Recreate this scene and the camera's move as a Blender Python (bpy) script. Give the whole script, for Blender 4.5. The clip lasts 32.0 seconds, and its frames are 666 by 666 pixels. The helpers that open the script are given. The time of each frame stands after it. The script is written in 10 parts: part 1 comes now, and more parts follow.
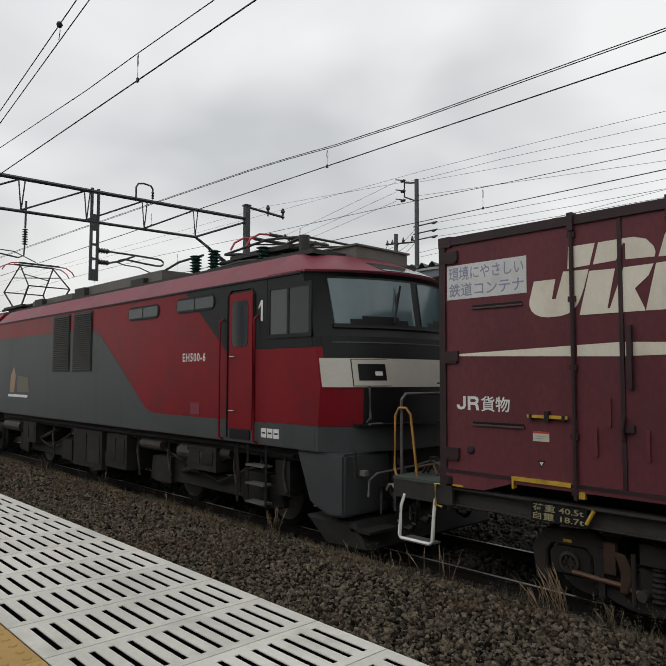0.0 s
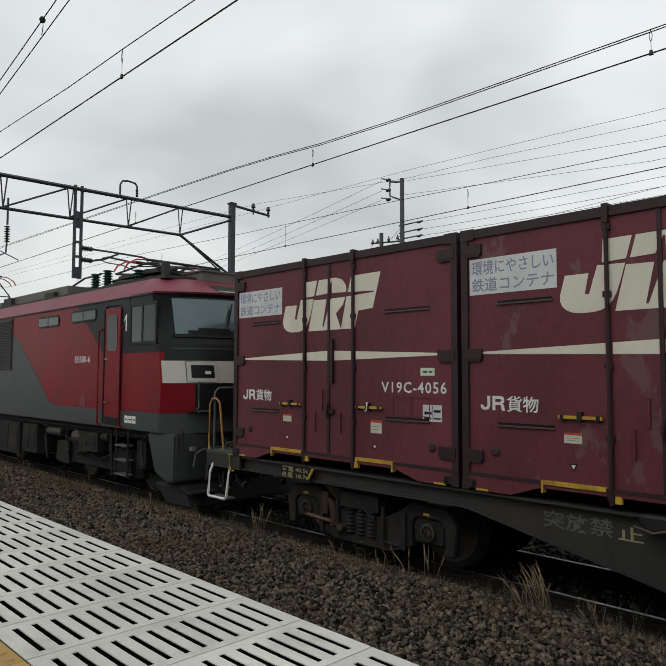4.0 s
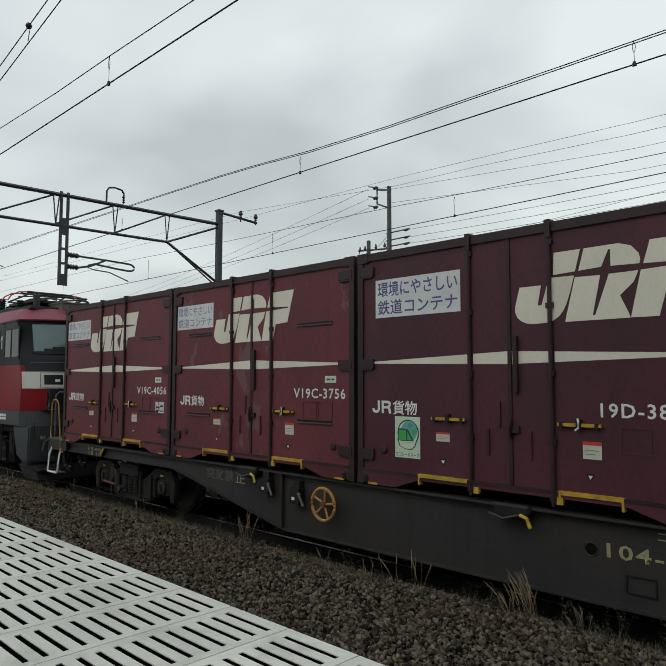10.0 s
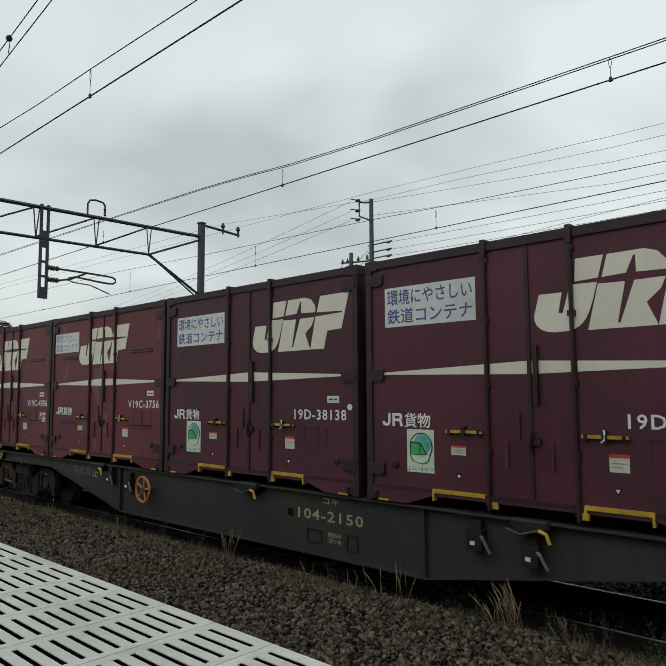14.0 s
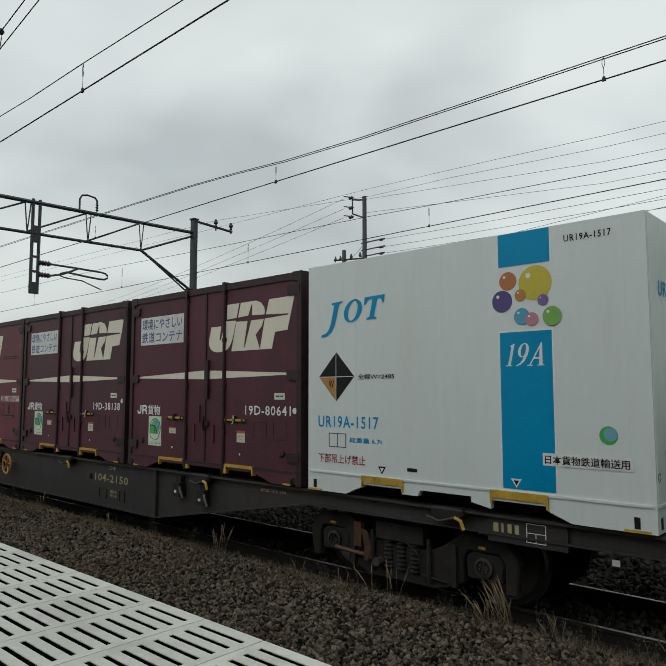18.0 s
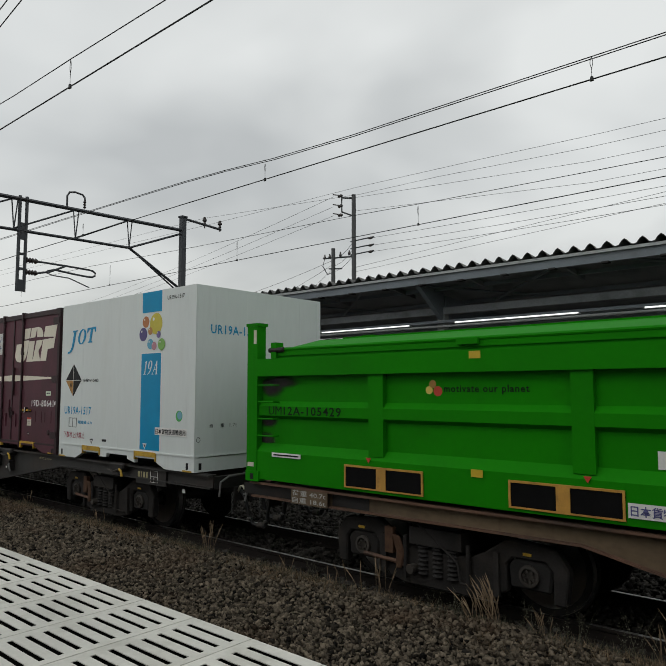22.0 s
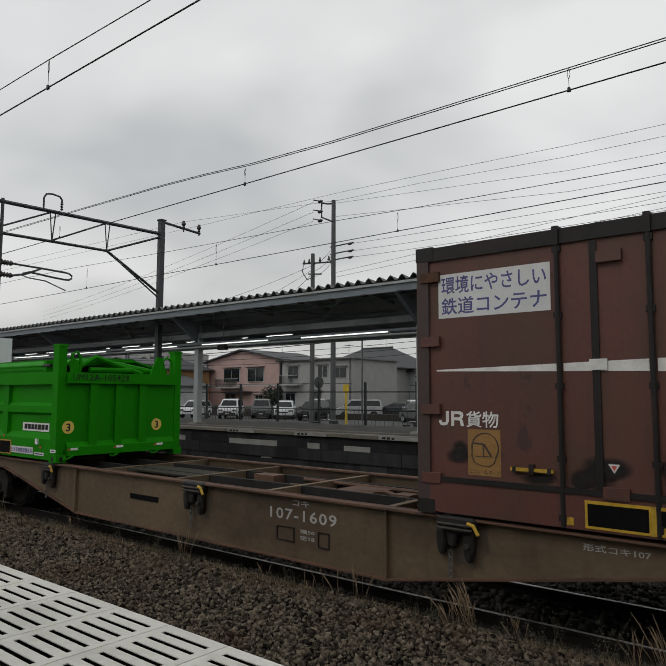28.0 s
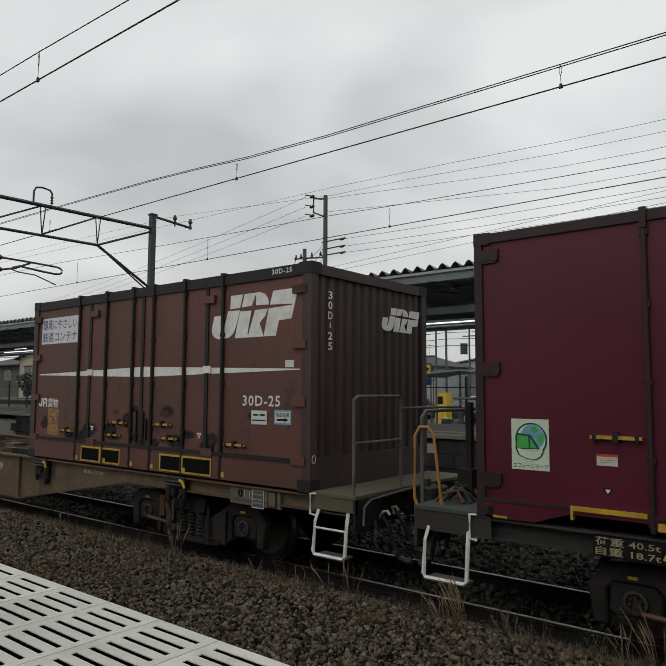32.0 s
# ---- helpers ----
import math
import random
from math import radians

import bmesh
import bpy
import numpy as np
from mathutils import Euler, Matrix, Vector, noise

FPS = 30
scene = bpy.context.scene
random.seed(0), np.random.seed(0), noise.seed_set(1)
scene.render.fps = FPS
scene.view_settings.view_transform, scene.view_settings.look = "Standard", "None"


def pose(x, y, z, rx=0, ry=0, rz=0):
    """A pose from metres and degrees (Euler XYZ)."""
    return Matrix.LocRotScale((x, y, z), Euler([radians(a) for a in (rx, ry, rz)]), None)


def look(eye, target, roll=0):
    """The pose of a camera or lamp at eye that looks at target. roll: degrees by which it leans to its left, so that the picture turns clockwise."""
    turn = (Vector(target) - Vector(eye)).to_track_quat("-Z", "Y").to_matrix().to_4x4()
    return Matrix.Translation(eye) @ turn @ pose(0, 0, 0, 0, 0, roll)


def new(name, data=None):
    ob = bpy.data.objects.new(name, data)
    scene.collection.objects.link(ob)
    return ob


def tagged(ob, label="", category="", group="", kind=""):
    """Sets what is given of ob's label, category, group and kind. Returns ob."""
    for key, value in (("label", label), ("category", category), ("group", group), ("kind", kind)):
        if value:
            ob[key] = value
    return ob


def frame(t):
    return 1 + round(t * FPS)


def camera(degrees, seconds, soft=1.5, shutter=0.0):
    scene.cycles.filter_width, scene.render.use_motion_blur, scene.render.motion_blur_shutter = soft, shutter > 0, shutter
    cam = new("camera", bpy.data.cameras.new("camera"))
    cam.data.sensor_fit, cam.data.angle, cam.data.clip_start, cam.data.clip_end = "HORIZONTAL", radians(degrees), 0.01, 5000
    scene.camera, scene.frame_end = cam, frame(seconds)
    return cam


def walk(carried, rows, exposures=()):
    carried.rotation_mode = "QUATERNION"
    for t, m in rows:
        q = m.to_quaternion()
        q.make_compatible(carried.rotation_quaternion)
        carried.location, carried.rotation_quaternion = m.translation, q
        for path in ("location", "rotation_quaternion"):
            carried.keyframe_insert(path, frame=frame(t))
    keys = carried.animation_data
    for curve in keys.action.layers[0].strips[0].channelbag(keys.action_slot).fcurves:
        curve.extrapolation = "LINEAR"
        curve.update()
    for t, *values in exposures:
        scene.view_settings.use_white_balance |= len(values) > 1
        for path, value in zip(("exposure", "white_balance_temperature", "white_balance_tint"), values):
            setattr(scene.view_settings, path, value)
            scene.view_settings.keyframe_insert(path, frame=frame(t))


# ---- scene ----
cam = camera(53.29, 32.0, soft=1.05)
EYE = 2.09
PATH = [
    (0.0, pose(0, 0, EYE, 93.766, -0.142, 46.641)),
    (0.5, pose(0, 0, EYE, 93.864, -0.147, 46.420)),
    (1.0, pose(0, 0, EYE, 93.752, -0.144, 46.148)),
    (1.5, pose(0, 0, EYE, 93.536, -0.277, 45.840)),
    (2.0, pose(0, 0, EYE, 93.512, -0.389, 45.494)),
    (2.5, pose(0, 0, EYE, 93.654, -0.217, 45.454)),
    (3.0, pose(0, 0, EYE, 93.609, -0.234, 45.419)),
    (3.5, pose(0, 0, EYE, 93.649, -0.196, 45.392)),
    (5.5, pose(0, 0, EYE, 93.638, -0.059, 45.329)),
    (6.0, pose(0, 0, EYE, 93.851, -0.151, 45.195)),
    (6.5, pose(0, 0, EYE, 93.991, -0.182, 45.031)),
    (7.0, pose(0, 0, EYE, 94.038, -0.113, 45.061)),
    (7.5, pose(0, 0, EYE, 94.112, -0.130, 45.036)),
    (8.0, pose(0, 0, EYE, 94.144, -0.080, 45.037)),
    (8.5, pose(0, 0, EYE, 94.018, -0.108, 44.890)),
    (9.0, pose(0, 0, EYE, 94.187, -0.080, 44.692)),
    (9.5, pose(0, 0, EYE, 94.333, -0.029, 44.503)),
    (10.0, pose(0, 0, EYE, 94.294, -0.082, 44.281)),
    (10.5, pose(0, 0, EYE, 94.418, 0.078, 44.023)),
    (11.0, pose(0, 0, EYE, 94.515, 0.106, 43.820)),
    (11.5, pose(0, 0, EYE, 94.560, 0.205, 43.633)),
    (12.0, pose(0, 0, EYE, 94.694, 0.224, 43.498)),
    (12.5, pose(0, 0, EYE, 94.933, 0.407, 43.365)),
    (13.0, pose(0, 0, EYE, 94.992, 0.389, 43.252)),
    (13.5, pose(0, 0, EYE, 95.304, 0.348, 42.966)),
    (14.0, pose(0, 0, EYE, 95.332, 0.325, 42.843)),
    (14.5, pose(0, 0, EYE, 95.300, 0.294, 42.717)),
    (16.5, pose(0, 0, EYE, 95.334, 0.257, 42.586)),
    (17.0, pose(0, 0, EYE, 95.214, 0.245, 42.497)),
    (17.5, pose(0, 0, EYE, 95.157, 0.110, 42.346)),
    (18.0, pose(0, 0, EYE, 95.092, 0.041, 42.164)),
    (18.5, pose(0, 0, EYE, 95.045, -0.055, 41.966)),
    (19.0, pose(0, 0, EYE, 95.054, 0.082, 41.996)),
    (19.5, pose(0, 0, EYE, 94.929, -0.012, 41.927)),
    (20.0, pose(0, 0, EYE, 95.086, -0.117, 41.856)),
    (20.5, pose(0, 0, EYE, 94.995, -0.167, 41.762)),
    (21.0, pose(0, 0, EYE, 94.724, -0.108, 41.479)),
    (21.5, pose(0, 0, EYE, 94.974, 0.014, 41.326)),
    (22.0, pose(0, 0, EYE, 94.932, 0.065, 41.225)),
    (22.5, pose(0, 0, EYE, 94.813, 0.005, 40.966)),
    (23.0, pose(0, 0, EYE, 95.031, 0.059, 40.644)),
    (23.5, pose(0, 0, EYE, 95.165, 0.086, 40.486)),
    (24.0, pose(0, 0, EYE, 95.193, 0.094, 40.361)),
    (24.5, pose(0, 0, EYE, 95.207, 0.033, 40.253)),
    (25.0, pose(0, 0, EYE, 95.302, 0.037, 40.091)),
    (25.5, pose(0, 0, EYE, 95.271, 0.064, 39.972)),
    (27.5, pose(0, 0, EYE, 95.417, -0.075, 39.652)),
    (28.0, pose(0, 0, EYE, 95.394, -0.196, 39.378)),
    (28.5, pose(0, 0, EYE, 95.325, -0.094, 39.269)),
    (29.0, pose(0, 0, EYE, 95.208, -0.028, 39.291)),
    (29.5, pose(0, 0, EYE, 95.186, -0.058, 39.225)),
    (30.0, pose(0, 0, EYE, 95.325, -0.195, 39.142)),
    (30.5, pose(0, 0, EYE, 95.012, -0.207, 39.100)),
    (31.0, pose(0, 0, EYE, 94.915, -0.407, 38.913)),
    (31.5, pose(0, 0, EYE, 94.821, -0.286, 38.716)),
    (32.0, pose(0, 0, EYE, 94.998, -0.296, 38.638)),
]
walk(cam, PATH, exposures=[(0.0, 0.12, 6500, 10), (6.0, 0.04, 6300, 5), (13.0, 0.0, 6180, 2), (19.0, -0.08, 6330, 3), (25.0, -0.08, 6540, 11), (32.0, -0.05, 6480, 8)])

# ---- light: a cloudy sky, brighter towards the veiled sun high behind the near platform ----
world = bpy.data.worlds.new("sky")
scene.world = world
world.use_nodes = True
wt = world.node_tree
wt.nodes.clear()
SUN_AZ, SUN_EL = 165.0, 48.0          # degrees to the left of straight across the tracks, and up
w_out = wt.nodes.new("ShaderNodeOutputWorld")
w_bg = wt.nodes.new("ShaderNodeBackground")
w_sky = wt.nodes.new("ShaderNodeTexSky")
w_sky.sky_type = "NISHITA"
w_sky.sun_disc = False
w_sky.sun_elevation = radians(SUN_EL)
w_sky.sun_rotation = radians(-SUN_AZ)
w_co = wt.nodes.new("ShaderNodeTexCoord")
w_sep = wt.nodes.new("ShaderNodeSeparateXYZ")
w_up = wt.nodes.new("ShaderNodeMath")
w_up.operation = "ADD"
w_up.inputs[1].default_value = 0.35
w_max = wt.nodes.new("ShaderNodeMath")
w_max.operation = "MAXIMUM"
w_max.inputs[1].default_value = 0.1
w_div = wt.nodes.new("ShaderNodeVectorMath")
w_div.operation = "DIVIDE"
w_cmb = wt.nodes.new("ShaderNodeCombineXYZ")
w_n1 = wt.nodes.new("ShaderNodeTexNoise")
w_n1.inputs["Scale"].default_value = 1.7
w_n1.inputs["Detail"].default_value = 3.5
w_n1.inputs["Roughness"].default_value = 0.45
w_n1.inputs["Distortion"].default_value = 0.3
w_ramp = wt.nodes.new("ShaderNodeValToRGB")
w_ramp.color_ramp.elements[0].position = 0.34
w_ramp.color_ramp.elements[0].color = (4.65, 4.75, 4.8, 1)
w_ramp.color_ramp.elements[1].position = 0.68
w_ramp.color_ramp.elements[1].color = (7.3, 7.35, 7.3, 1)
w_mix = wt.nodes.new("ShaderNodeMix")
w_mix.data_type = "RGBA"
w_mix.inputs["Factor"].default_value = 0.94
w_dot = wt.nodes.new("ShaderNodeVectorMath")
w_dot.operation = "DOT_PRODUCT"
ca, ce = radians(SUN_AZ), radians(SUN_EL)
w_dot.inputs[1].default_value = (-math.sin(ca) * math.cos(ce), math.cos(ca) * math.cos(ce), math.sin(ce))
w_glow = wt.nodes.new("ShaderNodeMapRange")
w_glow.inputs["From Min"].default_value = -0.1
w_glow.inputs["From Max"].default_value = 1.0
w_glow.inputs["To Min"].default_value = 1.18
w_glow.inputs["To Max"].default_value = 1.32
w_mul = wt.nodes.new("ShaderNodeVectorMath")
w_mul.operation = "SCALE"
w_low = wt.nodes.new("ShaderNodeValToRGB")      # thicker cloud towards the horizon
w_low.color_ramp.elements[0].position = 0.0
w_low.color_ramp.elements[0].color = (0.85, 0.84, 0.81, 1)
w_low.color_ramp.elements[1].position = 0.30
w_low.color_ramp.elements[1].color = (1.0, 1.0, 1.0, 1)
w_tint = wt.nodes.new("ShaderNodeVectorMath")
w_tint.operation = "MULTIPLY"
for a, b in ((w_co.outputs["Generated"], w_sep.inputs[0]), (w_sep.outputs[2], w_up.inputs[0]), (w_up.outputs[0], w_max.inputs[0]),
             (w_max.outputs[0], w_cmb.inputs[0]), (w_max.outputs[0], w_cmb.inputs[1]), (w_max.outputs[0], w_cmb.inputs[2]),
             (w_co.outputs["Generated"], w_div.inputs[0]), (w_cmb.outputs[0], w_div.inputs[1]), (w_div.outputs[0], w_n1.inputs["Vector"]),
             (w_n1.outputs["Fac"], w_ramp.inputs[0]), (w_sky.outputs[0], w_mix.inputs["A"]), (w_ramp.outputs[0], w_mix.inputs["B"]),
             (w_co.outputs["Generated"], w_dot.inputs[0]), (w_dot.outputs["Value"], w_glow.inputs["Value"]),
             (w_mix.outputs["Result"], w_mul.inputs[0]), (w_glow.outputs[0], w_mul.inputs["Scale"]), (w_sep.outputs[2], w_low.inputs[0]), (w_mul.outputs[0], w_tint.inputs[0]), (w_low.outputs[0], w_tint.inputs[1]), (w_tint.outputs[0], w_bg.inputs["Color"]),
             (w_bg.outputs[0], w_out.inputs["Surface"])):
    wt.links.new(a, b)
w_bg.inputs["Strength"].default_value = 0.1
sun = new("sun", bpy.data.lights.new("sun", "SUN"))
sun.data.energy, sun.data.angle, sun.data.color = 0.42, radians(25), (1.0, 0.97, 0.93)
sun.matrix_world = look((-60 * math.sin(ca) * math.cos(ce), 60 * math.cos(ca) * math.cos(ce), 60 * math.sin(ce)), (0, 0, 0))


# ---- materials ----
def mat(name, rgb, rough=0.6, metal=0.0, vary=0.18, scale=1.6, fine=45.0, bump=0.12, stain=None, amount=0.0, stretch=(1, 1, 1),
        rand=0.0, island=0.0, stain_scale=1.1, spec=0.5, drip=None, drips=0.3, scuff=None, scuffs=0.3, scuff_scale=2.2):
    """Paint, metal, stone or wood: a base colour that varies at two scales, with bump and, where wanted, stains."""
    m = bpy.data.materials.new(name)
    m.use_nodes = True
    nt = m.node_tree
    bsdf = nt.nodes["Principled BSDF"]
    co = nt.nodes.new("ShaderNodeTexCoord")
    mp = nt.nodes.new("ShaderNodeMapping")
    mp.inputs["Scale"].default_value = stretch
    who = nt.nodes.new("ShaderNodeObjectInfo")
    far = nt.nodes.new("ShaderNodeVectorMath")
    far.operation = "MULTIPLY_ADD"
    far.inputs[1].default_value = (41.0, 17.0, 29.0)
    nt.links.new(who.outputs["Random"], far.inputs[0])
    nt.links.new(co.outputs["Object"], far.inputs[2])
    nt.links.new(far.outputs[0], mp.inputs["Vector"])
    n1 = nt.nodes.new("ShaderNodeTexNoise")
    n1.inputs["Scale"].default_value, n1.inputs["Detail"].default_value = scale, 5.0
    n2 = nt.nodes.new("ShaderNodeTexNoise")
    n2.inputs["Scale"].default_value, n2.inputs["Detail"].default_value = fine, 3.0
    for n in (n1, n2):
        nt.links.new(mp.outputs[0], n.inputs["Vector"])
    add = nt.nodes.new("ShaderNodeMath")
    add.operation = "MULTIPLY_ADD"
    add.inputs[1].default_value = 0.45
    nt.links.new(n2.outputs["Fac"], add.inputs[0])
    nt.links.new(n1.outputs["Fac"], add.inputs[2])
    rng = nt.nodes.new("ShaderNodeMapRange")
    for key, v in (("From Min", 0.45), ("From Max", 1.0), ("To Min", 1 - vary), ("To Max", 1 + vary)):
        rng.inputs[key].default_value = v
    nt.links.new(add.outputs[0], rng.inputs["Value"])
    level = rng.outputs[0]
    for amount_of, kind, slot in ((rand, "ShaderNodeObjectInfo", "Random"), (island, "ShaderNodeNewGeometry", "Random Per Island")):
        if amount_of:
            src = nt.nodes.new(kind)
            rr = nt.nodes.new("ShaderNodeMapRange")
            rr.inputs["To Min"].default_value, rr.inputs["To Max"].default_value = 1 - amount_of, 1 + amount_of
            nt.links.new(src.outputs[slot], rr.inputs["Value"])
            mu = nt.nodes.new("ShaderNodeMath")
            mu.operation = "MULTIPLY"
            nt.links.new(level, mu.inputs[0])
            nt.links.new(rr.outputs[0], mu.inputs[1])
            level = mu.outputs[0]
    sc = nt.nodes.new("ShaderNodeVectorMath")
    sc.operation = "SCALE"
    sc.inputs[0].default_value = rgb
    nt.links.new(level, sc.inputs["Scale"])
    colour = sc.outputs[0]
    if stain:
        n3 = nt.nodes.new("ShaderNodeTexNoise")
        n3.inputs["Scale"].default_value, n3.inputs["Detail"].default_value, n3.inputs["Roughness"].default_value = stain_scale, 8.0, 0.65
        off = nt.nodes.new("ShaderNodeVectorMath")
        off.operation = "ADD"
        off.inputs[1].default_value = (7.3, 1.9, 4.1)
        nt.links.new(mp.outputs[0], off.inputs[0])
        nt.links.new(off.outputs[0], n3.inputs["Vector"])
        sr = nt.nodes.new("ShaderNodeMapRange")
        for key, v in (("From Min", 0.62 - 0.3 * amount), ("From Max", 0.80 - 0.2 * amount), ("To Min", 0.0), ("To Max", 0.85)):
            sr.inputs[key].default_value = v
        nt.links.new(n3.outputs["Fac"], sr.inputs["Value"])
        mx = nt.nodes.new("ShaderNodeMix")
        mx.data_type = "RGBA"
        mx.inputs["B"].default_value = (*stain, 1)
        nt.links.new(sr.outputs[0], mx.inputs["Factor"])
        nt.links.new(colour, mx.inputs["A"])
        colour = mx.outputs["Result"]
    if drip:
        dm = nt.nodes.new("ShaderNodeMapping")
        dm.inputs["Scale"].default_value = (4.5, 4.5, 0.35)
        nt.links.new(far.outputs[0], dm.inputs["Vector"])
        n4 = nt.nodes.new("ShaderNodeTexNoise")
        n4.inputs["Scale"].default_value, n4.inputs["Detail"].default_value, n4.inputs["Roughness"].default_value = 1.0, 7.0, 0.6
        nt.links.new(dm.outputs[0], n4.inputs["Vector"])
        dr = nt.nodes.new("ShaderNodeMapRange")
        for key, v in (("From Min", 0.66 - 0.3 * drips), ("From Max", 0.84 - 0.2 * drips), ("To Min", 0.0), ("To Max", 0.6)):
            dr.inputs[key].default_value = v
        nt.links.new(n4.outputs["Fac"], dr.inputs["Value"])
        md = nt.nodes.new("ShaderNodeMix")
        md.data_type = "RGBA"
        md.inputs["B"].default_value = (*drip, 1)
        nt.links.new(dr.outputs[0], md.inputs["Factor"])
        nt.links.new(colour, md.inputs["A"])
        colour = md.outputs["Result"]
    if scuff:
        # worn patches with firm ragged edges, gathered in places
        sm = nt.nodes.new("ShaderNodeMapping")
        sm.inputs["Scale"].default_value = (1.5, 1.5, 0.9)
        sm.inputs["Location"].default_value = (3.7, 8.1, 2.3)
        nt.links.new(far.outputs[0], sm.inputs["Vector"])
        n5 = nt.nodes.new("ShaderNodeTexNoise")
        n5.inputs["Scale"].default_value, n5.inputs["Detail"].default_value, n5.inputs["Roughness"].default_value = scuff_scale, 5.0, 0.62
        n6 = nt.nodes.new("ShaderNodeTexNoise")
        n6.inputs["Scale"].default_value, n6.inputs["Detail"].default_value = 0.55, 2.0
        for n in (n5, n6):
            nt.links.new(sm.outputs[0], n.inputs["Vector"])
        both = nt.nodes.new("ShaderNodeMath")
        both.operation = "MULTIPLY_ADD"
        both.inputs[1].default_value = 0.55
        nt.links.new(n6.outputs["Fac"], both.inputs[0])
        nt.links.new(n5.outputs["Fac"], both.inputs[2])
        pr = nt.nodes.new("ShaderNodeMapRange")
        for key, v in (("From Min", 0.99 - 0.3 * scuffs), ("From Max", 1.04 - 0.3 * scuffs), ("To Min", 0.0), ("To Max", 0.75)):
            pr.inputs[key].default_value = v
        nt.links.new(both.outputs[0], pr.inputs["Value"])
        mp_ = nt.nodes.new("ShaderNodeMix")
        mp_.data_type = "RGBA"
        mp_.inputs["B"].default_value = (*scuff, 1)
        nt.links.new(pr.outputs[0], mp_.inputs["Factor"])
        nt.links.new(colour, mp_.inputs["A"])
        colour = mp_.outputs["Result"]
    nt.links.new(colour, bsdf.inputs["Base Color"])
    rg = nt.nodes.new("ShaderNodeMapRange")
    rg.inputs["To Min"].default_value, rg.inputs["To Max"].default_value = max(rough - 0.1, 0.03), min(rough + 0.12, 1)
    nt.links.new(n1.outputs["Fac"], rg.inputs["Value"])
    nt.links.new(rg.outputs[0], bsdf.inputs["Roughness"])
    bsdf.inputs["Metallic"].default_value = metal
    bsdf.inputs["Specular IOR Level"].default_value = spec
    if bump:
        bp = nt.nodes.new("ShaderNodeBump")
        bp.inputs["Strength"].default_value, bp.inputs["Distance"].default_value = bump, 0.01
        nt.links.new(n2.outputs["Fac"], bp.inputs["Height"])
        nt.links.new(bp.outputs[0], bsdf.inputs["Normal"])
    return m


def glow(name, rgb, strength):
    m = bpy.data.materials.new(name)
    m.use_nodes = True
    b = m.node_tree.nodes["Principled BSDF"]
    b.inputs["Base Color"].default_value = (*rgb, 1)
    b.inputs["Emission Color"].default_value = (*rgb, 1)
    b.inputs["Emission Strength"].default_value = strength
    return m


def glass(name, rgb, rough=0.06, gloss=0.45):
    """Window glass seen from outside: dark behind, with a clear reflection."""
    m = mat(name, rgb, rough, 0.0, 0.1, 0.8, 8.0, 0.0)
    b = m.node_tree.nodes["Principled BSDF"]
    b.inputs["Specular IOR Level"].default_value = gloss
    return m


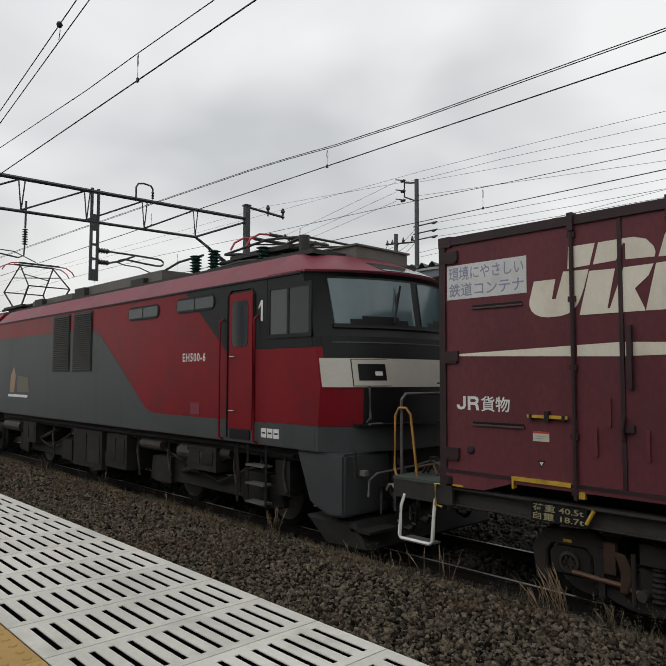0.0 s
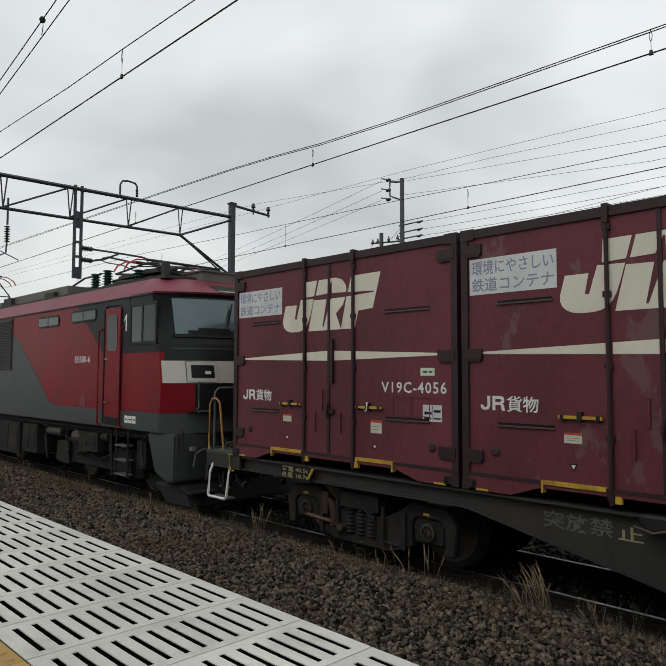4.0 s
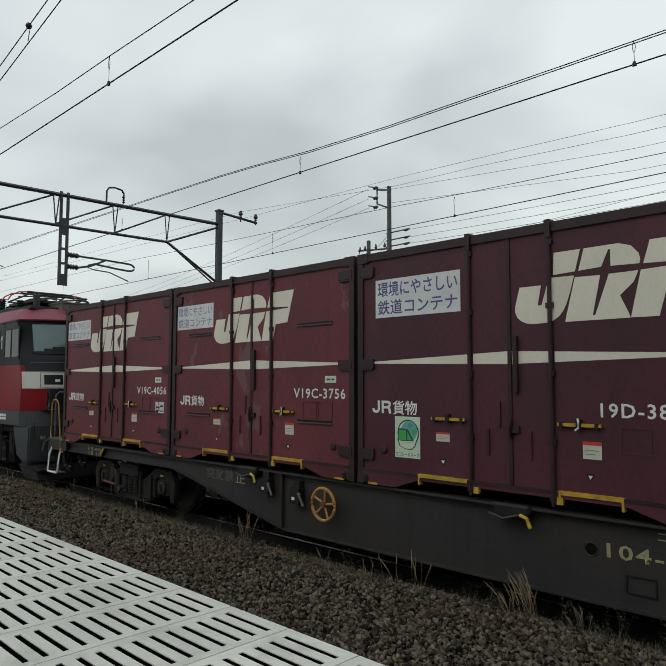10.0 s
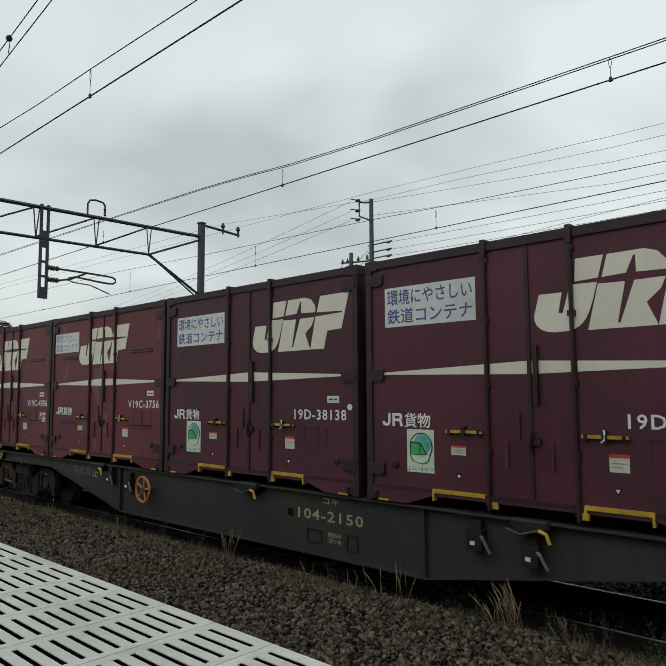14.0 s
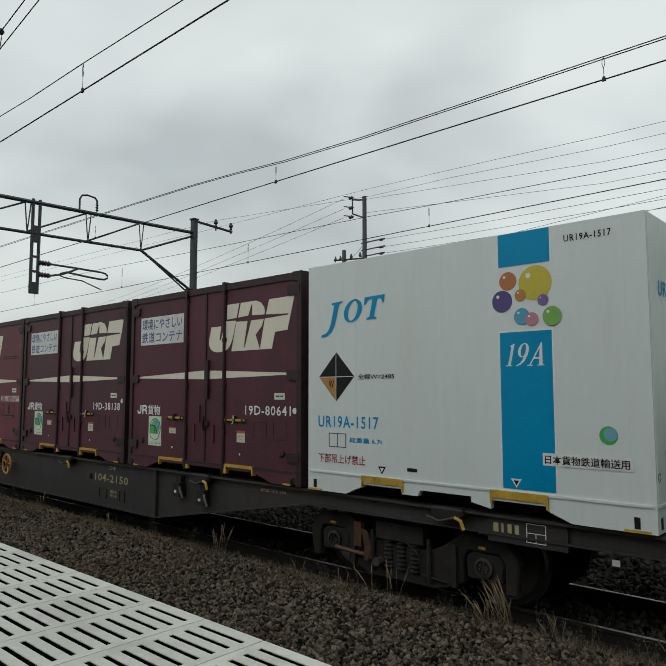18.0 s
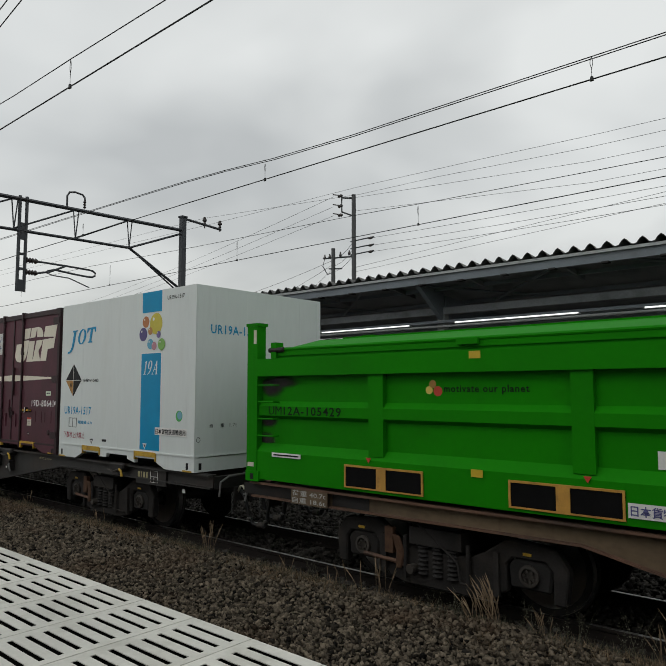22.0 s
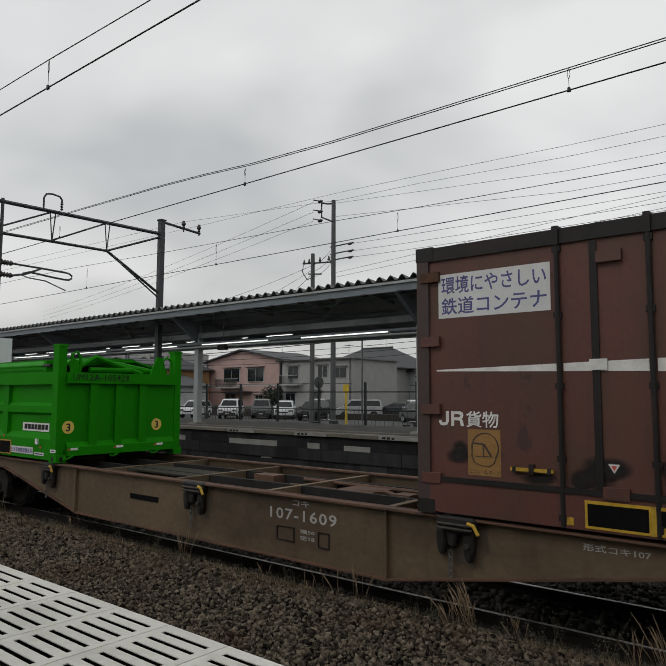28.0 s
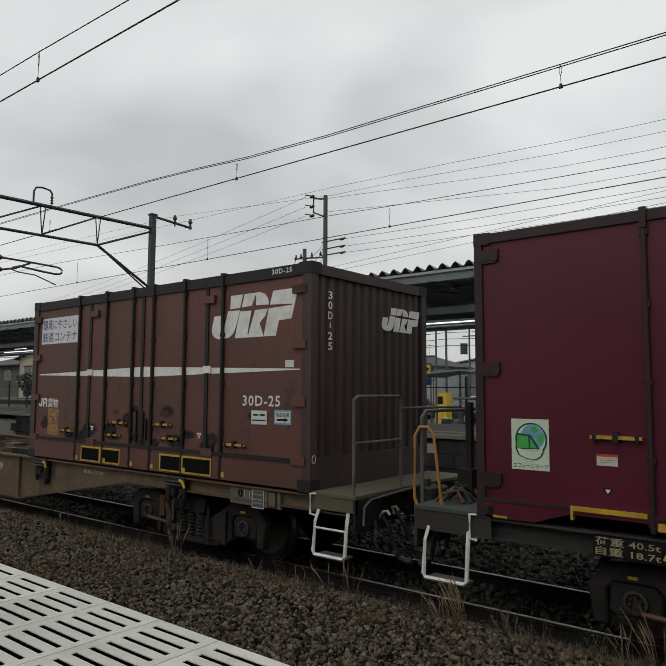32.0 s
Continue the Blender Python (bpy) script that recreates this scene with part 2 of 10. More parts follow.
M = dict(
    maroon=mat("maroon_paint", (0.088, 0.027, 0.039), 0.5, vary=0.3, scale=0.5, fine=25, bump=0.05, stain=(0.046, 0.024, 0.028), amount=0.4, stretch=(1.2, 1.2, 0.7), stain_scale=0.7, drip=(0.044, 0.022, 0.025), drips=0.3, spec=0.25),
    maroon_red=mat("dull_maroon_paint", (0.136, 0.034, 0.042), 0.52, vary=0.28, scale=0.7, fine=20, bump=0.07, stain=(0.085, 0.032, 0.038), amount=0.3, stretch=(1.2, 1.2, 0.7), stain_scale=0.8, drip=(0.06, 0.026, 0.025), drips=0.32, spec=0.25),
    maroon_worn=mat("worn_maroon_paint", (0.136, 0.034, 0.042), 0.52, vary=0.28, scale=0.7, fine=20, bump=0.07, stain=(0.085, 0.032, 0.038), amount=0.3, stretch=(1.2, 1.2, 0.7), stain_scale=0.8, drip=(0.06, 0.026, 0.025), drips=0.32, spec=0.25, scuff=(0.165, 0.092, 0.094), scuffs=0.22),
    magenta=mat("fresh_maroon_paint", (0.092, 0.0095, 0.0235), 0.4, vary=0.16, scale=0.8, fine=30, bump=0.05, stain=(0.06, 0.009, 0.017), amount=0.25, spec=0.38),
    brown=mat("rusty_brown_paint", (0.124, 0.042, 0.031), 0.58, vary=0.3, scale=0.6, fine=22, bump=0.1, stain=(0.076, 0.042, 0.024), amount=0.6, stretch=(1.1, 1.1, 0.8), drip=(0.05, 0.030, 0.026), drips=0.25, stain_scale=0.9, scuff=(0.045, 0.024, 0.02), scuffs=0.22, scuff_scale=2.8),
    brown_dark=mat("dark_brown_paint", (0.054, 0.034, 0.030), 0.62, vary=0.3, scale=1.2, fine=22, bump=0.15, stain=(0.078, 0.038, 0.028), amount=0.3, stretch=(1.4, 1.4, 0.4), drip=(0.022, 0.017, 0.015), drips=0.5),
    frame_dark=mat("grimy_black_steel", (0.0155, 0.0135, 0.0125), 0.6, vary=0.35, scale=3, fine=50, bump=0.2, stain=(0.042, 0.022, 0.017), amount=0.2, spec=0.35),
    sill=mat("dirty_grey_wagon_paint", (0.036, 0.034, 0.032), 0.58, vary=0.3, scale=0.5, fine=25, bump=0.08, stain=(0.052, 0.037, 0.028), amount=0.42, stretch=(0.6, 1, 1), drip=(0.018, 0.016, 0.015), drips=0.35, spec=0.35),
    sill_tan=mat("rusty_tan_wagon_paint", (0.155, 0.110, 0.066), 0.65, vary=0.3, scale=0.4, fine=25, bump=0.1, stain=(0.035, 0.024, 0.017), amount=0.56, stretch=(0.5, 1, 0.8), stain_scale=0.6, drip=(0.06, 0.034, 0.02), drips=0.35, spec=0.3),
    rust=mat("rusted_steel", (0.120, 0.062, 0.038), 0.75, vary=0.35, scale=2.5, fine=60, bump=0.3, stain=(0.04, 0.026, 0.02), amount=0.42),
    under=mat("sooty_underframe_steel", (0.023, 0.0215, 0.0205), 0.8, vary=0.4, scale=4, fine=60, bump=0.3, stain=(0.024, 0.019, 0.015), amount=0.3, spec=0.25),
    bogie=mat("dusty_bogie_casting", (0.026, 0.0235, 0.022), 0.85, vary=0.45, scale=3, fine=50, bump=0.4, stain=(0.055, 0.045, 0.036), amount=0.36, spec=0.2),
    steel=mat("worn_bright_steel", (0.42, 0.41, 0.40), 0.35, 1.0, vary=0.2, scale=6, fine=80, bump=0.1),
    rail_side=mat("brown_rail_steel", (0.019, 0.015, 0.013), 0.8, 0.1, vary=0.3, scale=5, fine=70, bump=0.2, spec=0.2),
    yellow=mat("worn_yellow_paint", (0.52, 0.32, 0.025), 0.55, vary=0.3, scale=8, fine=60, bump=0.15, stain=(0.14, 0.08, 0.02), amount=0.3, stain_scale=9),
    orange=mat("ochre_rail_paint", (0.42, 0.21, 0.045), 0.5, vary=0.25, scale=8, fine=60, bump=0.1, stain=(0.16, 0.09, 0.04), amount=0.2, stain_scale=6),
    cream=mat("cream_emblem_paint", (0.72, 0.67, 0.55), 0.55, vary=0.09, scale=2, fine=40, bump=0.03, stain=(0.52, 0.45, 0.34), amount=0.16, stretch=(1, 1, 0.6)),
    white=mat("white_lettering_paint", (0.76, 0.75, 0.72), 0.55, vary=0.12, scale=6, fine=60, bump=0.03),
    grime_white=mat("grubby_white_paint", (0.74, 0.73, 0.69), 0.5, vary=0.16, scale=7, fine=50, bump=0.08, stain=(0.38, 0.33, 0.27), amount=0.16),
    sticker=mat("off_white_sign", (0.64, 0.645, 0.63), 0.45, vary=0.12, scale=4, fine=60, bump=0.03, stain=(0.45, 0.43, 0.40), amount=0.2),
    ink=mat("violet_blue_ink", (0.075, 0.075, 0.22), 0.5, vary=0.2, scale=6, fine=60, bump=0.0),
    black=mat("black_ink", (0.010, 0.010, 0.011), 0.5, vary=0.2, scale=6, fine=60, bump=0.02, spec=0.2),
    jot_white=mat("white_container_paint", (0.68, 0.72, 0.70), 0.4, vary=0.05, scale=0.7, fine=14, bump=0.02, stain=(0.62, 0.65, 0.615), amount=0.14, stretch=(1.2, 1.2, 0.3), drip=(0.58, 0.60, 0.565), drips=0.2),
    teal=mat("teal_blue_ink", (0.0, 0.26, 0.49), 0.45, vary=0.08, scale=3, fine=30, bump=0.02, spec=0.3),
    red_ink=mat("crimson_ink", (0.30, 0.02, 0.05), 0.5, vary=0.1, scale=5, fine=40, bump=0.0),
    green=mat("bright_green_paint", (0.009, 0.208, 0.0), 0.65, vary=0.12, scale=0.8, fine=18, bump=0.04, stain=(0.009, 0.155, 0.0), amount=0.22, spec=0.1),
    green_dark=mat("dark_green_lettering", (0.003, 0.016, 0.003), 0.6, vary=0.1, scale=5, fine=40, bump=0.0, spec=0.15),
    tag_red=mat("orange_red_marking", (0.52, 0.05, 0.022), 0.55, vary=0.2, scale=8, fine=60, bump=0.0),
    eco_green=mat("leaf_green_ink", (0.07, 0.40, 0.08), 0.5, vary=0.1, scale=6, fine=40, bump=0.0),
    eco_blue=mat("sky_blue_ink", (0.16, 0.36, 0.44), 0.5, vary=0.1, scale=6, fine=40, bump=0.0),
    eco_line=mat("bottle_green_ink", (0.004, 0.075, 0.035), 0.5, vary=0.1, scale=6, fine=40, bump=0.0),
    eco_paper=mat("pale_green_sticker", (0.62, 0.70, 0.54), 0.45, vary=0.08, scale=5, fine=40, bump=0.02),
    eco_faded=mat("faded_ochre_sticker", (0.30, 0.16, 0.045), 0.55, vary=0.18, scale=5, fine=40, bump=0.02),
    loco_red=mat("locomotive_red_paint", (0.205, 0.008, 0.014), 0.36, vary=0.16, scale=0.8, fine=20, bump=0.02, stain=(0.12, 0.018, 0.021), amount=0.32, spec=0.15, drip=(0.11, 0.016, 0.018), drips=0.25),
    loco_roof=mat("pinkish_red_roof_paint", (0.20, 0.038, 0.055), 0.5, vary=0.18, scale=1.2, fine=20, bump=0.05, stain=(0.11, 0.024, 0.03), amount=0.32, spec=0.3),
    loco_grey=mat("locomotive_grey_paint", (0.057, 0.061, 0.063), 0.45, vary=0.14, scale=0.8, fine=20, bump=0.03, drip=(0.034, 0.035, 0.034), drips=0.3, spec=0.3),
    loco_black=mat("locomotive_black_paint", (0.006, 0.0065, 0.007), 0.45, vary=0.15, scale=1.2, fine=30, bump=0.03, spec=0.28),
    loco_cream=mat("locomotive_cream_band", (0.55, 0.53, 0.46), 0.4, vary=0.08, scale=2, fine=30, bump=0.02),
    roof_gear=mat("sooty_roof_equipment", (0.030, 0.028, 0.026), 0.7, vary=0.35, scale=4, fine=50, bump=0.2),
    roof_grey=mat("weathered_grey_roof_box", (0.12, 0.112, 0.098), 0.65, vary=0.25, scale=2, fine=40, bump=0.15, stain=(0.07, 0.06, 0.05), amount=0.3),
    insulator=mat("green_glazed_insulator", (0.018, 0.055, 0.045), 0.25, vary=0.15, scale=8, fine=40, bump=0.0),
    red_horn=mat("red_pantograph_horn", (0.45, 0.05, 0.06), 0.45, vary=0.1, scale=8, fine=40, bump=0.0),
    window=glass("dark_window_glass", (0.012, 0.016, 0.018)),
    car_glass=mat("tinted_car_glass", (0.010, 0.012, 0.013), 0.12, vary=0.1, scale=0.8, fine=8.0, bump=0.0, spec=0.35),
    pocket_orange=mat("orange_pocket_paint", (0.50, 0.26, 0.045), 0.55, vary=0.2, scale=8, fine=60, bump=0.1, stain=(0.2, 0.10, 0.03), amount=0.25, stain_scale=7),
    pale_pane=glass("grey_reflecting_pane", (0.050, 0.060, 0.057), 0.05),
    windscreen=glass("tinted_windscreen", (0.085, 0.135, 0.145), 0.06, 0.8),
    lens=glass("lamp_glass", (0.13, 0.13, 0.13), 0.1),
    gantry=mat("galvanised_gantry_steel", (0.052, 0.057, 0.063), 0.6, 0.25, vary=0.2, scale=3, fine=40, bump=0.1, stain=(0.06, 0.05, 0.045), amount=0.2),
    rail_grey=mat("grey_handrail_paint", (0.125, 0.125, 0.12), 0.6, 0.2, vary=0.25, scale=6, fine=40, bump=0.1, stain=(0.07, 0.05, 0.04), amount=0.3, stain_scale=5),
    wire=mat("dark_copper_wire", (0.022, 0.023, 0.023), 0.5, 0.4, vary=0.15, scale=10, fine=60, bump=0.0),
    porcelain=mat("brown_porcelain", (0.035, 0.028, 0.026), 0.25, vary=0.15, scale=9, fine=50, bump=0.0),
    concrete_pole=mat("grey_concrete_pole", (0.085, 0.087, 0.088), 0.8, vary=0.15, scale=2, fine=40, bump=0.15),
    canopy_steel=mat("grey_canopy_paint", (0.155, 0.178, 0.198), 0.5, vary=0.15, scale=1.4, fine=30, bump=0.06, stain=(0.10, 0.105, 0.11), amount=0.25),
    canopy_roof=mat("weathered_corrugated_sheet", (0.105, 0.105, 0.10), 0.65, vary=0.22, scale=1.2, fine=30, bump=0.12, stain=(0.05, 0.048, 0.045), amount=0.3),
    canopy_under=mat("grey_canopy_lining", (0.23, 0.24, 0.25), 0.75, vary=0.3, scale=1.5, fine=30, bump=0.1, stain=(0.085, 0.085, 0.085), amount=0.35),
    column=mat("pale_column_paint", (0.36, 0.38, 0.38), 0.5, vary=0.12, scale=2, fine=30, bump=0.05, stain=(0.22, 0.21, 0.19), amount=0.2),
    tile=mat("pale_platform_panel", (0.60, 0.59, 0.53), 0.55, vary=0.13, scale=1.8, fine=45, bump=0.06, stain=(0.40, 0.39, 0.335), amount=0.34, rand=0.07, stain_scale=2.4),
    # near-black put in for the shade inside slots, gaps and hollows
    slot=mat("void_shade_black", (0.006, 0.006, 0.006), 0.95, vary=0.3, scale=6, fine=50, bump=0.1, spec=0.1),
    tactile=mat("yellow_tactile_tile", (0.44, 0.27, 0.075), 0.7, vary=0.12, scale=3, fine=40, bump=0.15, stain=(0.30, 0.20, 0.09), amount=0.3, rand=0.06),
    concrete=mat("platform_concrete", (0.24, 0.23, 0.215), 0.85, vary=0.2, scale=1.5, fine=40, bump=0.2, stain=(0.12, 0.11, 0.10), amount=0.3),
    block=mat("sooty_platform_block", (0.026, 0.026, 0.027), 0.9, vary=0.45, scale=1.6, fine=30, bump=0.4, stain=(0.075, 0.074, 0.072), amount=0.2, rand=0.4, stretch=(1, 1, 0.5), spec=0.2, drip=(0.010, 0.0095, 0.0095), drips=0.5),
    plate=mat("pale_wall_plate", (0.26, 0.25, 0.23), 0.8, vary=0.25, scale=3, fine=40, bump=0.1, stain=(0.14, 0.13, 0.115), amount=0.35),
    platform_top=mat("worn_asphalt_platform", (0.085, 0.08, 0.07), 0.85, vary=0.2, scale=1.2, fine=50, bump=0.2, stain=(0.12, 0.10, 0.08), amount=0.25),
    # bed colour darkened for shade between the stones and under the train
    ballast=mat("shaded_ballast_bed", (0.014, 0.012, 0.010), 0.95, vary=0.45, scale=6, fine=28, bump=0.8, stain=(0.027, 0.019, 0.013), amount=0.35, stain_scale=2.5, spec=0.2),
    stone=mat("grey_brown_ballast_stone", (0.096, 0.078, 0.057), 0.9, vary=0.5, scale=14, fine=70, bump=0.8, island=1.0, stain=(0.088, 0.052, 0.030), amount=0.42, stain_scale=0.7, spec=0.15),
    # darker than the open stones: oil, plus the shade under the train
    track_stone=mat("oily_shaded_track_stone", (0.046, 0.042, 0.037), 0.9, vary=0.3, scale=6, fine=50, bump=0.3, island=0.7, spec=0.12),
    coupler_steel=mat("greasy_coupler_steel", (0.058, 0.050, 0.043), 0.6, 0.2, vary=0.4, scale=8, fine=50, bump=0.25, stain=(0.02, 0.016, 0.013), amount=0.35, spec=0.35),
    rubber_hose=mat("black_rubber_hose", (0.012, 0.012, 0.012), 0.5, vary=0.3, scale=10, fine=60, bump=0.1, spec=0.45),
    tap_cream=mat("dull_cream_tap_paint", (0.46, 0.44, 0.34), 0.55, vary=0.2, scale=10, fine=60, bump=0.05, stain=(0.2, 0.18, 0.14), amount=0.25),
    maroon_dirt=mat("grimy_maroon_fitting", (0.036, 0.0165, 0.019), 0.55, vary=0.35, scale=4, fine=50, bump=0.15, stain=(0.014, 0.011, 0.011), amount=0.42, spec=0.35),
    rust_orange=mat("brown_rust_casting", (0.085, 0.046, 0.028), 0.8, vary=0.35, scale=8, fine=60, bump=0.3, stain=(0.04, 0.026, 0.02), amount=0.4, spec=0.2),
    olive_deck=mat("olive_drab_deck", (0.034, 0.031, 0.021), 0.75, vary=0.25, scale=2, fine=40, bump=0.15, stain=(0.02, 0.016, 0.012), amount=0.35, spec=0.25),
    sleeper=mat("oily_concrete_sleeper", (0.032, 0.028, 0.024), 0.85, vary=0.3, scale=3, fine=40, bump=0.2, rand=0.2),
    straw=mat("dry_straw_grass", (0.215, 0.155, 0.098), 0.85, vary=0.25, scale=8, fine=50, bump=0.0, island=0.45, spec=0.1),
    weed_leaf=mat("pale_weed_leaf", (0.12, 0.115, 0.085), 0.85, vary=0.25, scale=8, fine=50, bump=0.0, island=0.4, spec=0.1),
    dead_moss=mat("brown_dead_moss", (0.125, 0.085, 0.05), 0.9, vary=0.3, scale=8, fine=50, bump=0.0, island=0.5, spec=0.1),
    weed=mat("grey_olive_weed", (0.085, 0.082, 0.055), 0.85, vary=0.25, scale=8, fine=50, bump=0.0, island=0.45, spec=0.1),
    asphalt=mat("car_park_asphalt", (0.055, 0.055, 0.055), 0.85, vary=0.2, scale=1, fine=40, bump=0.15),
    fence=mat("dark_fence_wire", (0.045, 0.05, 0.05), 0.6, 0.2, vary=0.2, scale=4, fine=40, bump=0.0),
    tyre=mat("rubber_tyre", (0.018, 0.018, 0.018), 0.85, vary=0.2, scale=6, fine=60, bump=0.1),
    sign_yellow=mat("yellow_sign_board", (0.58, 0.40, 0.02), 0.5, vary=0.1, scale=3, fine=40, bump=0.0),
    far_paving=mat("dark_worn_paving", (0.050, 0.046, 0.040), 0.85, vary=0.25, scale=1.2, fine=50, bump=0.2, stain=(0.09, 0.08, 0.066), amount=0.3),
    coping=mat("worn_brown_coping", (0.165, 0.145, 0.115), 0.85, vary=0.3, scale=2, fine=40, bump=0.2, stain=(0.06, 0.052, 0.044), amount=0.5, stretch=(0.6, 1, 1)),
    tile_rib=mat("grey_glazed_ridge_tiles", (0.10, 0.105, 0.105), 0.5, vary=0.25, scale=3, fine=18, bump=0.2, island=0.2),
    roof_tile=mat("dark_roof_tiles", (0.045, 0.047, 0.05), 0.65, vary=0.2, scale=3, fine=18, bump=0.4),
    sill_soot=mat("greasy_sill_stain", (0.075, 0.054, 0.033), 0.7, vary=0.5, scale=3, fine=40, bump=0.05, stain=(0.13, 0.095, 0.058), amount=0.35, stain_scale=4.0),
    card_grey=mat("faded_card_print", (0.22, 0.21, 0.19), 0.6, vary=0.2, scale=8, fine=60, bump=0.0),
    aged_card=mat("aged_paper_card", (0.60, 0.57, 0.46), 0.55, vary=0.15, scale=5, fine=60, bump=0.02, stain=(0.42, 0.36, 0.24), amount=0.3, stain_scale=6),
    pale_lip=mat("pale_vent_lip", (0.11, 0.06, 0.064), 0.55, vary=0.3, scale=6, fine=50, bump=0.1, stain=(0.04, 0.025, 0.025), amount=0.4),
    far_green=mat("hazy_tree_leaves", (0.030, 0.042, 0.030), 0.9, vary=0.3, scale=2, fine=12, bump=0.3, island=0.3),
)


def paint(name, rgb, rough=0.45, vary=0.12):
    return mat(name, rgb, rough, vary=vary, scale=1.2, fine=25, bump=0.06)


# ---- mesh helpers ----
def box(bm, x0, x1, y0, y1, z0, z1):
    v = [bm.verts.new(p) for p in ((x0, y0, z0), (x1, y0, z0), (x1, y1, z0), (x0, y1, z0), (x0, y0, z1), (x1, y0, z1), (x1, y1, z1), (x0, y1, z1))]
    for f in ((0, 3, 2, 1), (4, 5, 6, 7), (0, 1, 5, 4), (1, 2, 6, 5), (2, 3, 7, 6), (3, 0, 4, 7)):
        bm.faces.new([v[i] for i in f])
    return bm


def prism(bm, pts, axis, a, b):
    """A polygon extruded along an axis from a to b: (x, z) for y, (y, z) for x, (x, y) for z."""
    def at(p, d):
        return {"y": (p[0], d, p[1]), "x": (d, p[0], p[1]), "z": (p[0], p[1], d)}[axis]
    lo = [bm.verts.new(at(p, a)) for p in pts]
    hi = [bm.verts.new(at(p, b)) for p in pts]
    n = len(pts)
    new_faces = [bm.faces.new(lo), bm.faces.new(hi)]
    for i in range(n):
        new_faces.append(bm.faces.new((lo[i], lo[(i + 1) % n], hi[(i + 1) % n], hi[i])))
    bmesh.ops.recalc_face_normals(bm, faces=new_faces)
    return bm


def tube(bm, pts, r, n=8, closed=False):
    pts = [Vector(p) for p in pts]
    rings = []
    m = len(pts)
    for i, p in enumerate(pts):
        a = pts[i - 1] if (i or closed) else p
        b = pts[(i + 1) % m] if (i < m - 1 or closed) else p
        d = (b - a).normalized()
        side = d.cross(Vector((0, 0, 1)))
        if side.length < 1e-3:
            side = Vector((1, 0, 0))
        side.normalize()
        up = side.cross(d)
        rad = r[i] if isinstance(r, (list, tuple)) else r
        rings.append([bm.verts.new(p + rad * (math.cos(k * math.tau / n) * side + math.sin(k * math.tau / n) * up)) for k in range(n)])
    for i in range(m if closed else m - 1):
        a, b = rings[i], rings[(i + 1) % m]
        for k in range(n):
            bm.faces.new((a[k], a[(k + 1) % n], b[(k + 1) % n], b[k]))
    if not closed:
        bm.faces.new(rings[0])
        bm.faces.new(rings[-1])
    return bm


def cyl(bm, p, q, r, n=16):
    return tube(bm, [p, q], r, n)


def disc_profile(bm, centre, axis, profile, n=24):
    """A turned shape: profile of (radius, distance along the axis)."""
    c = Vector(centre)
    ax = Vector({"x": (1, 0, 0), "y": (0, 1, 0), "z": (0, 0, 1)}[axis])
    s1 = Vector({"x": (0, 1, 0), "y": (1, 0, 0), "z": (1, 0, 0)}[axis])
    s2 = ax.cross(s1)
    rings = []
    for r, d in profile:
        rings.append([bm.verts.new(c + ax * d + r * (math.cos(k * math.tau / n) * s1 + math.sin(k * math.tau / n) * s2)) for k in range(n)])
    for a, b in zip(rings, rings[1:]):
        for k in range(n):
            bm.faces.new((a[k], a[(k + 1) % n], b[(k + 1) % n], b[k]))
    bm.faces.new(rings[0])
    bm.faces.new(rings[-1])
    return bm


def soft(bm, w, seg=1):
    bmesh.ops.bevel(bm, geom=[e for e in bm.edges if e.is_manifold and e.calc_face_angle(0) > 0.6], offset=w, segments=seg, affect="EDGES", clamp_overlap=True)
    return bm


def mesh_of(name, bm):
    bmesh.ops.recalc_face_normals(bm, faces=bm.faces[:])
    me = bpy.data.meshes.new(name)
    bm.to_mesh(me)
    bm.free()
    return me


def part(name, bm, material, parent=None, label="", smooth=False):
    me = bm if isinstance(bm, bpy.types.Mesh) else mesh_of(name, bm)
    if not me.materials:
        me.materials.append(material)
    if smooth:
        me.shade_smooth()
        me.set_sharp_from_angle(angle=0.7)
    ob = new(name, me)
    ob.parent = parent
    return tagged(ob, label)


def thing(name, label, category, group="", at=(0, 0, 0), kind=""):
    ob = new(name)
    ob.location = at
    ob.empty_display_size = 0.2
    return tagged(ob, label, category, group, kind)


def bx(name, parent, material, x0, x1, y0, y1, z0, z1, bevel=0.0, label=""):
    bm = box(bmesh.new(), x0, x1, y0, y1, z0, z1)
    if bevel:
        soft(bm, bevel)
    return part(name, bm, material, parent, label)


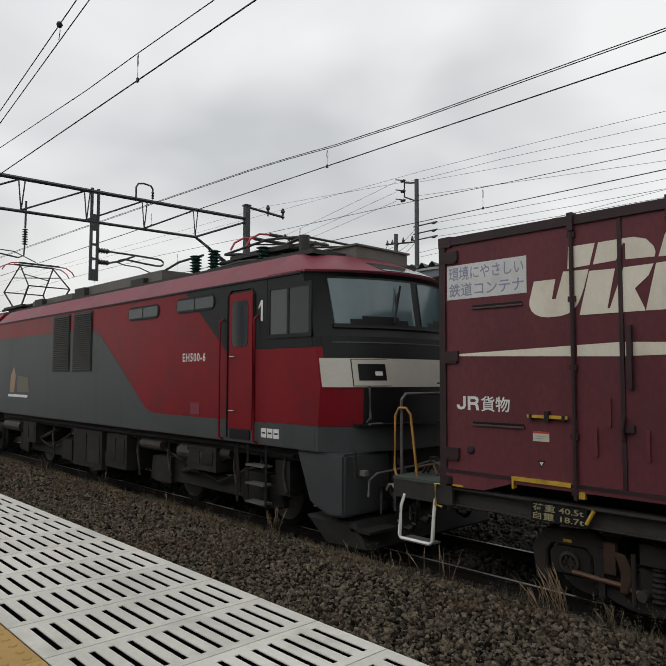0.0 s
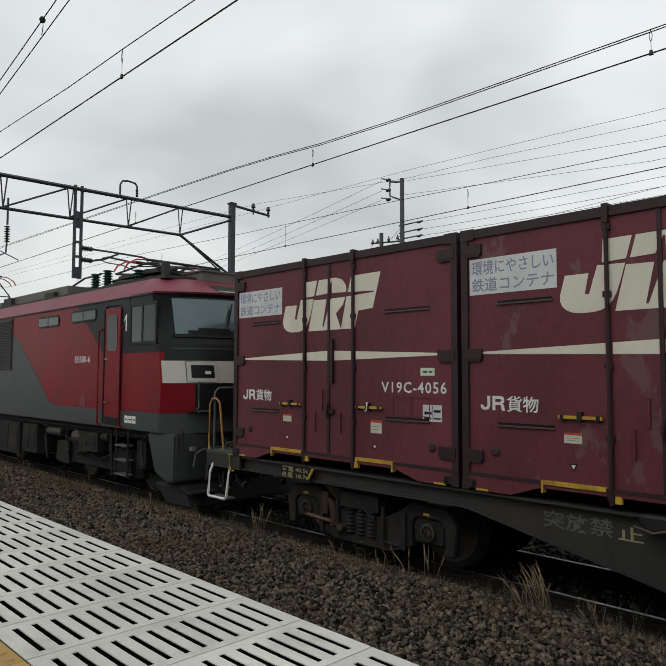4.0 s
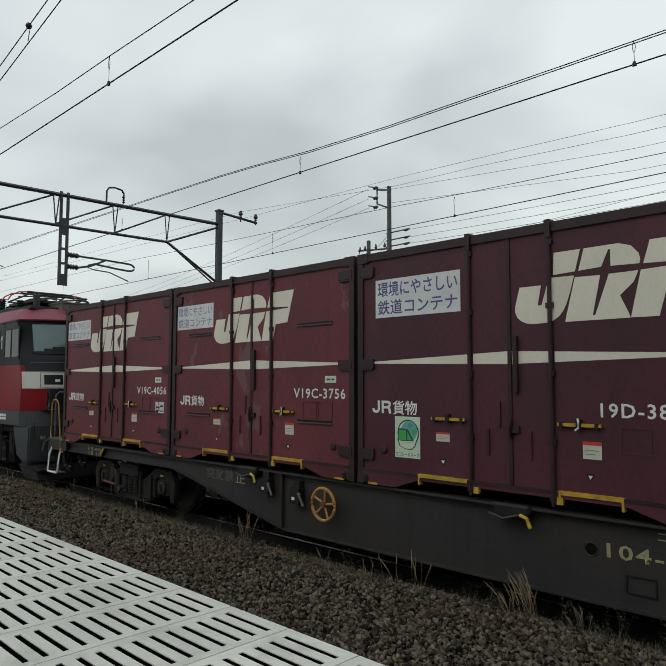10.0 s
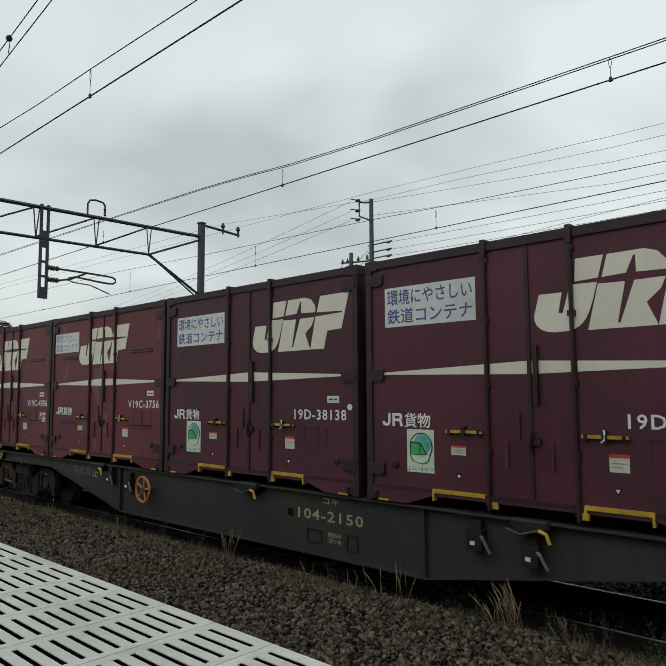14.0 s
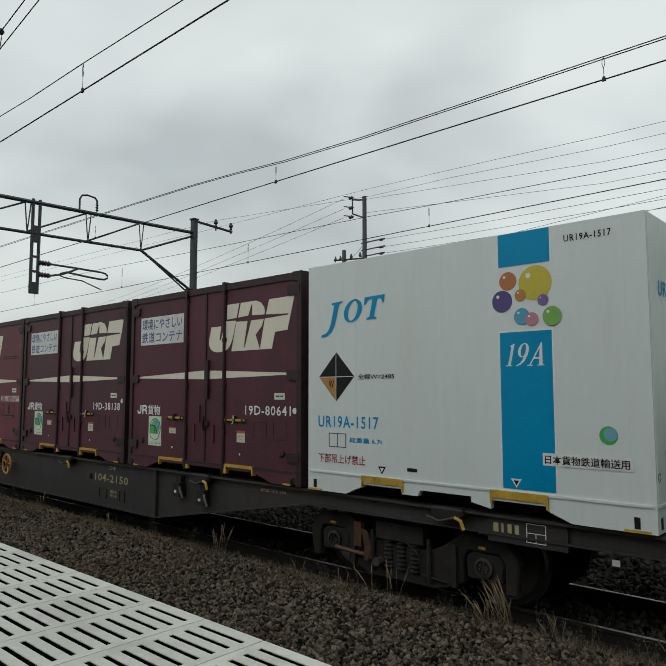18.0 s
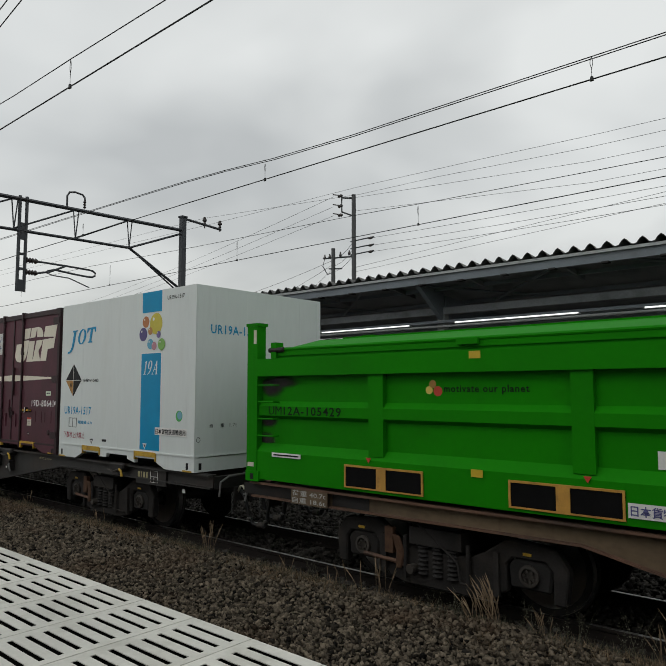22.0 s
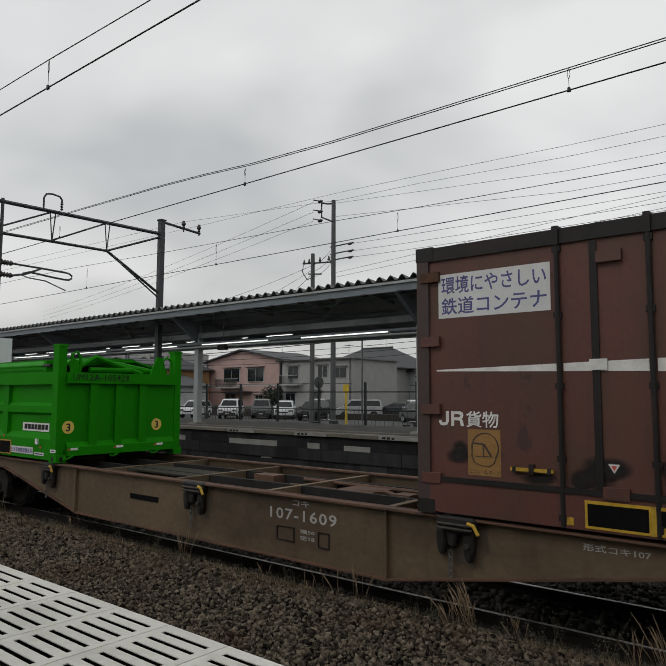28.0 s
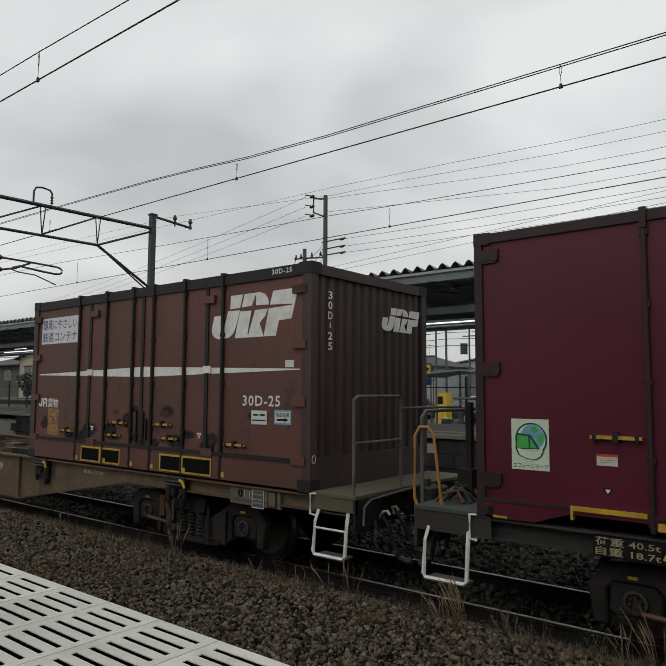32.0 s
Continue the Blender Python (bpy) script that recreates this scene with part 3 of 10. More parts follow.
def lettering(parent, body, x0, x1, z0, z1, d, material, face="-y", shear=0.0, name="lettering", label="", heavy=0.016):
    """Words or numbers fitted into x0..x1, z0..z1 on an upright face at depth d (x runs along the face)."""
    cu = bpy.data.curves.new("letters", "FONT")
    cu.body, cu.shear, cu.resolution_u = body, shear, 2
    cu.offset = heavy if body.isascii() else 0.013
    cu.space_character = 1.14 if body.isascii() and len(body) > 3 else 1.0
    tmp = bpy.data.objects.new("letters", cu)
    scene.collection.objects.link(tmp)
    me = bpy.data.meshes.new_from_object(tmp.evaluated_get(bpy.context.evaluated_depsgraph_get()))
    bpy.data.objects.remove(tmp)
    bpy.data.curves.remove(cu)
    n = len(me.vertices)
    co = np.zeros(n * 3)
    me.vertices.foreach_get("co", co)
    co = co.reshape(n, 3)
    lo, hi = co.min(0), co.max(0)
    u = x0 + (co[:, 0] - lo[0]) / (hi[0] - lo[0]) * (x1 - x0)
    v = z0 + (co[:, 1] - lo[1]) / (hi[1] - lo[1]) * (z1 - z0)
    w = np.full(n, d)
    out = np.stack([u, w, v], 1) if face == "-y" else np.stack([w, u, v], 1)
    me.vertices.foreach_set("co", out.ravel())
    me.materials.clear()
    me.update()
    return part(name, me, material, parent, label)


def bars(parent, spans, z0, z1, d, material, name="lettering_bar", face="-y", label=""):
    """Writing that is not spelt out: one plain bar a span."""
    bm = bmesh.new()
    for x0, x1 in spans:
        if face == "-y":
            box(bm, x0, x1, d - 0.003, d, z0, z1)
        else:
            box(bm, d, d + 0.003, x0, x1, z0, z1)
    return part(name, bm, material, parent, label)


def plate(name, parent, material, pts, d, thick=0.004, face="-y", label=""):
    """A flat polygon (x, z) standing proud of a face at depth d."""
    bm = bmesh.new()
    if face == "-y":
        prism(bm, pts, "y", d - thick, d)
    else:
        prism(bm, pts, "x", d, d + thick)
    return part(name, bm, material, parent, label)


def rect(x0, x1, z0, z1):
    return [(x0, z0), (x1, z0), (x1, z1), (x0, z1)]


def circle(cx, cz, r, n=20, sx=1.0):
    return [(cx + sx * r * math.cos(k * math.tau / n), cz + r * math.sin(k * math.tau / n)) for k in range(n)]

# ---- ground, tracks and platforms ----
rng = random.Random(4)
MOUND = [(-3.0, -0.30), (1.9, -0.30), (3.0, -0.22), (3.6, -0.08), (4.2, 0.0), (4.8, 0.08), (5.15, 0.11), (5.45, 0.03), (5.75, -0.12), (6.1, -0.17), (9.0, -0.17),
         (12.9, -0.17), (13.4, -0.17), (17.0, -0.1), (17.4, 0.1), (19.0, 0.12), (42.6, 0.12), (43.2, 0.6)]


def ground_z(y):
    return float(np.interp(y, [p[0] for p in MOUND], [p[1] for p in MOUND]))


def build_ground():
    ys = [-400, -120, -40, -12] + [p[0] for p in MOUND] + [3.3, 3.9, 4.5, 5.0, 5.3, 7.5, 30, 60, 120, 300, 900]
    ys = sorted(set(ys))
    xs = [-900, -300, -120, -60] + [-40 + i * 0.5 for i in range(90)] + [8, 20, 60, 200, 600]
    bm = bmesh.new()
    grid = []
    for x in xs:
        col = []
        for y in ys:
            z = ground_z(y)
            if 3.2 < y < 5.8 and -40 <= x <= 5:
                z += 0.03 * noise.noise(Vector((x * 1.3, y * 1.7, 0.3)))
            col.append(bm.verts.new((x, y, z)))
        grid.append(col)
    for i in range(len(xs) - 1):
        for j in range(len(ys) - 1):
            bm.faces.new((grid[i][j], grid[i + 1][j], grid[i + 1][j + 1], grid[i][j + 1]))
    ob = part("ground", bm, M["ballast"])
    return tagged(ob, "gravel ground along the tracks, darkened for shade between the stones", "ground", kind="structure")


build_ground()


def build_track(y):
    t = thing("railway_track", "rusty-sided steel rails on dusty concrete sleepers", "railway track", at=(0, y, 0), kind="structure")
    prof = [(-0.065, -0.15), (0.065, -0.15), (0.065, -0.138), (0.012, -0.12), (0.01, -0.04), (0.033, -0.028), (0.033, -0.004), (-0.033, -0.004), (-0.033, -0.028), (-0.01, -0.04), (-0.012, -0.12), (-0.065, -0.138)]
    head = [(-0.020, -0.0035), (0.020, -0.0035), (0.016, 0.0), (-0.016, 0.0)]
    for side in (-0.566, 0.566):
        r = part("rail", prism(bmesh.new(), [(p[0] + side, p[1]) for p in prof], "x", -70, 14), M["rail_side"], t)
        part("rail_head", prism(bmesh.new(), [(p[0] + side, p[1]) for p in head], "x", -70, 14), M["steel"], r, "polished running surface")
    bm = prism(bmesh.new(), [(-0.12, -0.26), (0.12, -0.26), (0.085, -0.152), (-0.085, -0.152)], "y", -1.0, 1.0)
    me = mesh_of("sleeper", bm)
    for i in range(72):
        s = part("sleeper", me, M["sleeper"], t)
        s.location.x = -36 + i * 0.6
    return t


TRACK_Y = 6.725
build_track(TRACK_Y)
build_track(10.4)

# near platform: slotted panels, 0.40 m apart, with yellow tactile tiles behind them
EDGE_Y, PLAT_Z = 1.95, 1.05


def build_near_platform():
    p = thing("platform_near", "pale slotted concrete platform edge over a base coloured black for shade", "platform", kind="structure")
    # base and walls coloured black for the shade below the slots
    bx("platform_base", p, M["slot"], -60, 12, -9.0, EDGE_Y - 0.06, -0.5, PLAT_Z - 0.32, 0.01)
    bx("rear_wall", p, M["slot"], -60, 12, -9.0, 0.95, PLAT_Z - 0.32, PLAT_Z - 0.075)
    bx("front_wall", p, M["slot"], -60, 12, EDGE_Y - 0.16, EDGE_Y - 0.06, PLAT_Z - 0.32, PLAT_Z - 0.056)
    bx("platform_floor", p, M["platform_top"], -60, 12, -9.0, 0.345, PLAT_Z - 0.07, PLAT_Z, 0.004)
    bm = bmesh.new()
    x0, x1, top, bot = 0.0025, 0.3975, PLAT_Z, PLAT_Z - 0.004
    a, b = 0.055, 0.355
    box(bm, x0, a, 0.957, EDGE_Y, bot, top)
    box(bm, b, x1, 0.957, EDGE_Y, bot, top)
    y = 0.957
    for i in range(12):
        s0 = 1.022 + i * 0.0765
        box(bm, a, b, y, s0, bot, top)
        y = s0 + 0.0255
    box(bm, a, b, y, EDGE_Y, bot, top)
    me = mesh_of("platform_panel", bm)
    # bearers under the plates, coloured black to put shade between the slots
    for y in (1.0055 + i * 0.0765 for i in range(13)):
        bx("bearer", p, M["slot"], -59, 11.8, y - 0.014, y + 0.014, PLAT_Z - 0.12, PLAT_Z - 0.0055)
    bx("edge_beam", p, M["concrete"], -60, 12, EDGE_Y - 0.03, EDGE_Y, PLAT_Z - 0.07, PLAT_Z - 0.0055)
    me.materials.append(M["tile"])
    rest = bmesh.new()
    for i in range(-142, 37):
        x = -2.96 + i * 0.4
        if -22 < x < 4:
            part("platform_panel", me, M["tile"], p).location.x = x
        else:
            box(rest, x + 0.002, x + 0.398, 0.957, EDGE_Y, bot, top)
    tagged(part("far_panels", rest, M["tile"], p), kind="stuff")
    tb = bmesh.new()
    box(tb, 0.0015, 0.3985, -0.1485, 0.2485, -0.05, 0.0)
    for i in range(5):
        for j in range(5):
            disc_profile(tb, (0.04 + 0.08 * i, -0.11 + 0.08 * j, 0), "z", [(0.018, 0.0), (0.013, 0.005)], 8)
    tm = mesh_of("tactile_tile", tb)
    tm.materials.append(M["tactile"])
    rest = bmesh.new()
    for i in range(-142, 37):
        x = -2.96 + i * 0.4
        for yy in (0.7015, 0.3):
            if -8 < x < 2 and yy > 0.5:
                o = part("tactile_tile", tm, M["tactile"], p)
                o.location = (x, yy, PLAT_Z)
            elif yy > 0.5:
                box(rest, x + 0.002, x + 0.398, 0.555, 0.949, PLAT_Z - 0.05, PLAT_Z)
    tagged(part("far_tiles", rest, M["tactile"], p), kind="stuff")
    box_bm = box(bmesh.new(), -60, 12, 0.35, 0.552, PLAT_Z - 0.06, PLAT_Z)
    part("floor_strip", box_bm, M["platform_top"], p)


build_near_platform()
# unseen wall, added only to keep low sky light off the nearer containers
wall = part("wall_south", box(bmesh.new(), -7.5, 12.0, -4.6, -4.3, PLAT_Z, 5.3), mat("grey_sky_block", (0.16, 0.155, 0.145), 0.8, vary=0.2, scale=0.8, fine=30, bump=0.1, stain=(0.10, 0.095, 0.09), amount=0.3))
tagged(wall, "plain grey unseen wall added behind the near platform to block sky light", "wall", kind="structure")

# far platform with its canopy
FAR_Y, FAR_Z = 13.0, 1.15


def build_far_platform():
    p = thing("platform_far", "old block-faced station platform with pale wall plates", "platform", kind="structure")
    bx("core", p, M["concrete"], -80, 25, FAR_Y + 0.12, 17.35, -0.4, FAR_Z - 0.005)
    # solid black strip puts the shade under the coping edge
    bx("edge_shadow_gap", p, M["slot"], -80, 25, FAR_Y + 0.06, FAR_Y + 0.12, FAR_Z - 0.24, FAR_Z - 0.075)
    r0 = random.Random(31)
    x = -30.0
    bx("coping", p, M["coping"], -80, x, FAR_Y - 0.06, FAR_Y + 0.4, FAR_Z - 0.08, FAR_Z, 0.01, "worn brown coping edge")
    while x < 4:
        n = r0.uniform(1.3, 2.2)
        bx("coping_slab", p, M["coping"], x + 0.008, x + n, FAR_Y - 0.06 - r0.uniform(0, 0.02), FAR_Y + 0.4, FAR_Z - 0.08 - r0.uniform(0, 0.015), FAR_Z - r0.uniform(0, 0.012), 0.012)
        x += n
    bx("coping", p, M["coping"], x + 0.008, 25, FAR_Y - 0.06, FAR_Y + 0.4, FAR_Z - 0.08, FAR_Z, 0.01)
    bx("paving", p, M["far_paving"], -80, 25, FAR_Y + 0.4, 17.3, FAR_Z - 0.05, FAR_Z + 0.002)
    tiles = bmesh.new()
    box(tiles, -80, 25, FAR_Y + 0.75, FAR_Y + 1.05, FAR_Z - 0.02, FAR_Z + 0.008)
    part("edge_line", tiles, M["coping"], p)
    me = mesh_of("block", soft(box(bmesh.new(), 0.004, 0.796, -0.13, 0.0, 0.004, 0.296), 0.012))
    me.materials.append(M["block"])
    r = random.Random(8)
    for k in range(4):
        for i in range(38):
            o = part("block", me, M["block"], p)
            o.location = (-27 + i * 0.8 + (0.4 if k % 2 else 0), FAR_Y + 0.13 - r.uniform(0, 0.018) - (0.03 if k == 2 else 0), -0.1 + k * 0.3 - 0.06)
    # pale plates fixed on the face
    for x0, x1, z0, z1 in ((-14.5, -12.6, 0.66, 0.88), (-11.5, -11.1, 0.64, 0.88), (-7.9, -7.5, 0.70, 0.94), (-6.09, -5.71, 0.70, 0.92), (-18.4, -17.9, 0.68, 0.9), (-3.4, -3.0, 0.68, 0.9), (-22.6, -21.5, 0.72, 0.9), (-20.2, -19.3, 0.74, 0.88), (-16.9, -16.5, 0.62, 0.88), (-24.8, -24.3, 0.7, 0.88), (-13.2, -12.8, 0.4, 0.62), (-10.3, -9.5, 0.72, 0.86)):
        bx("wall_plate", p, M["plate"], x0, x1, FAR_Y - 0.02, FAR_Y, z0, z1, 0.004)
    for x0 in (-18.6, -14.5, -11.9, -9.2, -6.2, -3.6):
        b = bx("coping_plate", p, M["plate"], x0, x0 + 1.1, FAR_Y - 0.095, FAR_Y - 0.08, FAR_Z - 0.09, FAR_Z - 0.01, 0.003, "pale plate with dark worn marks")
        bars(b, [(x0 + 0.1, x0 + 0.2), (x0 + 0.24, x0 + 0.33), (x0 + 0.37, x0 + 0.45)], FAR_Z - 0.075, FAR_Z - 0.025, FAR_Y - 0.095, M["black"], "plate_bar")


build_far_platform()


def build_canopy():
    """A shed roof of corrugated sheet on steel beams and pale columns."""
    c = thing("platform_canopy", "grey steel platform canopy with a corrugated sheet roof", "canopy", kind="structure")
    x0, x1, per = -62.0, 14.0, 0.323
    y0, y1, z0, z1 = 12.9, 17.6, 4.81, 4.32
    bm = bmesh.new()
    cols = []
    k = int((x1 - x0) / per * 6)
    prof = (0.0, 0.012, 0.085, 0.125, 0.085, 0.012)
    for i in range(k):
        x = x0 + (x1 - x0) * i / k
        h = prof[i % 6]
        cols.append([bm.verts.new((x, y, z + h + s)) for s in (0.0, 0.012) for y, z in ((y0, z0), (y1, z1))])
    for a, b in zip(cols, cols[1:]):
        bm.faces.new((a[0], b[0], b[1], a[1]))
        bm.faces.new((a[2], a[3], b[3], b[2]))
        bm.faces.new((a[0], a[2], b[2], b[0]))
        bm.faces.new((a[1], b[1], b[3], a[3]))
    part("roof_sheet", bm, M["canopy_roof"], c)
    bx("fascia", c, M["canopy_steel"], -62, 14, 12.98, 13.08, 4.56, 4.74, 0.008)
    bx("fascia_trim", c, M["column"], -62, 14, 12.93, 13.1, 4.74, 4.80, 0.004, "pale edge trim")
    for i in range(56):
        x = -61.0 + i * 1.062 + 0.33
        bx("fascia_clip", c, M["under"], x - 0.07, x + 0.07, 12.96, 13.1, 4.535, 4.57)
    part("lining", prism(bmesh.new(), [(13.09, 4.72), (13.09, 4.70), (17.3, 4.22), (17.3, 4.24)], "x", -62, 14), M["canopy_under"], c)
    bx("rear_fascia", c, M["canopy_steel"], -62, 14, 17.3, 17.4, 4.05, 4.32, 0.01)
    bx("long_beam", c, M["canopy_under"], -62, 14, 14.15, 14.35, 3.97, 4.14, 0.01)
    bx("lamp_trunking", c, M["canopy_steel"], -62, 14, 13.98, 14.1, 3.735, 3.80, 0.01)
    bx("rear_beam", c, M["canopy_steel"], -62, 14, 16.4, 16.55, 3.82, 4.05, 0.01)
    for x in (-35.0, -26.2, -17.5, -8.82, 0.0, 8.5):
        col = bx("column", c, M["column"], x - 0.1, x + 0.1, 14.15, 14.35, FAR_Z, 3.97, 0.015, "pale painted steel column")
        bx("column_foot", col, M["concrete"], x - 0.22, x + 0.22, 14.03, 14.47, FAR_Z, FAR_Z + 0.06, 0.01)
        bm = prism(bmesh.new(), [(14.2, 3.8), (14.2, 4.5), (13.1, 4.66), (13.1, 4.58)], "x", x - 0.06, x + 0.06)
        part("bracket", bm, M["canopy_steel"], c)
        bm = prism(bmesh.new(), [(14.3, 3.8), (14.3, 4.45), (17.3, 4.2), (17.3, 4.12)], "x", x - 0.06, x + 0.06)
        part("bracket", bm, M["canopy_steel"], c)
    for i in range(34):
        x = -60 + i * 2.19
        part("purlin", prism(bmesh.new(), [(13.1, 4.68), (14.2, 4.54), (14.2, 4.44), (13.1, 4.58)], "x", x - 0.03, x + 0.03), M["canopy_under"], c)
    for i in range(14):
        x = -59 + i * 5.0
        part("diagonal_brace", tube(bmesh.new(), [(x, 13.15, 4.6), (x + 3.6, 16.3, 4.25)], 0.03, 6), M["canopy_steel"], c)
    for x in (-24.7, -16.0):
        bx("speaker_box", c, M["under"], x - 0.16, x + 0.16, 13.9, 14.08, 3.52, 3.68, 0.02)
        part("hanger", cyl(bmesh.new(), (x, 14.0, 3.66), (x, 14.0, 4.4), 0.016, 6), M["canopy_steel"], c)
    part("conduit", tube(bmesh.new(), [(-62, 14.05, 3.66), (14, 14.05, 3.66)], 0.03, 8), M["column"], c, "pale cable conduit")
    for y, z in ((13.75, 4.50), (15.2, 4.34), (16.0, 4.25)):
        bx("long_purlin", c, M["canopy_steel"], -62, 14, y, y + 0.06, z, z + 0.09)
    for i in range(14):
        x = -57 + i * 5.0
        part("diagonal_brace", tube(bmesh.new(), [(x + 1.5, 13.15, 4.6), (x - 2.1, 16.3, 4.25)], 0.03, 6), M["canopy_steel"], c)


build_canopy()
TUBE_LIGHT = glow("fluorescent_tube", (1.0, 1.0, 0.97), 1.4)


def build_canopy_lights():
    for k in range(-6, 3):
        f = thing("tube_light", "lit fluorescent tube hung under the station canopy", "ceiling light", "canopy tube lights", (-6.82 + 4.34 * k, 14.04, 3.735))
        bx("housing", f, M["column"], -1.52, 1.52, -0.045, 0.045, -0.03, 0.0)
        part("tube", cyl(bmesh.new(), (-1.5, -0.06, -0.005), (1.5, -0.06, -0.005), 0.014, 10), TUBE_LIGHT, f, "glowing white tube")


build_canopy_lights()


def build_rear_lights():
    for k in range(9):
        f = thing("tube_light", "short lit fluorescent tube under the back of the canopy", "ceiling light", "canopy tube lights", (-33.0 + 2.17 * k, 16.2, 4.14))
        bx("housing", f, M["column"], -0.62, 0.62, -0.04, 0.04, -0.01, 0.03)
        part("tube", cyl(bmesh.new(), (-0.6, -0.03, -0.02), (0.6, -0.03, -0.02), 0.013, 8), TUBE_LIGHT, f, "glowing white tube")


build_rear_lights()


# ---- overhead line ----
def wire(name, label, pts, r, sag=0.0, group="overhead wires"):
    bm = bmesh.new()
    out = []
    for a, b in zip(pts, pts[1:]):
        a, b = Vector(a), Vector(b)
        n = 10 if sag else 2
        for i in range(n):
            f = i / n
            p = a.lerp(b, f)
            p.z -= sag * 4 * f * (1 - f)
            out.append(p)
    out.append(Vector(pts[-1]))
    ob = part(name, tube(bm, out, r, 6), M["wire"])
    return tagged(ob, label, "overhead wire", group)


def dropper(x, y, z0, z1):
    d = thing("wire_dropper", "thin wire loop clamping the contact wire to the messenger wire", "wire clamp", "droppers", (x, y, z0))
    h = z1 - z0
    bm = bmesh.new()
    loop = [(0.014 * math.sin(k * math.pi / 8), 0, h * 0.5 + (h * 0.5) * (k / 8)) for k in range(9)]
    tube(bm, [(0, 0, 0.02), (0, 0, h * 0.5)] + [(-p[0], 0, p[2]) for p in loop[1:]], 0.0035, 5)
    tube(bm, [(0, 0, h * 0.5)] + loop[1:], 0.0035, 5)
    part("link", bm, M["wire"], d)
    part("clamp", soft(prism(bmesh.new(), [(-0.022, -0.02), (0.022, -0.02), (0.012, 0.03), (-0.012, 0.03)], "y", -0.012, 0.012), 0.004), M["wire"], d)


W0, W1, W2, GX = 3.25, 6.65, 10.4, -19.12
wire("contact_wire", "dark contact wire over the near track", [(-70, W0, 5.28), (14, W0, 5.28)], 0.0075)
wire("messenger_wire", "dark messenger wire over the near track", [(-70, W0, 6.1), (-20, W0, 5.9), (-11.2, W0, 5.72), (-7.9, W0, 5.60), (-6.5, W0, 5.585), (-4.7, W0, 5.545), (-2, W0, 5.53), (14, W0, 5.75)], 0.0055)
wire("contact_wire", "dark contact wire over the train", [(-70, W1, 5.24), (14, W1, 5.25)], 0.0075)
wire("messenger_wire", "dark messenger wire over the train", [(-70, W1, 6.1), (-20, W1, 5.85), (-12, W1, 5.70), (-9.2, W1, 5.64), (-8.1, W1, 5.595), (-7, W1, 5.53), (-5.5, W1, 5.49), (14, W1, 5.482)], 0.0055)
wire("messenger_wire", "dark messenger wire over the train", [(-70, W1, 6.06), (-20, W1, 5.82), (-12, W1, 5.68), (-9.2, W1, 5.62), (-8.1, W1, 5.575), (-7, W1, 5.505), (-5.5, W1, 5.465), (14, W1, 5.455)], 0.0055)
wire("contact_wire", "dark contact wire over the far track", [(-70, W2, 5.25), (14, W2, 5.22)], 0.0075)
wire("messenger_wire", "dark messenger wire over the far track", [(-70, W2, 6.2), (GX, W2, 5.95), (-13.9, W2, 5.80), (-8.4, W2, 5.68), (-6.5, W2, 5.61), (-3.7, W2, 5.54), (-2.4, W2, 5.51), (14, W2, 5.45)], 0.0055)
for x, y, a, b in ((-6.53, W0, 5.28, 5.58), (-12.5, W0, 5.28, 5.64), (-7.18, W1, 5.24, 5.487), (-2.31, W1, 5.25, 5.483), (-12.6, W1, 5.24, 5.49), (-6.95, W2, 5.23, 5.59), (-12.2, W2, 5.23, 5.73), (-18.0, W2, 5.24, 5.84), (-24.0, W2, 5.24, 5.88)):
    dropper(x, y, a, b)
wire("feeder_wire", "dark feeder wire rising over the near track", [(-26, 3.4, 3.76), (-8.65, 3.4, 7.143), (6, 3.4, 10.0)], 0.008)
wire("feeder_wire", "dark feeder wire rising over the near track", [(-26, 3.4, 3.71), (-8.23, 3.4, 6.964), (6, 3.4, 9.57)], 0.008)
ball = thing("wire_ball_clamp", "dark round clamp joining two overhead wires", "wire clamp", at=(-9.23, 3.4, 7.03))
part("ball", disc_profile(bmesh.new(), (0, 0, 0), "z", [(0.001, -0.045), (0.03, -0.035), (0.045, 0), (0.03, 0.035), (0.001, 0.045)], 14), M["wire"], ball, smooth=True)
part("hanger", tube(bmesh.new(), [(0, 0, 0), (0.03, 0, -0.1), (-0.01, 0, -0.22)], 0.006, 6), M["wire"], ball)
wire("feeder_wire", "thin feeder wire on the gantry arm", [(-90, 15.45, 9.2), (GX, 15.45, 8.33), (-12.2, 15.2, 8.19), (-8.1, 15.2, 8.08), (-5.4, 15.2, 7.98), (-3.4, 15.2, 7.94), (14, 15.2, 7.8)], 0.0045)
wire("feeder_wire", "thin feeder wire on the gantry arm", [(-90, 14.75, 9.1), (GX, 14.75, 8.33), (-12.2, 15.2, 7.95), (-9.5, 15.2, 7.9), (-5.4, 15.2, 7.71), (-3.4, 15.2, 7.676), (14, 15.2, 7.5)], 0.0045)



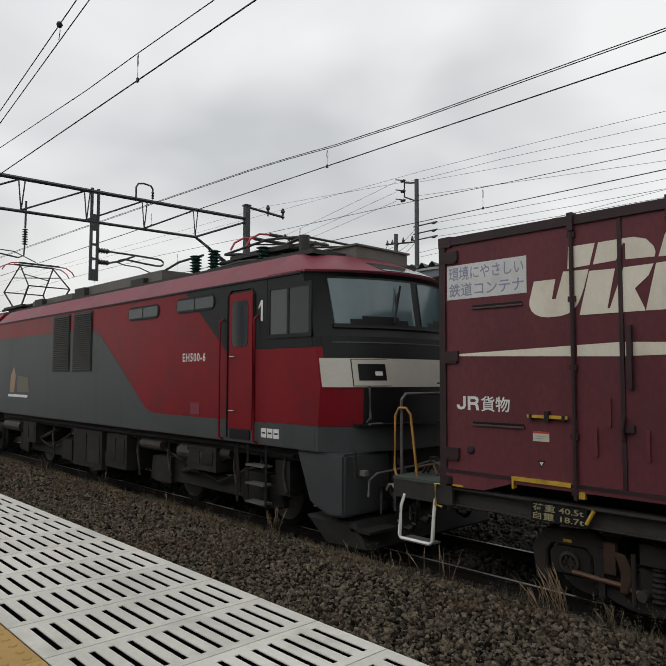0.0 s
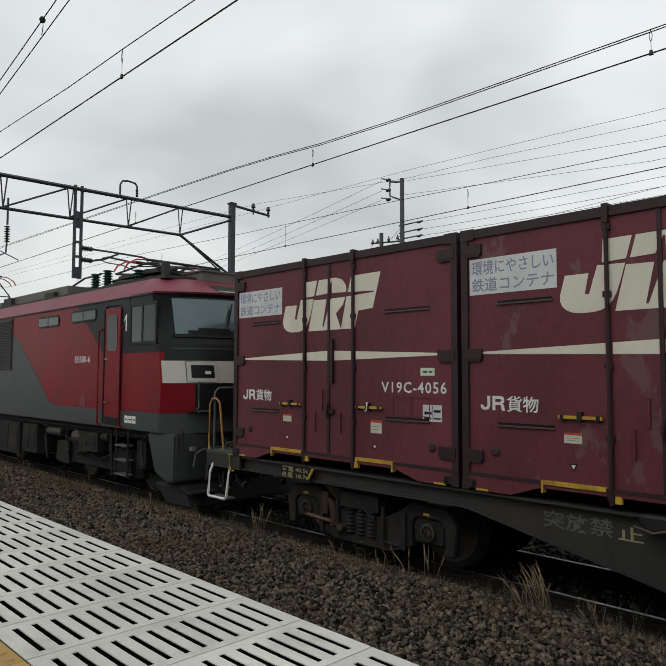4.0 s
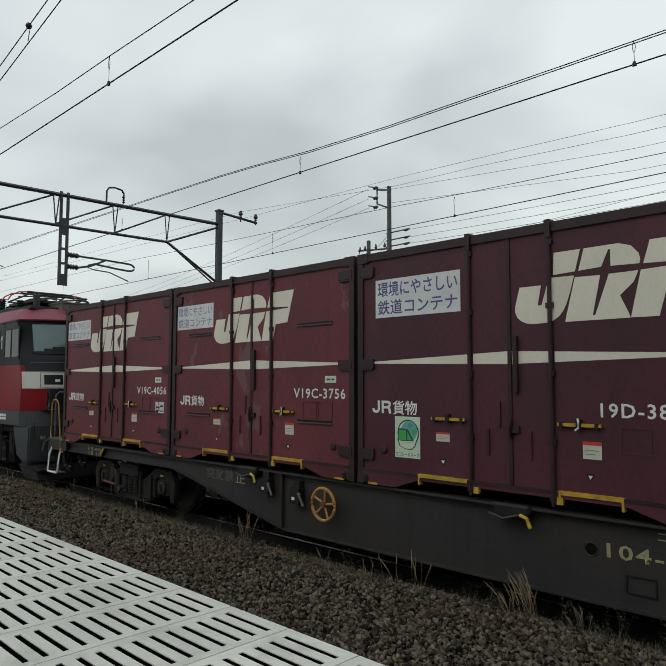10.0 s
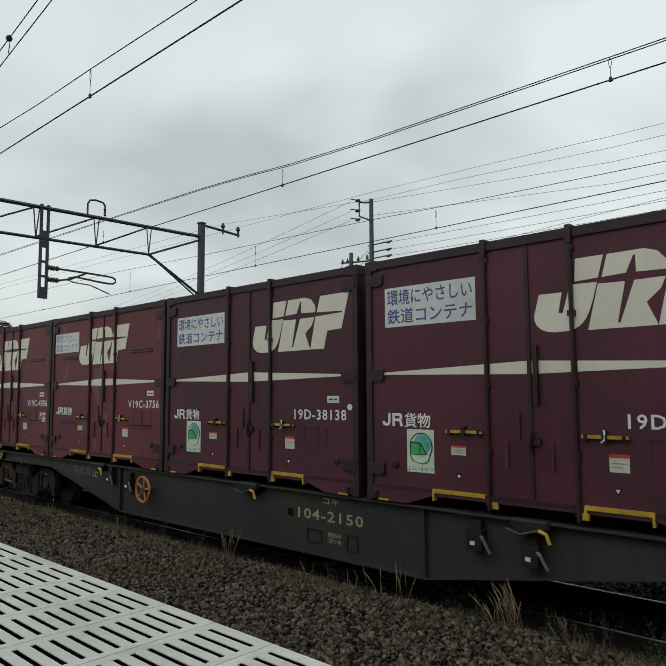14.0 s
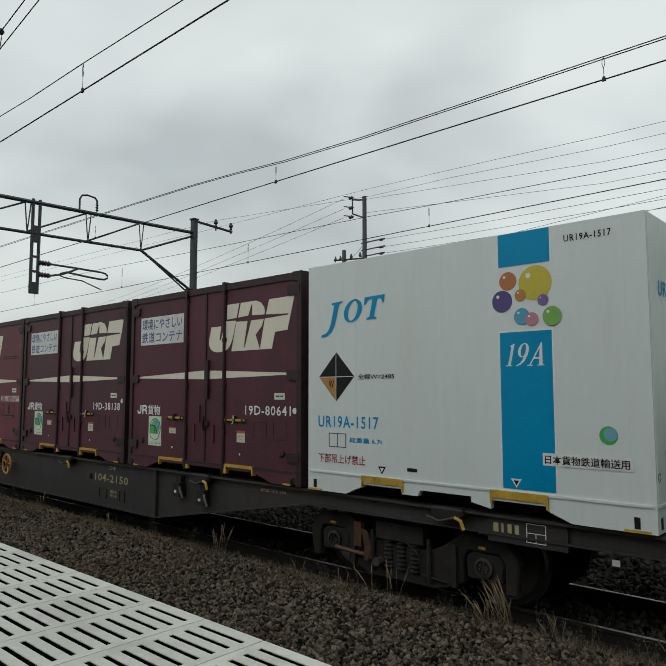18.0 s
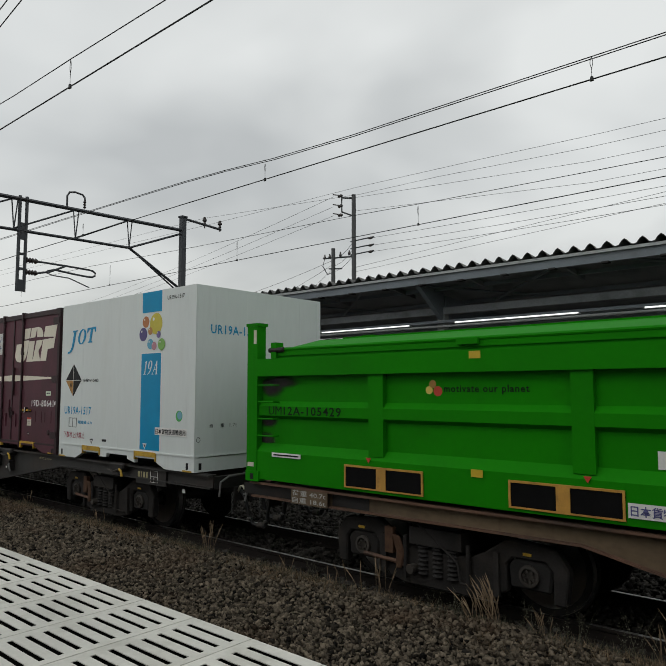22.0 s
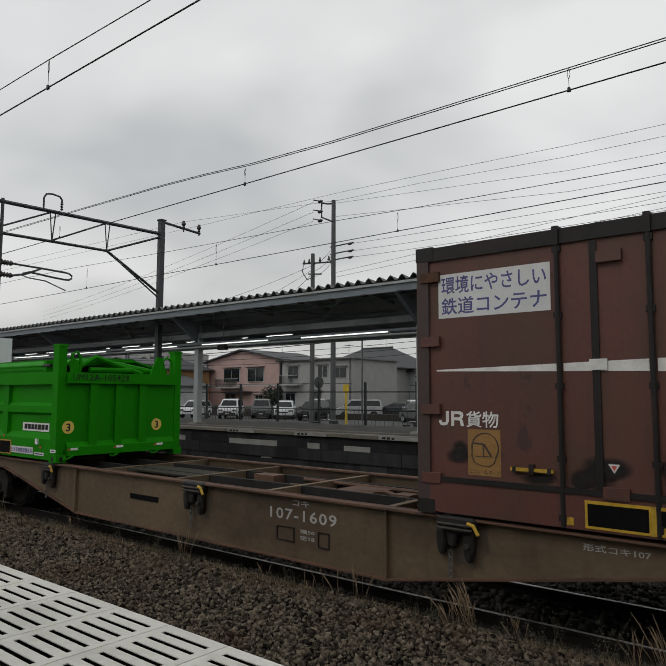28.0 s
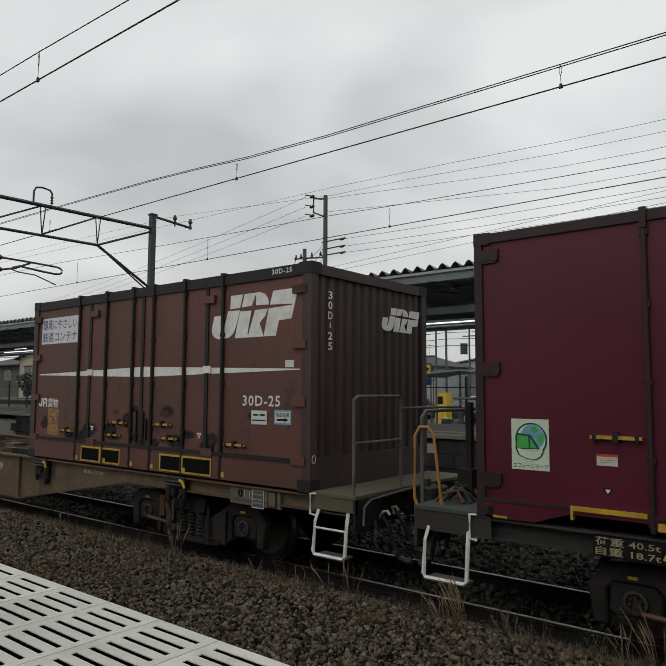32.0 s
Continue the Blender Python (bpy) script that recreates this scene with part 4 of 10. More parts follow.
def build_gantry():
    g = thing("catenary_gantry", "grey steel lattice gantry across the tracks", "gantry", at=(GX, 0, 0))
    yp, zt = 13.8, 8.16
    part("post", soft(box(bmesh.new(), -0.09, 0.09, yp - 0.09, yp + 0.09, -0.2, zt), 0.02), M["gantry"], g)
    part("post", soft(box(bmesh.new(), -0.13, 0.13, -3.2, -2.94, -0.2, zt - 1.2), 0.02), M["gantry"], g)
    bx("post_cap", g, M["gantry"], -0.12, 0.12, yp - 0.12, yp + 0.12, zt, zt + 0.05)
    # the truss runs level from the near post; its top chord falls a little towards it
    def top(y):
        return 7.60 + (y - 8.25) * 0.018

    def low(y):
        return top(y) - 0.92
    part("top_chord", tube(bmesh.new(), [(0, -3.1, top(-3.1)), (0, yp, top(yp))], 0.06, 4), M["gantry"], g)
    part("bottom_chord", tube(bmesh.new(), [(0, -3.1, low(-3.1)), (0, 11.7, low(11.7))], 0.045, 4), M["gantry"], g)
    part("knee_brace", tube(bmesh.new(), [(0, 11.7, low(11.7)), (0, yp - 0.1, low(yp) - 1.15)], 0.05, 4), M["gantry"], g)
    part("knee_brace", tube(bmesh.new(), [(0.06, 11.9, low(11.7) - 0.16), (0.06, yp - 0.1, low(yp) - 1.35)], 0.03, 4), M["gantry"], g)
    part("end_brace", tube(bmesh.new(), [(0, 11.7, low(11.7)), (0, yp, top(yp) - 0.1)], 0.035, 4), M["gantry"], g)
    y = 11.7
    step = 1.85
    while y > -2.5:
        for s in (-0.09, 0.09):
            part("web_strut", tube(bmesh.new(), [(0, y, low(y)), (0, y + s, top(y))], 0.02, 4), M["gantry"], g)
        part("web_diagonal", tube(bmesh.new(), [(0, y - step, low(y)), (0, y, top(y))], 0.026, 4), M["gantry"], g)
        y -= step
    # lattice drop arms that carry the cantilevers
    for y0, bottom, reach in ((8.25, 4.92, 1), (4.55, 4.95, 1), (0.9, 4.95, 1)):
        drop = part("drop_arm", tube(bmesh.new(), [(0.0, y0 - 0.1, top(y0) + 0.1), (0.0, y0 - 0.1, bottom)], 0.05, 4), M["gantry"], g)
        part("drop_arm", tube(bmesh.new(), [(0.0, y0 + 0.1, top(y0) + 0.1), (0.0, y0 + 0.1, bottom)], 0.05, 4), M["gantry"], g)
        for z, tall in ((bottom, 0.34), (bottom + 0.62, 0.07), (bottom + 1.05, 0.07), (bottom + 1.5, 0.5)):
            bx("lacing_plate", g, M["gantry"], -0.02, 0.02, y0 - 0.1, y0 + 0.1, z, z + tall)
        if y0 < 8:
            continue
        part("insulator", disc_profile(bmesh.new(), (0, y0 + 0.12, 5.85), "y", [(0.04, 0), (0.085, 0.04), (0.04, 0.08), (0.085, 0.12), (0.04, 0.16), (0.085, 0.2), (0.04, 0.24), (0.085, 0.28), (0.04, 0.36)], 12), M["porcelain"], g)
        part("insulator", disc_profile(bmesh.new(), (0, y0 + 0.12, 5.5), "y", [(0.04, 0), (0.085, 0.04), (0.04, 0.08), (0.085, 0.12), (0.04, 0.16), (0.085, 0.2), (0.04, 0.24), (0.085, 0.28), (0.04, 0.36)], 12), M["porcelain"], g)
        part("cantilever", tube(bmesh.new(), [(0, y0 + 0.45, 5.85), (0, 9.6, 5.84), (0, 10.33, 5.82), (0, 10.46, 5.8), (0, 10.54, 5.74), (0, 10.54, 5.67), (0, 10.45, 5.61), (0, 10.3, 5.6), (0, 9.9, 5.62), (0, 9.2, 5.68)], 0.03, 8), M["gantry"], g)
        part("cantilever", tube(bmesh.new(), [(0, y0 + 0.45, 5.5), (0, 9.1, 5.6), (0, 9.55, 5.82)], 0.03, 8), M["gantry"], g)
        part("steady_arm", tube(bmesh.new(), [(0, 9.2, 5.68), (0, 9.02, 5.62), (0, 9.0, 5.55), (0, 9.2, 5.5), (0, 9.7, 5.48), (0, 10.35, 5.27)], 0.018, 6), M["gantry"], g)
    # hooked feeder bracket on the truss
    part("hook_bracket", tube(bmesh.new(), [(0, 9.55, top(9.5)), (0, 9.55, 8.0), (0, 9.62, 8.13), (0, 9.8, 8.17), (0, 10.05, 8.14), (0, 10.12, 8.05), (0, 10.12, 7.98)], 0.03, 8), M["gantry"], g)
    part("hook_insulator", disc_profile(bmesh.new(), (0, 10.12, 7.72), "z", [(0.02, 0), (0.05, 0.04), (0.02, 0.08), (0.05, 0.12), (0.02, 0.16), (0.05, 0.2), (0.02, 0.27)], 10), M["porcelain"], g)
    # arm with two upright insulators over the far post
    part("feeder_arm", tube(bmesh.new(), [(0, yp, zt - 0.02), (0, 15.5, zt - 0.12)], 0.045, 6), M["gantry"], g)
    for y in (14.75, 15.45):
        part("feeder_insulator", disc_profile(bmesh.new(), (0, y, zt - 0.2), "z", [(0.03, 0), (0.03, 0.14), (0.06, 0.16), (0.035, 0.22), (0.085, 0.27), (0.075, 0.33), (0.05, 0.35), (0.05, 0.40), (0.03, 0.41)], 10), M["porcelain"], g)
    # hanging support with a string insulator near the other track
    part("hanger_rod", tube(bmesh.new(), [(0, 6.28, 6.95), (0, 6.28, 6.2)], 0.028, 6), M["gantry"], g)
    prof = [q for k in range(7) for q in ((0.03, k * 0.068), (0.085, k * 0.068 + 0.018), (0.03, k * 0.068 + 0.045))]
    part("string_insulator", disc_profile(bmesh.new(), (0, 6.28, 5.72), "z", prof, 12), M["porcelain"], g)
    part("hanger_rod", tube(bmesh.new(), [(0, 6.28, 5.74), (0, 6.26, 5.42), (0, 6.12, 5.34), (0, 5.5, 5.42), (0, 4.6, 5.62)], 0.022, 6), M["gantry"], g)
    part("steady_arm", tube(bmesh.new(), [(0, 5.3, 5.52), (0, 6.0, 5.5), (0, 6.6, 5.26)], 0.014, 6), M["gantry"], g)


build_gantry()
TRAIN_X = [0.000, -0.822, -1.657, -2.490, -3.308, -4.151, -4.977, -5.806, -6.673, -7.463, -8.294, -9.112, -9.964, -10.879, -11.763, -12.835, -13.925, -15.085, -16.354, -17.694, -19.046, -20.521, -21.980, -23.585, -25.239, -26.858, -28.533, -30.246, -32.006, -33.808, -35.553, -37.424, -39.338]

# ---- the train: everything in metres along it, from its place at the start ----
CY = TRACK_Y
L19 = 3.715


def emblem(parent, x0, x1, z0, z1, d, material, face="-y"):
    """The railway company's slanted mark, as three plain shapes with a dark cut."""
    w, h = x1 - x0, z1 - z0
    shapes = ([(0.238, 0.992), (0.383, 0.995), (0.352, 0.694), (0.231, 0.677)],
              [(0.231, 0.641), (0.347, 0.637), (0.322, 0.40), (0.303, 0.26), (0.283, 0.155), (0.258, 0.08), (0.225, 0.03), (0.185, 0.006), (0.115, 0.0), (0.075, 0.014), (0.042, 0.05), (0.017, 0.11), (0.004, 0.19), (0.005, 0.27), (0.034, 0.548), (0.161, 0.549), (0.139, 0.263), (0.162, 0.259), (0.207, 0.646)],
              [(0.402, 0.994), (0.578, 1.0), (0.639, 0.949), (0.675, 0.838), (0.683, 0.757), (0.677, 0.699), (0.538, 0.71), (0.538, 0.933), (0.528, 0.936), (0.49, 0.712), (0.371, 0.695)],
              [(0.351, 0.611), (0.484, 0.603), (0.441, 0.07), (0.454, 0.068), (0.528, 0.605), (0.672, 0.611), (0.648, 0.465), (0.58, 0.307), (0.624, 0.042), (0.627, 0.002), (0.293, 0.001)],
              [(0.73, 0.99), (1.0, 0.999), (0.93, 0.35), (0.797, 0.328), (0.763, 0.0), (0.63, 0.004), (0.684, 0.613), (0.938, 0.64), (0.938, 0.665), (0.696, 0.694)])
    for s in shapes:
        plate("emblem_stroke", parent, material, [(x0 + p[0] * w, z0 + p[1] * h) for p in s], d, 0.003, face)


def operator_name(parent, x, z, d):
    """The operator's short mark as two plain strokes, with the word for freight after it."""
    hook = [(0.075, 0.135), (0.105, 0.135), (0.105, 0.04), (0.085, 0.008), (0.05, 0.0), (0.015, 0.008), (0.0, 0.03), (0.0, 0.05), (0.028, 0.05), (0.035, 0.032), (0.055, 0.028), (0.075, 0.04)]
    loop = [(0.13, 0.0), (0.13, 0.135), (0.225, 0.135), (0.25, 0.122), (0.258, 0.1), (0.25, 0.075), (0.235, 0.066), (0.25, 0.055), (0.262, 0.0), (0.23, 0.0), (0.22, 0.045), (0.21, 0.052), (0.16, 0.052), (0.16, 0.078), (0.215, 0.08), (0.228, 0.095), (0.215, 0.108), (0.16, 0.108), (0.16, 0.0)]
    for pts in (hook, loop):
        plate("name_stroke", parent, M["white"], [(x + a, z + b) for a, b in pts], d, 0.003)
    lettering(parent, "貨物", x + 0.285, x + 0.605, z - 0.008, z + 0.14, d - 0.004, M["white"])


def eco_mark(parent, x0, x1, z0, z1, d, paper, disc, leaf, line=None):
    line = line or M["eco_line"]
    p = plate("eco_sticker", parent, paper, rect(x0, x1, z0, z1), d, 0.003, label="square sticker with a round green mark")
    w, h = x1 - x0, z1 - z0
    cx, cz = x0 + 0.53 * w, z0 + 0.60 * h
    plate("mark_ring", p, line, circle(cx, cz, 0.43 * w, 24), d - 0.003, 0.0015)
    plate("mark_paper", p, paper, circle(cx, cz, 0.385 * w, 24), d - 0.0045, 0.001)
    plate("mark_disc", p, disc, circle(cx + 0.05 * w, cz + 0.07 * w, 0.32 * w, 20), d - 0.0055, 0.001)
    for pts in ([(0.0, 0.30), (0.12, 0.34), (0.2, 0.24), (0.12, 0.16), (0.02, 0.2)], [(0.16, 0.12), (0.3, 0.16), (0.34, 0.02), (0.24, -0.1), (0.18, 0.0)]):
        plate("mark_land", p, leaf, [(cx + a * w, cz + b * w) for a, b in pts], d - 0.0062, 0.0007)
    sq = [(-0.42, -0.26), (-0.40, 0.10), (-0.34, 0.15), (0.0, 0.12), (0.24, -0.24)]
    plate("mark_square", p, line, [(cx + a * w, cz + b * w) for a, b in sq], d - 0.0065, 0.001)
    plate("mark_square", p, leaf, [(cx - 0.38 * w, cz - 0.23 * w), (cx - 0.36 * w, cz + 0.10 * w), (cx - 0.07 * w, cz + 0.08 * w), (cx - 0.06 * w, cz - 0.23 * w)], d - 0.0075, 0.001)
    plate("mark_square", p, leaf, [(cx - 0.02 * w, cz - 0.22 * w), (cx - 0.02 * w, cz + 0.04 * w), (cx + 0.16 * w, cz - 0.22 * w)], d - 0.0075, 0.001)
    arm = [(-0.43, -0.22), (0.0, -0.30), (0.36, -0.24), (0.28, -0.42), (0.12, -0.52), (-0.12, -0.5), (-0.34, -0.42)]
    plate("mark_leaf", p, line, [(cx + a * w, cz + b * w) for a, b in arm], d - 0.0065, 0.001)
    plate("mark_leaf", p, paper, [(cx + a * 0.88 * w, cz + (0.9 * b - 0.035) * w) for a, b in arm], d - 0.0075, 0.001)
    lettering(p, "エコレールマーク", x0 + 0.04 * w, x1 - 0.04 * w, z0 + 0.03 * h, z0 + 0.13 * h, d - 0.0035, line)


def label_card(parent, x0, x1, z0, z1, d, red=True):
    p = plate("label_card", parent, M["aged_card"], rect(x0, x1, z0, z1), d, 0.003, label="small white notice card")
    if red:
        plate("card_header", p, M["tag_red"], rect(x0, x1, z1 - 0.2 * (z1 - z0), z1), d - 0.003, 0.0015)
    bars(p, [(x0 + 0.15 * (x1 - x0), x1 - 0.15 * (x1 - x0))], z0 + 0.48 * (z1 - z0), z0 + 0.52 * (z1 - z0), d - 0.003, M["card_grey"])
    bars(p, [(x0 + 0.15 * (x1 - x0), x1 - 0.35 * (x1 - x0))], z0 + 0.27 * (z1 - z0), z0 + 0.31 * (z1 - z0), d - 0.003, M["card_grey"])


def triangle_mark(parent, x, z, d, s=0.045, inner=None, outer=None):
    p = plate("triangle_mark", parent, outer or M["white"], [(x - s, z + s * 0.8), (x, z - s * 0.8), (x + s, z + s * 0.8)], d, 0.002)
    plate("triangle_inset", p, inner or M["black"], [(x - s * 0.5, z + s * 0.5), (x, z - s * 0.35), (x + s * 0.5, z + s * 0.5)], d - 0.002, 0.0015)


def eco_sign(parent, x0, x1, z0, z1, d, ink=None):
    p = plate("sign_panel", parent, M["sticker"], rect(x0, x1, z0, z1), d, 0.003, label="off-white sign with two lines of violet lettering")
    w, h = x1 - x0, z1 - z0
    lettering(p, "環境にやさしい", x0 + 0.03 * w, x1 - 0.03 * w, z0 + 0.54 * h, z0 + 0.94 * h, d - 0.004, ink or M["ink"])
    lettering(p, "鉄道コンテナ", x0 + 0.03 * w, x1 - 0.03 * w, z0 + 0.07 * h, z0 + 0.46 * h, d - 0.004, ink or M["ink"])


FADED_INK = paint("faded_violet_ink", (0.26, 0.26, 0.36), 0.5)


def container_shell(c, L, H, skin, frame, pocket_xs, rail=None, W=1.225, pocket_h=0.10):
    """Frame, skin, rails and corner blocks of a steel container; x from its left end."""
    h = L / 2
    bx("body", c, skin, -h + 0.05, h - 0.05, -W + 0.022, W - 0.022, 0.10, H - 0.03)
    bx("roof", c, frame, -h + 0.06, h - 0.06, -W + 0.05, W - 0.05, H - 0.03, H - 0.006)
    for sx in (-1, 1):
        for sy in (-1, 1):
            bm = box(bmesh.new(), sx * h, sx * (h - 0.075), sy * W, sy * (W - 0.09), 0.0, H)
            part("corner_post", soft(bm, 0.012), frame, c)
            for z0, z1 in ((-0.0, 0.10), (H - 0.10, H + 0.008)):
                bm = box(bmesh.new(), sx * (h + 0.003), sx * (h - 0.15), sy * (W + 0.004), sy * (W - 0.15), z0, z1)
                part("corner_casting", soft(bm, 0.012), frame, c)
    for sy in (-1, 1):
        bm = box(bmesh.new(), -h + 0.075, h - 0.075, sy * W, sy * (W - 0.06), H - 0.085, H)
        part("top_rail", soft(bm, 0.01), frame, c)
        (a0, a1), (b0, b1) = pocket_xs
        pts = [(-h + 0.075, 0.0), (-h + a0 - 0.32, 0.0), (-h + a0 - 0.02, pocket_h), (-h + b1 + 0.02, pocket_h), (-h + b1 + 0.34, 0.0), (h - 0.075, 0.0), (h - 0.075, 0.135), (-h + 0.075, 0.135)]
        part("bottom_rail", prism(bmesh.new(), pts, "y", sy * W, sy * (W - 0.05)), rail or skin, c)
        bm = box(bmesh.new(), -h + 0.075, h - 0.075, sy * (W + 0.006), sy * (W - 0.03), 0.135, 0.165)
        part("rail_ledge", bm, frame, c)
    return c


def fork_pocket(c, x0, x1, z0, z1, d, legs=(True, True), deep=0.035):
    bm = bmesh.new()
    box(bm, x0, x1, d - 0.012, d + 0.05, z1 - deep, z1)
    if legs[0]:
        box(bm, x0, x0 + 0.02, d - 0.012, d + 0.05, z0, z1 - deep)
    if legs[1]:
        box(bm, x1 - 0.02, x1, d - 0.012, d + 0.05, z0, z1 - deep)
    part("fork_pocket", bm, M["yellow"], c, "yellow fork pocket frame")


def door_rod(c, x, H, d, material, r=0.02, z0=0.03):
    rod = part("door_rod", cyl(bmesh.new(), (x, d - 0.02, z0), (x, d - 0.02, H - 0.01), r, 8), material, c)
    for z in (0.07, 0.55, 1.15, 1.75, H - 0.2, H - 0.06):
        bx("rod_bracket", rod, material, x - 0.034, x + 0.034, d - 0.03, d + 0.02, z, z + 0.05, 0.006)
    bx("rod_hook", rod, material, x - 0.026, x + 0.026, d - 0.045, d + 0.05, H - 0.14, H + 0.022, 0.01)
    bx("rod_foot", rod, M["yellow"], x + 0.03, x + 0.085, d - 0.03, d + 0.01, 0.05, 0.11, 0.005)


def pull_bar(c, x0, x1, z, d):
    b = bx("pull_bar", c, M["yellow"], x0, x1, d - 0.035, d - 0.012, z - 0.014, z + 0.014, 0.004, "yellow locking bar")
    xm = (x0 + x1) / 2
    bx("bar_clasp", b, M["frame_dark"], xm - 0.018, xm + 0.022, d - 0.05, d, z - 0.035, z + 0.05, 0.006)
    for k in (x0 + 0.02, x1 - 0.05):
        bx("bar_socket", b, M["frame_dark"], k, k + 0.03, d - 0.04, d, z - 0.03, z + 0.02, 0.004)


def jr_container(u_left, skin, number, style, sign="fresh", eco=None, seam=True):
    """A 12-foot railway container. style C: emblem across the doors; D: emblem on the right."""
    L, H = L19, 2.52
    c = thing("freight_container", {"C": "worn maroon steel rail container with cream emblem and patchy paint", "D": "maroon steel rail container with cream stripe and emblem",
                                    "M": "freshly painted deep magenta-maroon steel rail container"}[style], "container", "rail containers on the train", (u_left + L / 2, CY, 1.0))
    h, d = L / 2, -1.203
    fit = M["maroon_dirt"]
    container_shell(c, L, H, skin, fit, ((0.84, 1.42), (2.32, 2.88)), rail=skin)

    def X(a):
        return a - h
    fork_pocket(c, X(0.83), X(1.41), 0.06, 0.17, -1.225, (True, False))
    fork_pocket(c, X(2.33), X(2.88), 0.06, 0.17, -1.225, (True, True))
    bars_at = (1.45, 2.28)
    for a in bars_at:
        door_rod(c, X(a), H, d, fit)
    bx("door_seam", c, fit, X(1.855), X(1.89), d - 0.014, d + 0.005, 0.17, H - 0.09)
    lever = bx("door_lever", c, fit, X(1.92), X(1.96), d - 0.04, d, 1.0, 1.52, 0.008)
    bx("lever_guide", lever, fit, X(1.855), X(1.965), d - 0.03, d, 0.64, 0.70, 0.008)
    part("lever_grip", tube(bmesh.new(), [(X(1.875), d - 0.03, 0.58), (X(1.875), d - 0.045, 0.66), (X(1.895), d - 0.045, 0.78)], 0.014, 6), fit, lever)
    for a, z in ((1.62, 0.42), (2.05, 0.42), (1.74, 0.68)):
        bx("small_lug", c, skin, X(a), X(a + 0.03), d - 0.02, d, z, z + 0.24, 0.004)
    pull_bar(c, X(1.0), X(1.39), 0.735, d)
    pull_bar(c, X(2.33), X(2.71), 0.735, d)
    part("lock_hook", tube(bmesh.new(), [(X(2.52), d - 0.045, 0.79), (X(2.53), d - 0.055, 0.76), (X(2.525), d - 0.055, 0.71), (X(2.50), d - 0.05, 0.69)], 0.009, 6), M["grime_white"], c, "pale hanging lock hook")
    for a, z in ((0.06, 2.27), (0.06, 1.25), (0.06, 0.28), (L - 0.2, 2.27), (L - 0.2, 1.25), (L - 0.2, 0.28)):
        hg = bx("hinge", c, fit, X(0.02 if a < 1 else L - 0.24), X(0.23 if a < 1 else L - 0.03), -1.232, d, z, z + 0.10, 0.014)
        bx("hinge_lip", hg, fit, X(0.03 if a < 1 else L - 0.22), X(0.21 if a < 1 else L - 0.04), -1.227, d, z - 0.022, z, 0.004)
    for a, z in ((0.36, 0.38), (3.38, 0.36)) if style != "M" else ():
        part("vent_plug", disc_profile(bmesh.new(), (X(a), d, z), "y", [(0.045, 0.0), (0.045, -0.012), (0.03, -0.02)], 12), fit, c)
    # stripe: thin at both ends, thickest at the doors
    for a0, a1 in () if style == "M" else ((0.22, 1.42), (1.48, 1.85), (1.895, 2.25), (2.31, 3.55)):
        def zt(a):
            return 1.32 + 0.065 * max(0, 1 - abs(a - 1.87) / 1.68)

        def zb(a):
            return 1.30 - 0.035 * max(0, 1 - abs(a - 1.87) / 1.68)
        plate("stripe", c, M["cream"], [(X(a0), zb(a0)), (X(a1), zb(a1)), (X(a1), zt(a1)), (X(a0), zt(a0))], d, 0.003)
    if style == "C":
        eco_sign(c, X(0.09), X(1.0), 1.875, 2.225, d, FADED_INK if sign == "faded" else None)
        emblem(c, X(1.02), X(2.69), 1.63, 2.25, d - 0.001, M["cream"])
        for a0, a1, z in ((2.75, 3.36, 1.80), (0.4, 0.95, 1.785), (0.39, 0.95, 0.64), (2.76, 3.35, 0.63)):
            vs_ = bx("vent_slot", c, M["black"], X(a0), X(a1), d - 0.006, d + 0.005, z - 0.006, z + 0.016, 0.002)
            bx("vent_lip", vs_, M["pale_lip"], X(a0 - 0.01), X(a1 + 0.01), d - 0.02, d + 0.004, z - 0.022, z - 0.008, 0.003)
        bm = bmesh.new()
        for a in (2.86, 3.12):
            for x0, x1, z0, z1 in ((a, a + 0.24, 0.66, 0.67), (a, a + 0.24, 0.86, 0.87), (a, a + 0.01, 0.67, 0.86), (a + 0.23, a + 0.24, 0.67, 0.86)):
                box(bm, X(x0), X(x1), d - 0.006, d, z0, z1)
        part("card_holder", bm, skin, c)
    elif style == "D":
        eco_sign(c, X(0.25), X(1.345), 1.795, 2.21, d)
        emblem(c, X(1.93), X(3.58), 1.62, 2.245, d - 0.001, M["cream"])
        bm = bmesh.new()
        for a in (2.86, 3.22):
            for x0, x1, z0, z1 in ((a, a + 0.24, 0.52, 0.526), (a, a + 0.24, 0.72, 0.726), (a, a + 0.006, 0.526, 0.72), (a + 0.234, a + 0.24, 0.526, 0.72)):
                box(bm, X(x0), X(x1), d - 0.005, d, z0, z1)
        part("card_holder", bm, skin, c)
    # operator's name in four plain blocks
    if style != "M":
        operator_name(c, X(0.20), 0.765, d)
    if number:
        zn = 0.905 if style == "C" else 0.805
        lettering(c, number, X(2.70), X(3.57 if style == "C" else 3.53), zn, zn + 0.12, d - 0.004, M["white"])
    if eco:
        a0, a1, z0, z1 = eco
        eco_mark(c, X(a0), X(a1), z0, z1, d, M["eco_paper"], M["eco_blue"], M["eco_green"])
    label_card(c, X(1.04), X(1.2), 0.51, 0.6, d)
    label_card(c, X(2.54), X(2.70), 0.455, 0.60, d)
    zp = 1.0 if style == "D" else 1.09
    pl = plate("small_plate", c, M["eco_paper"], rect(X(3.24), X(3.42), zp, zp + 0.08), d, 0.003)
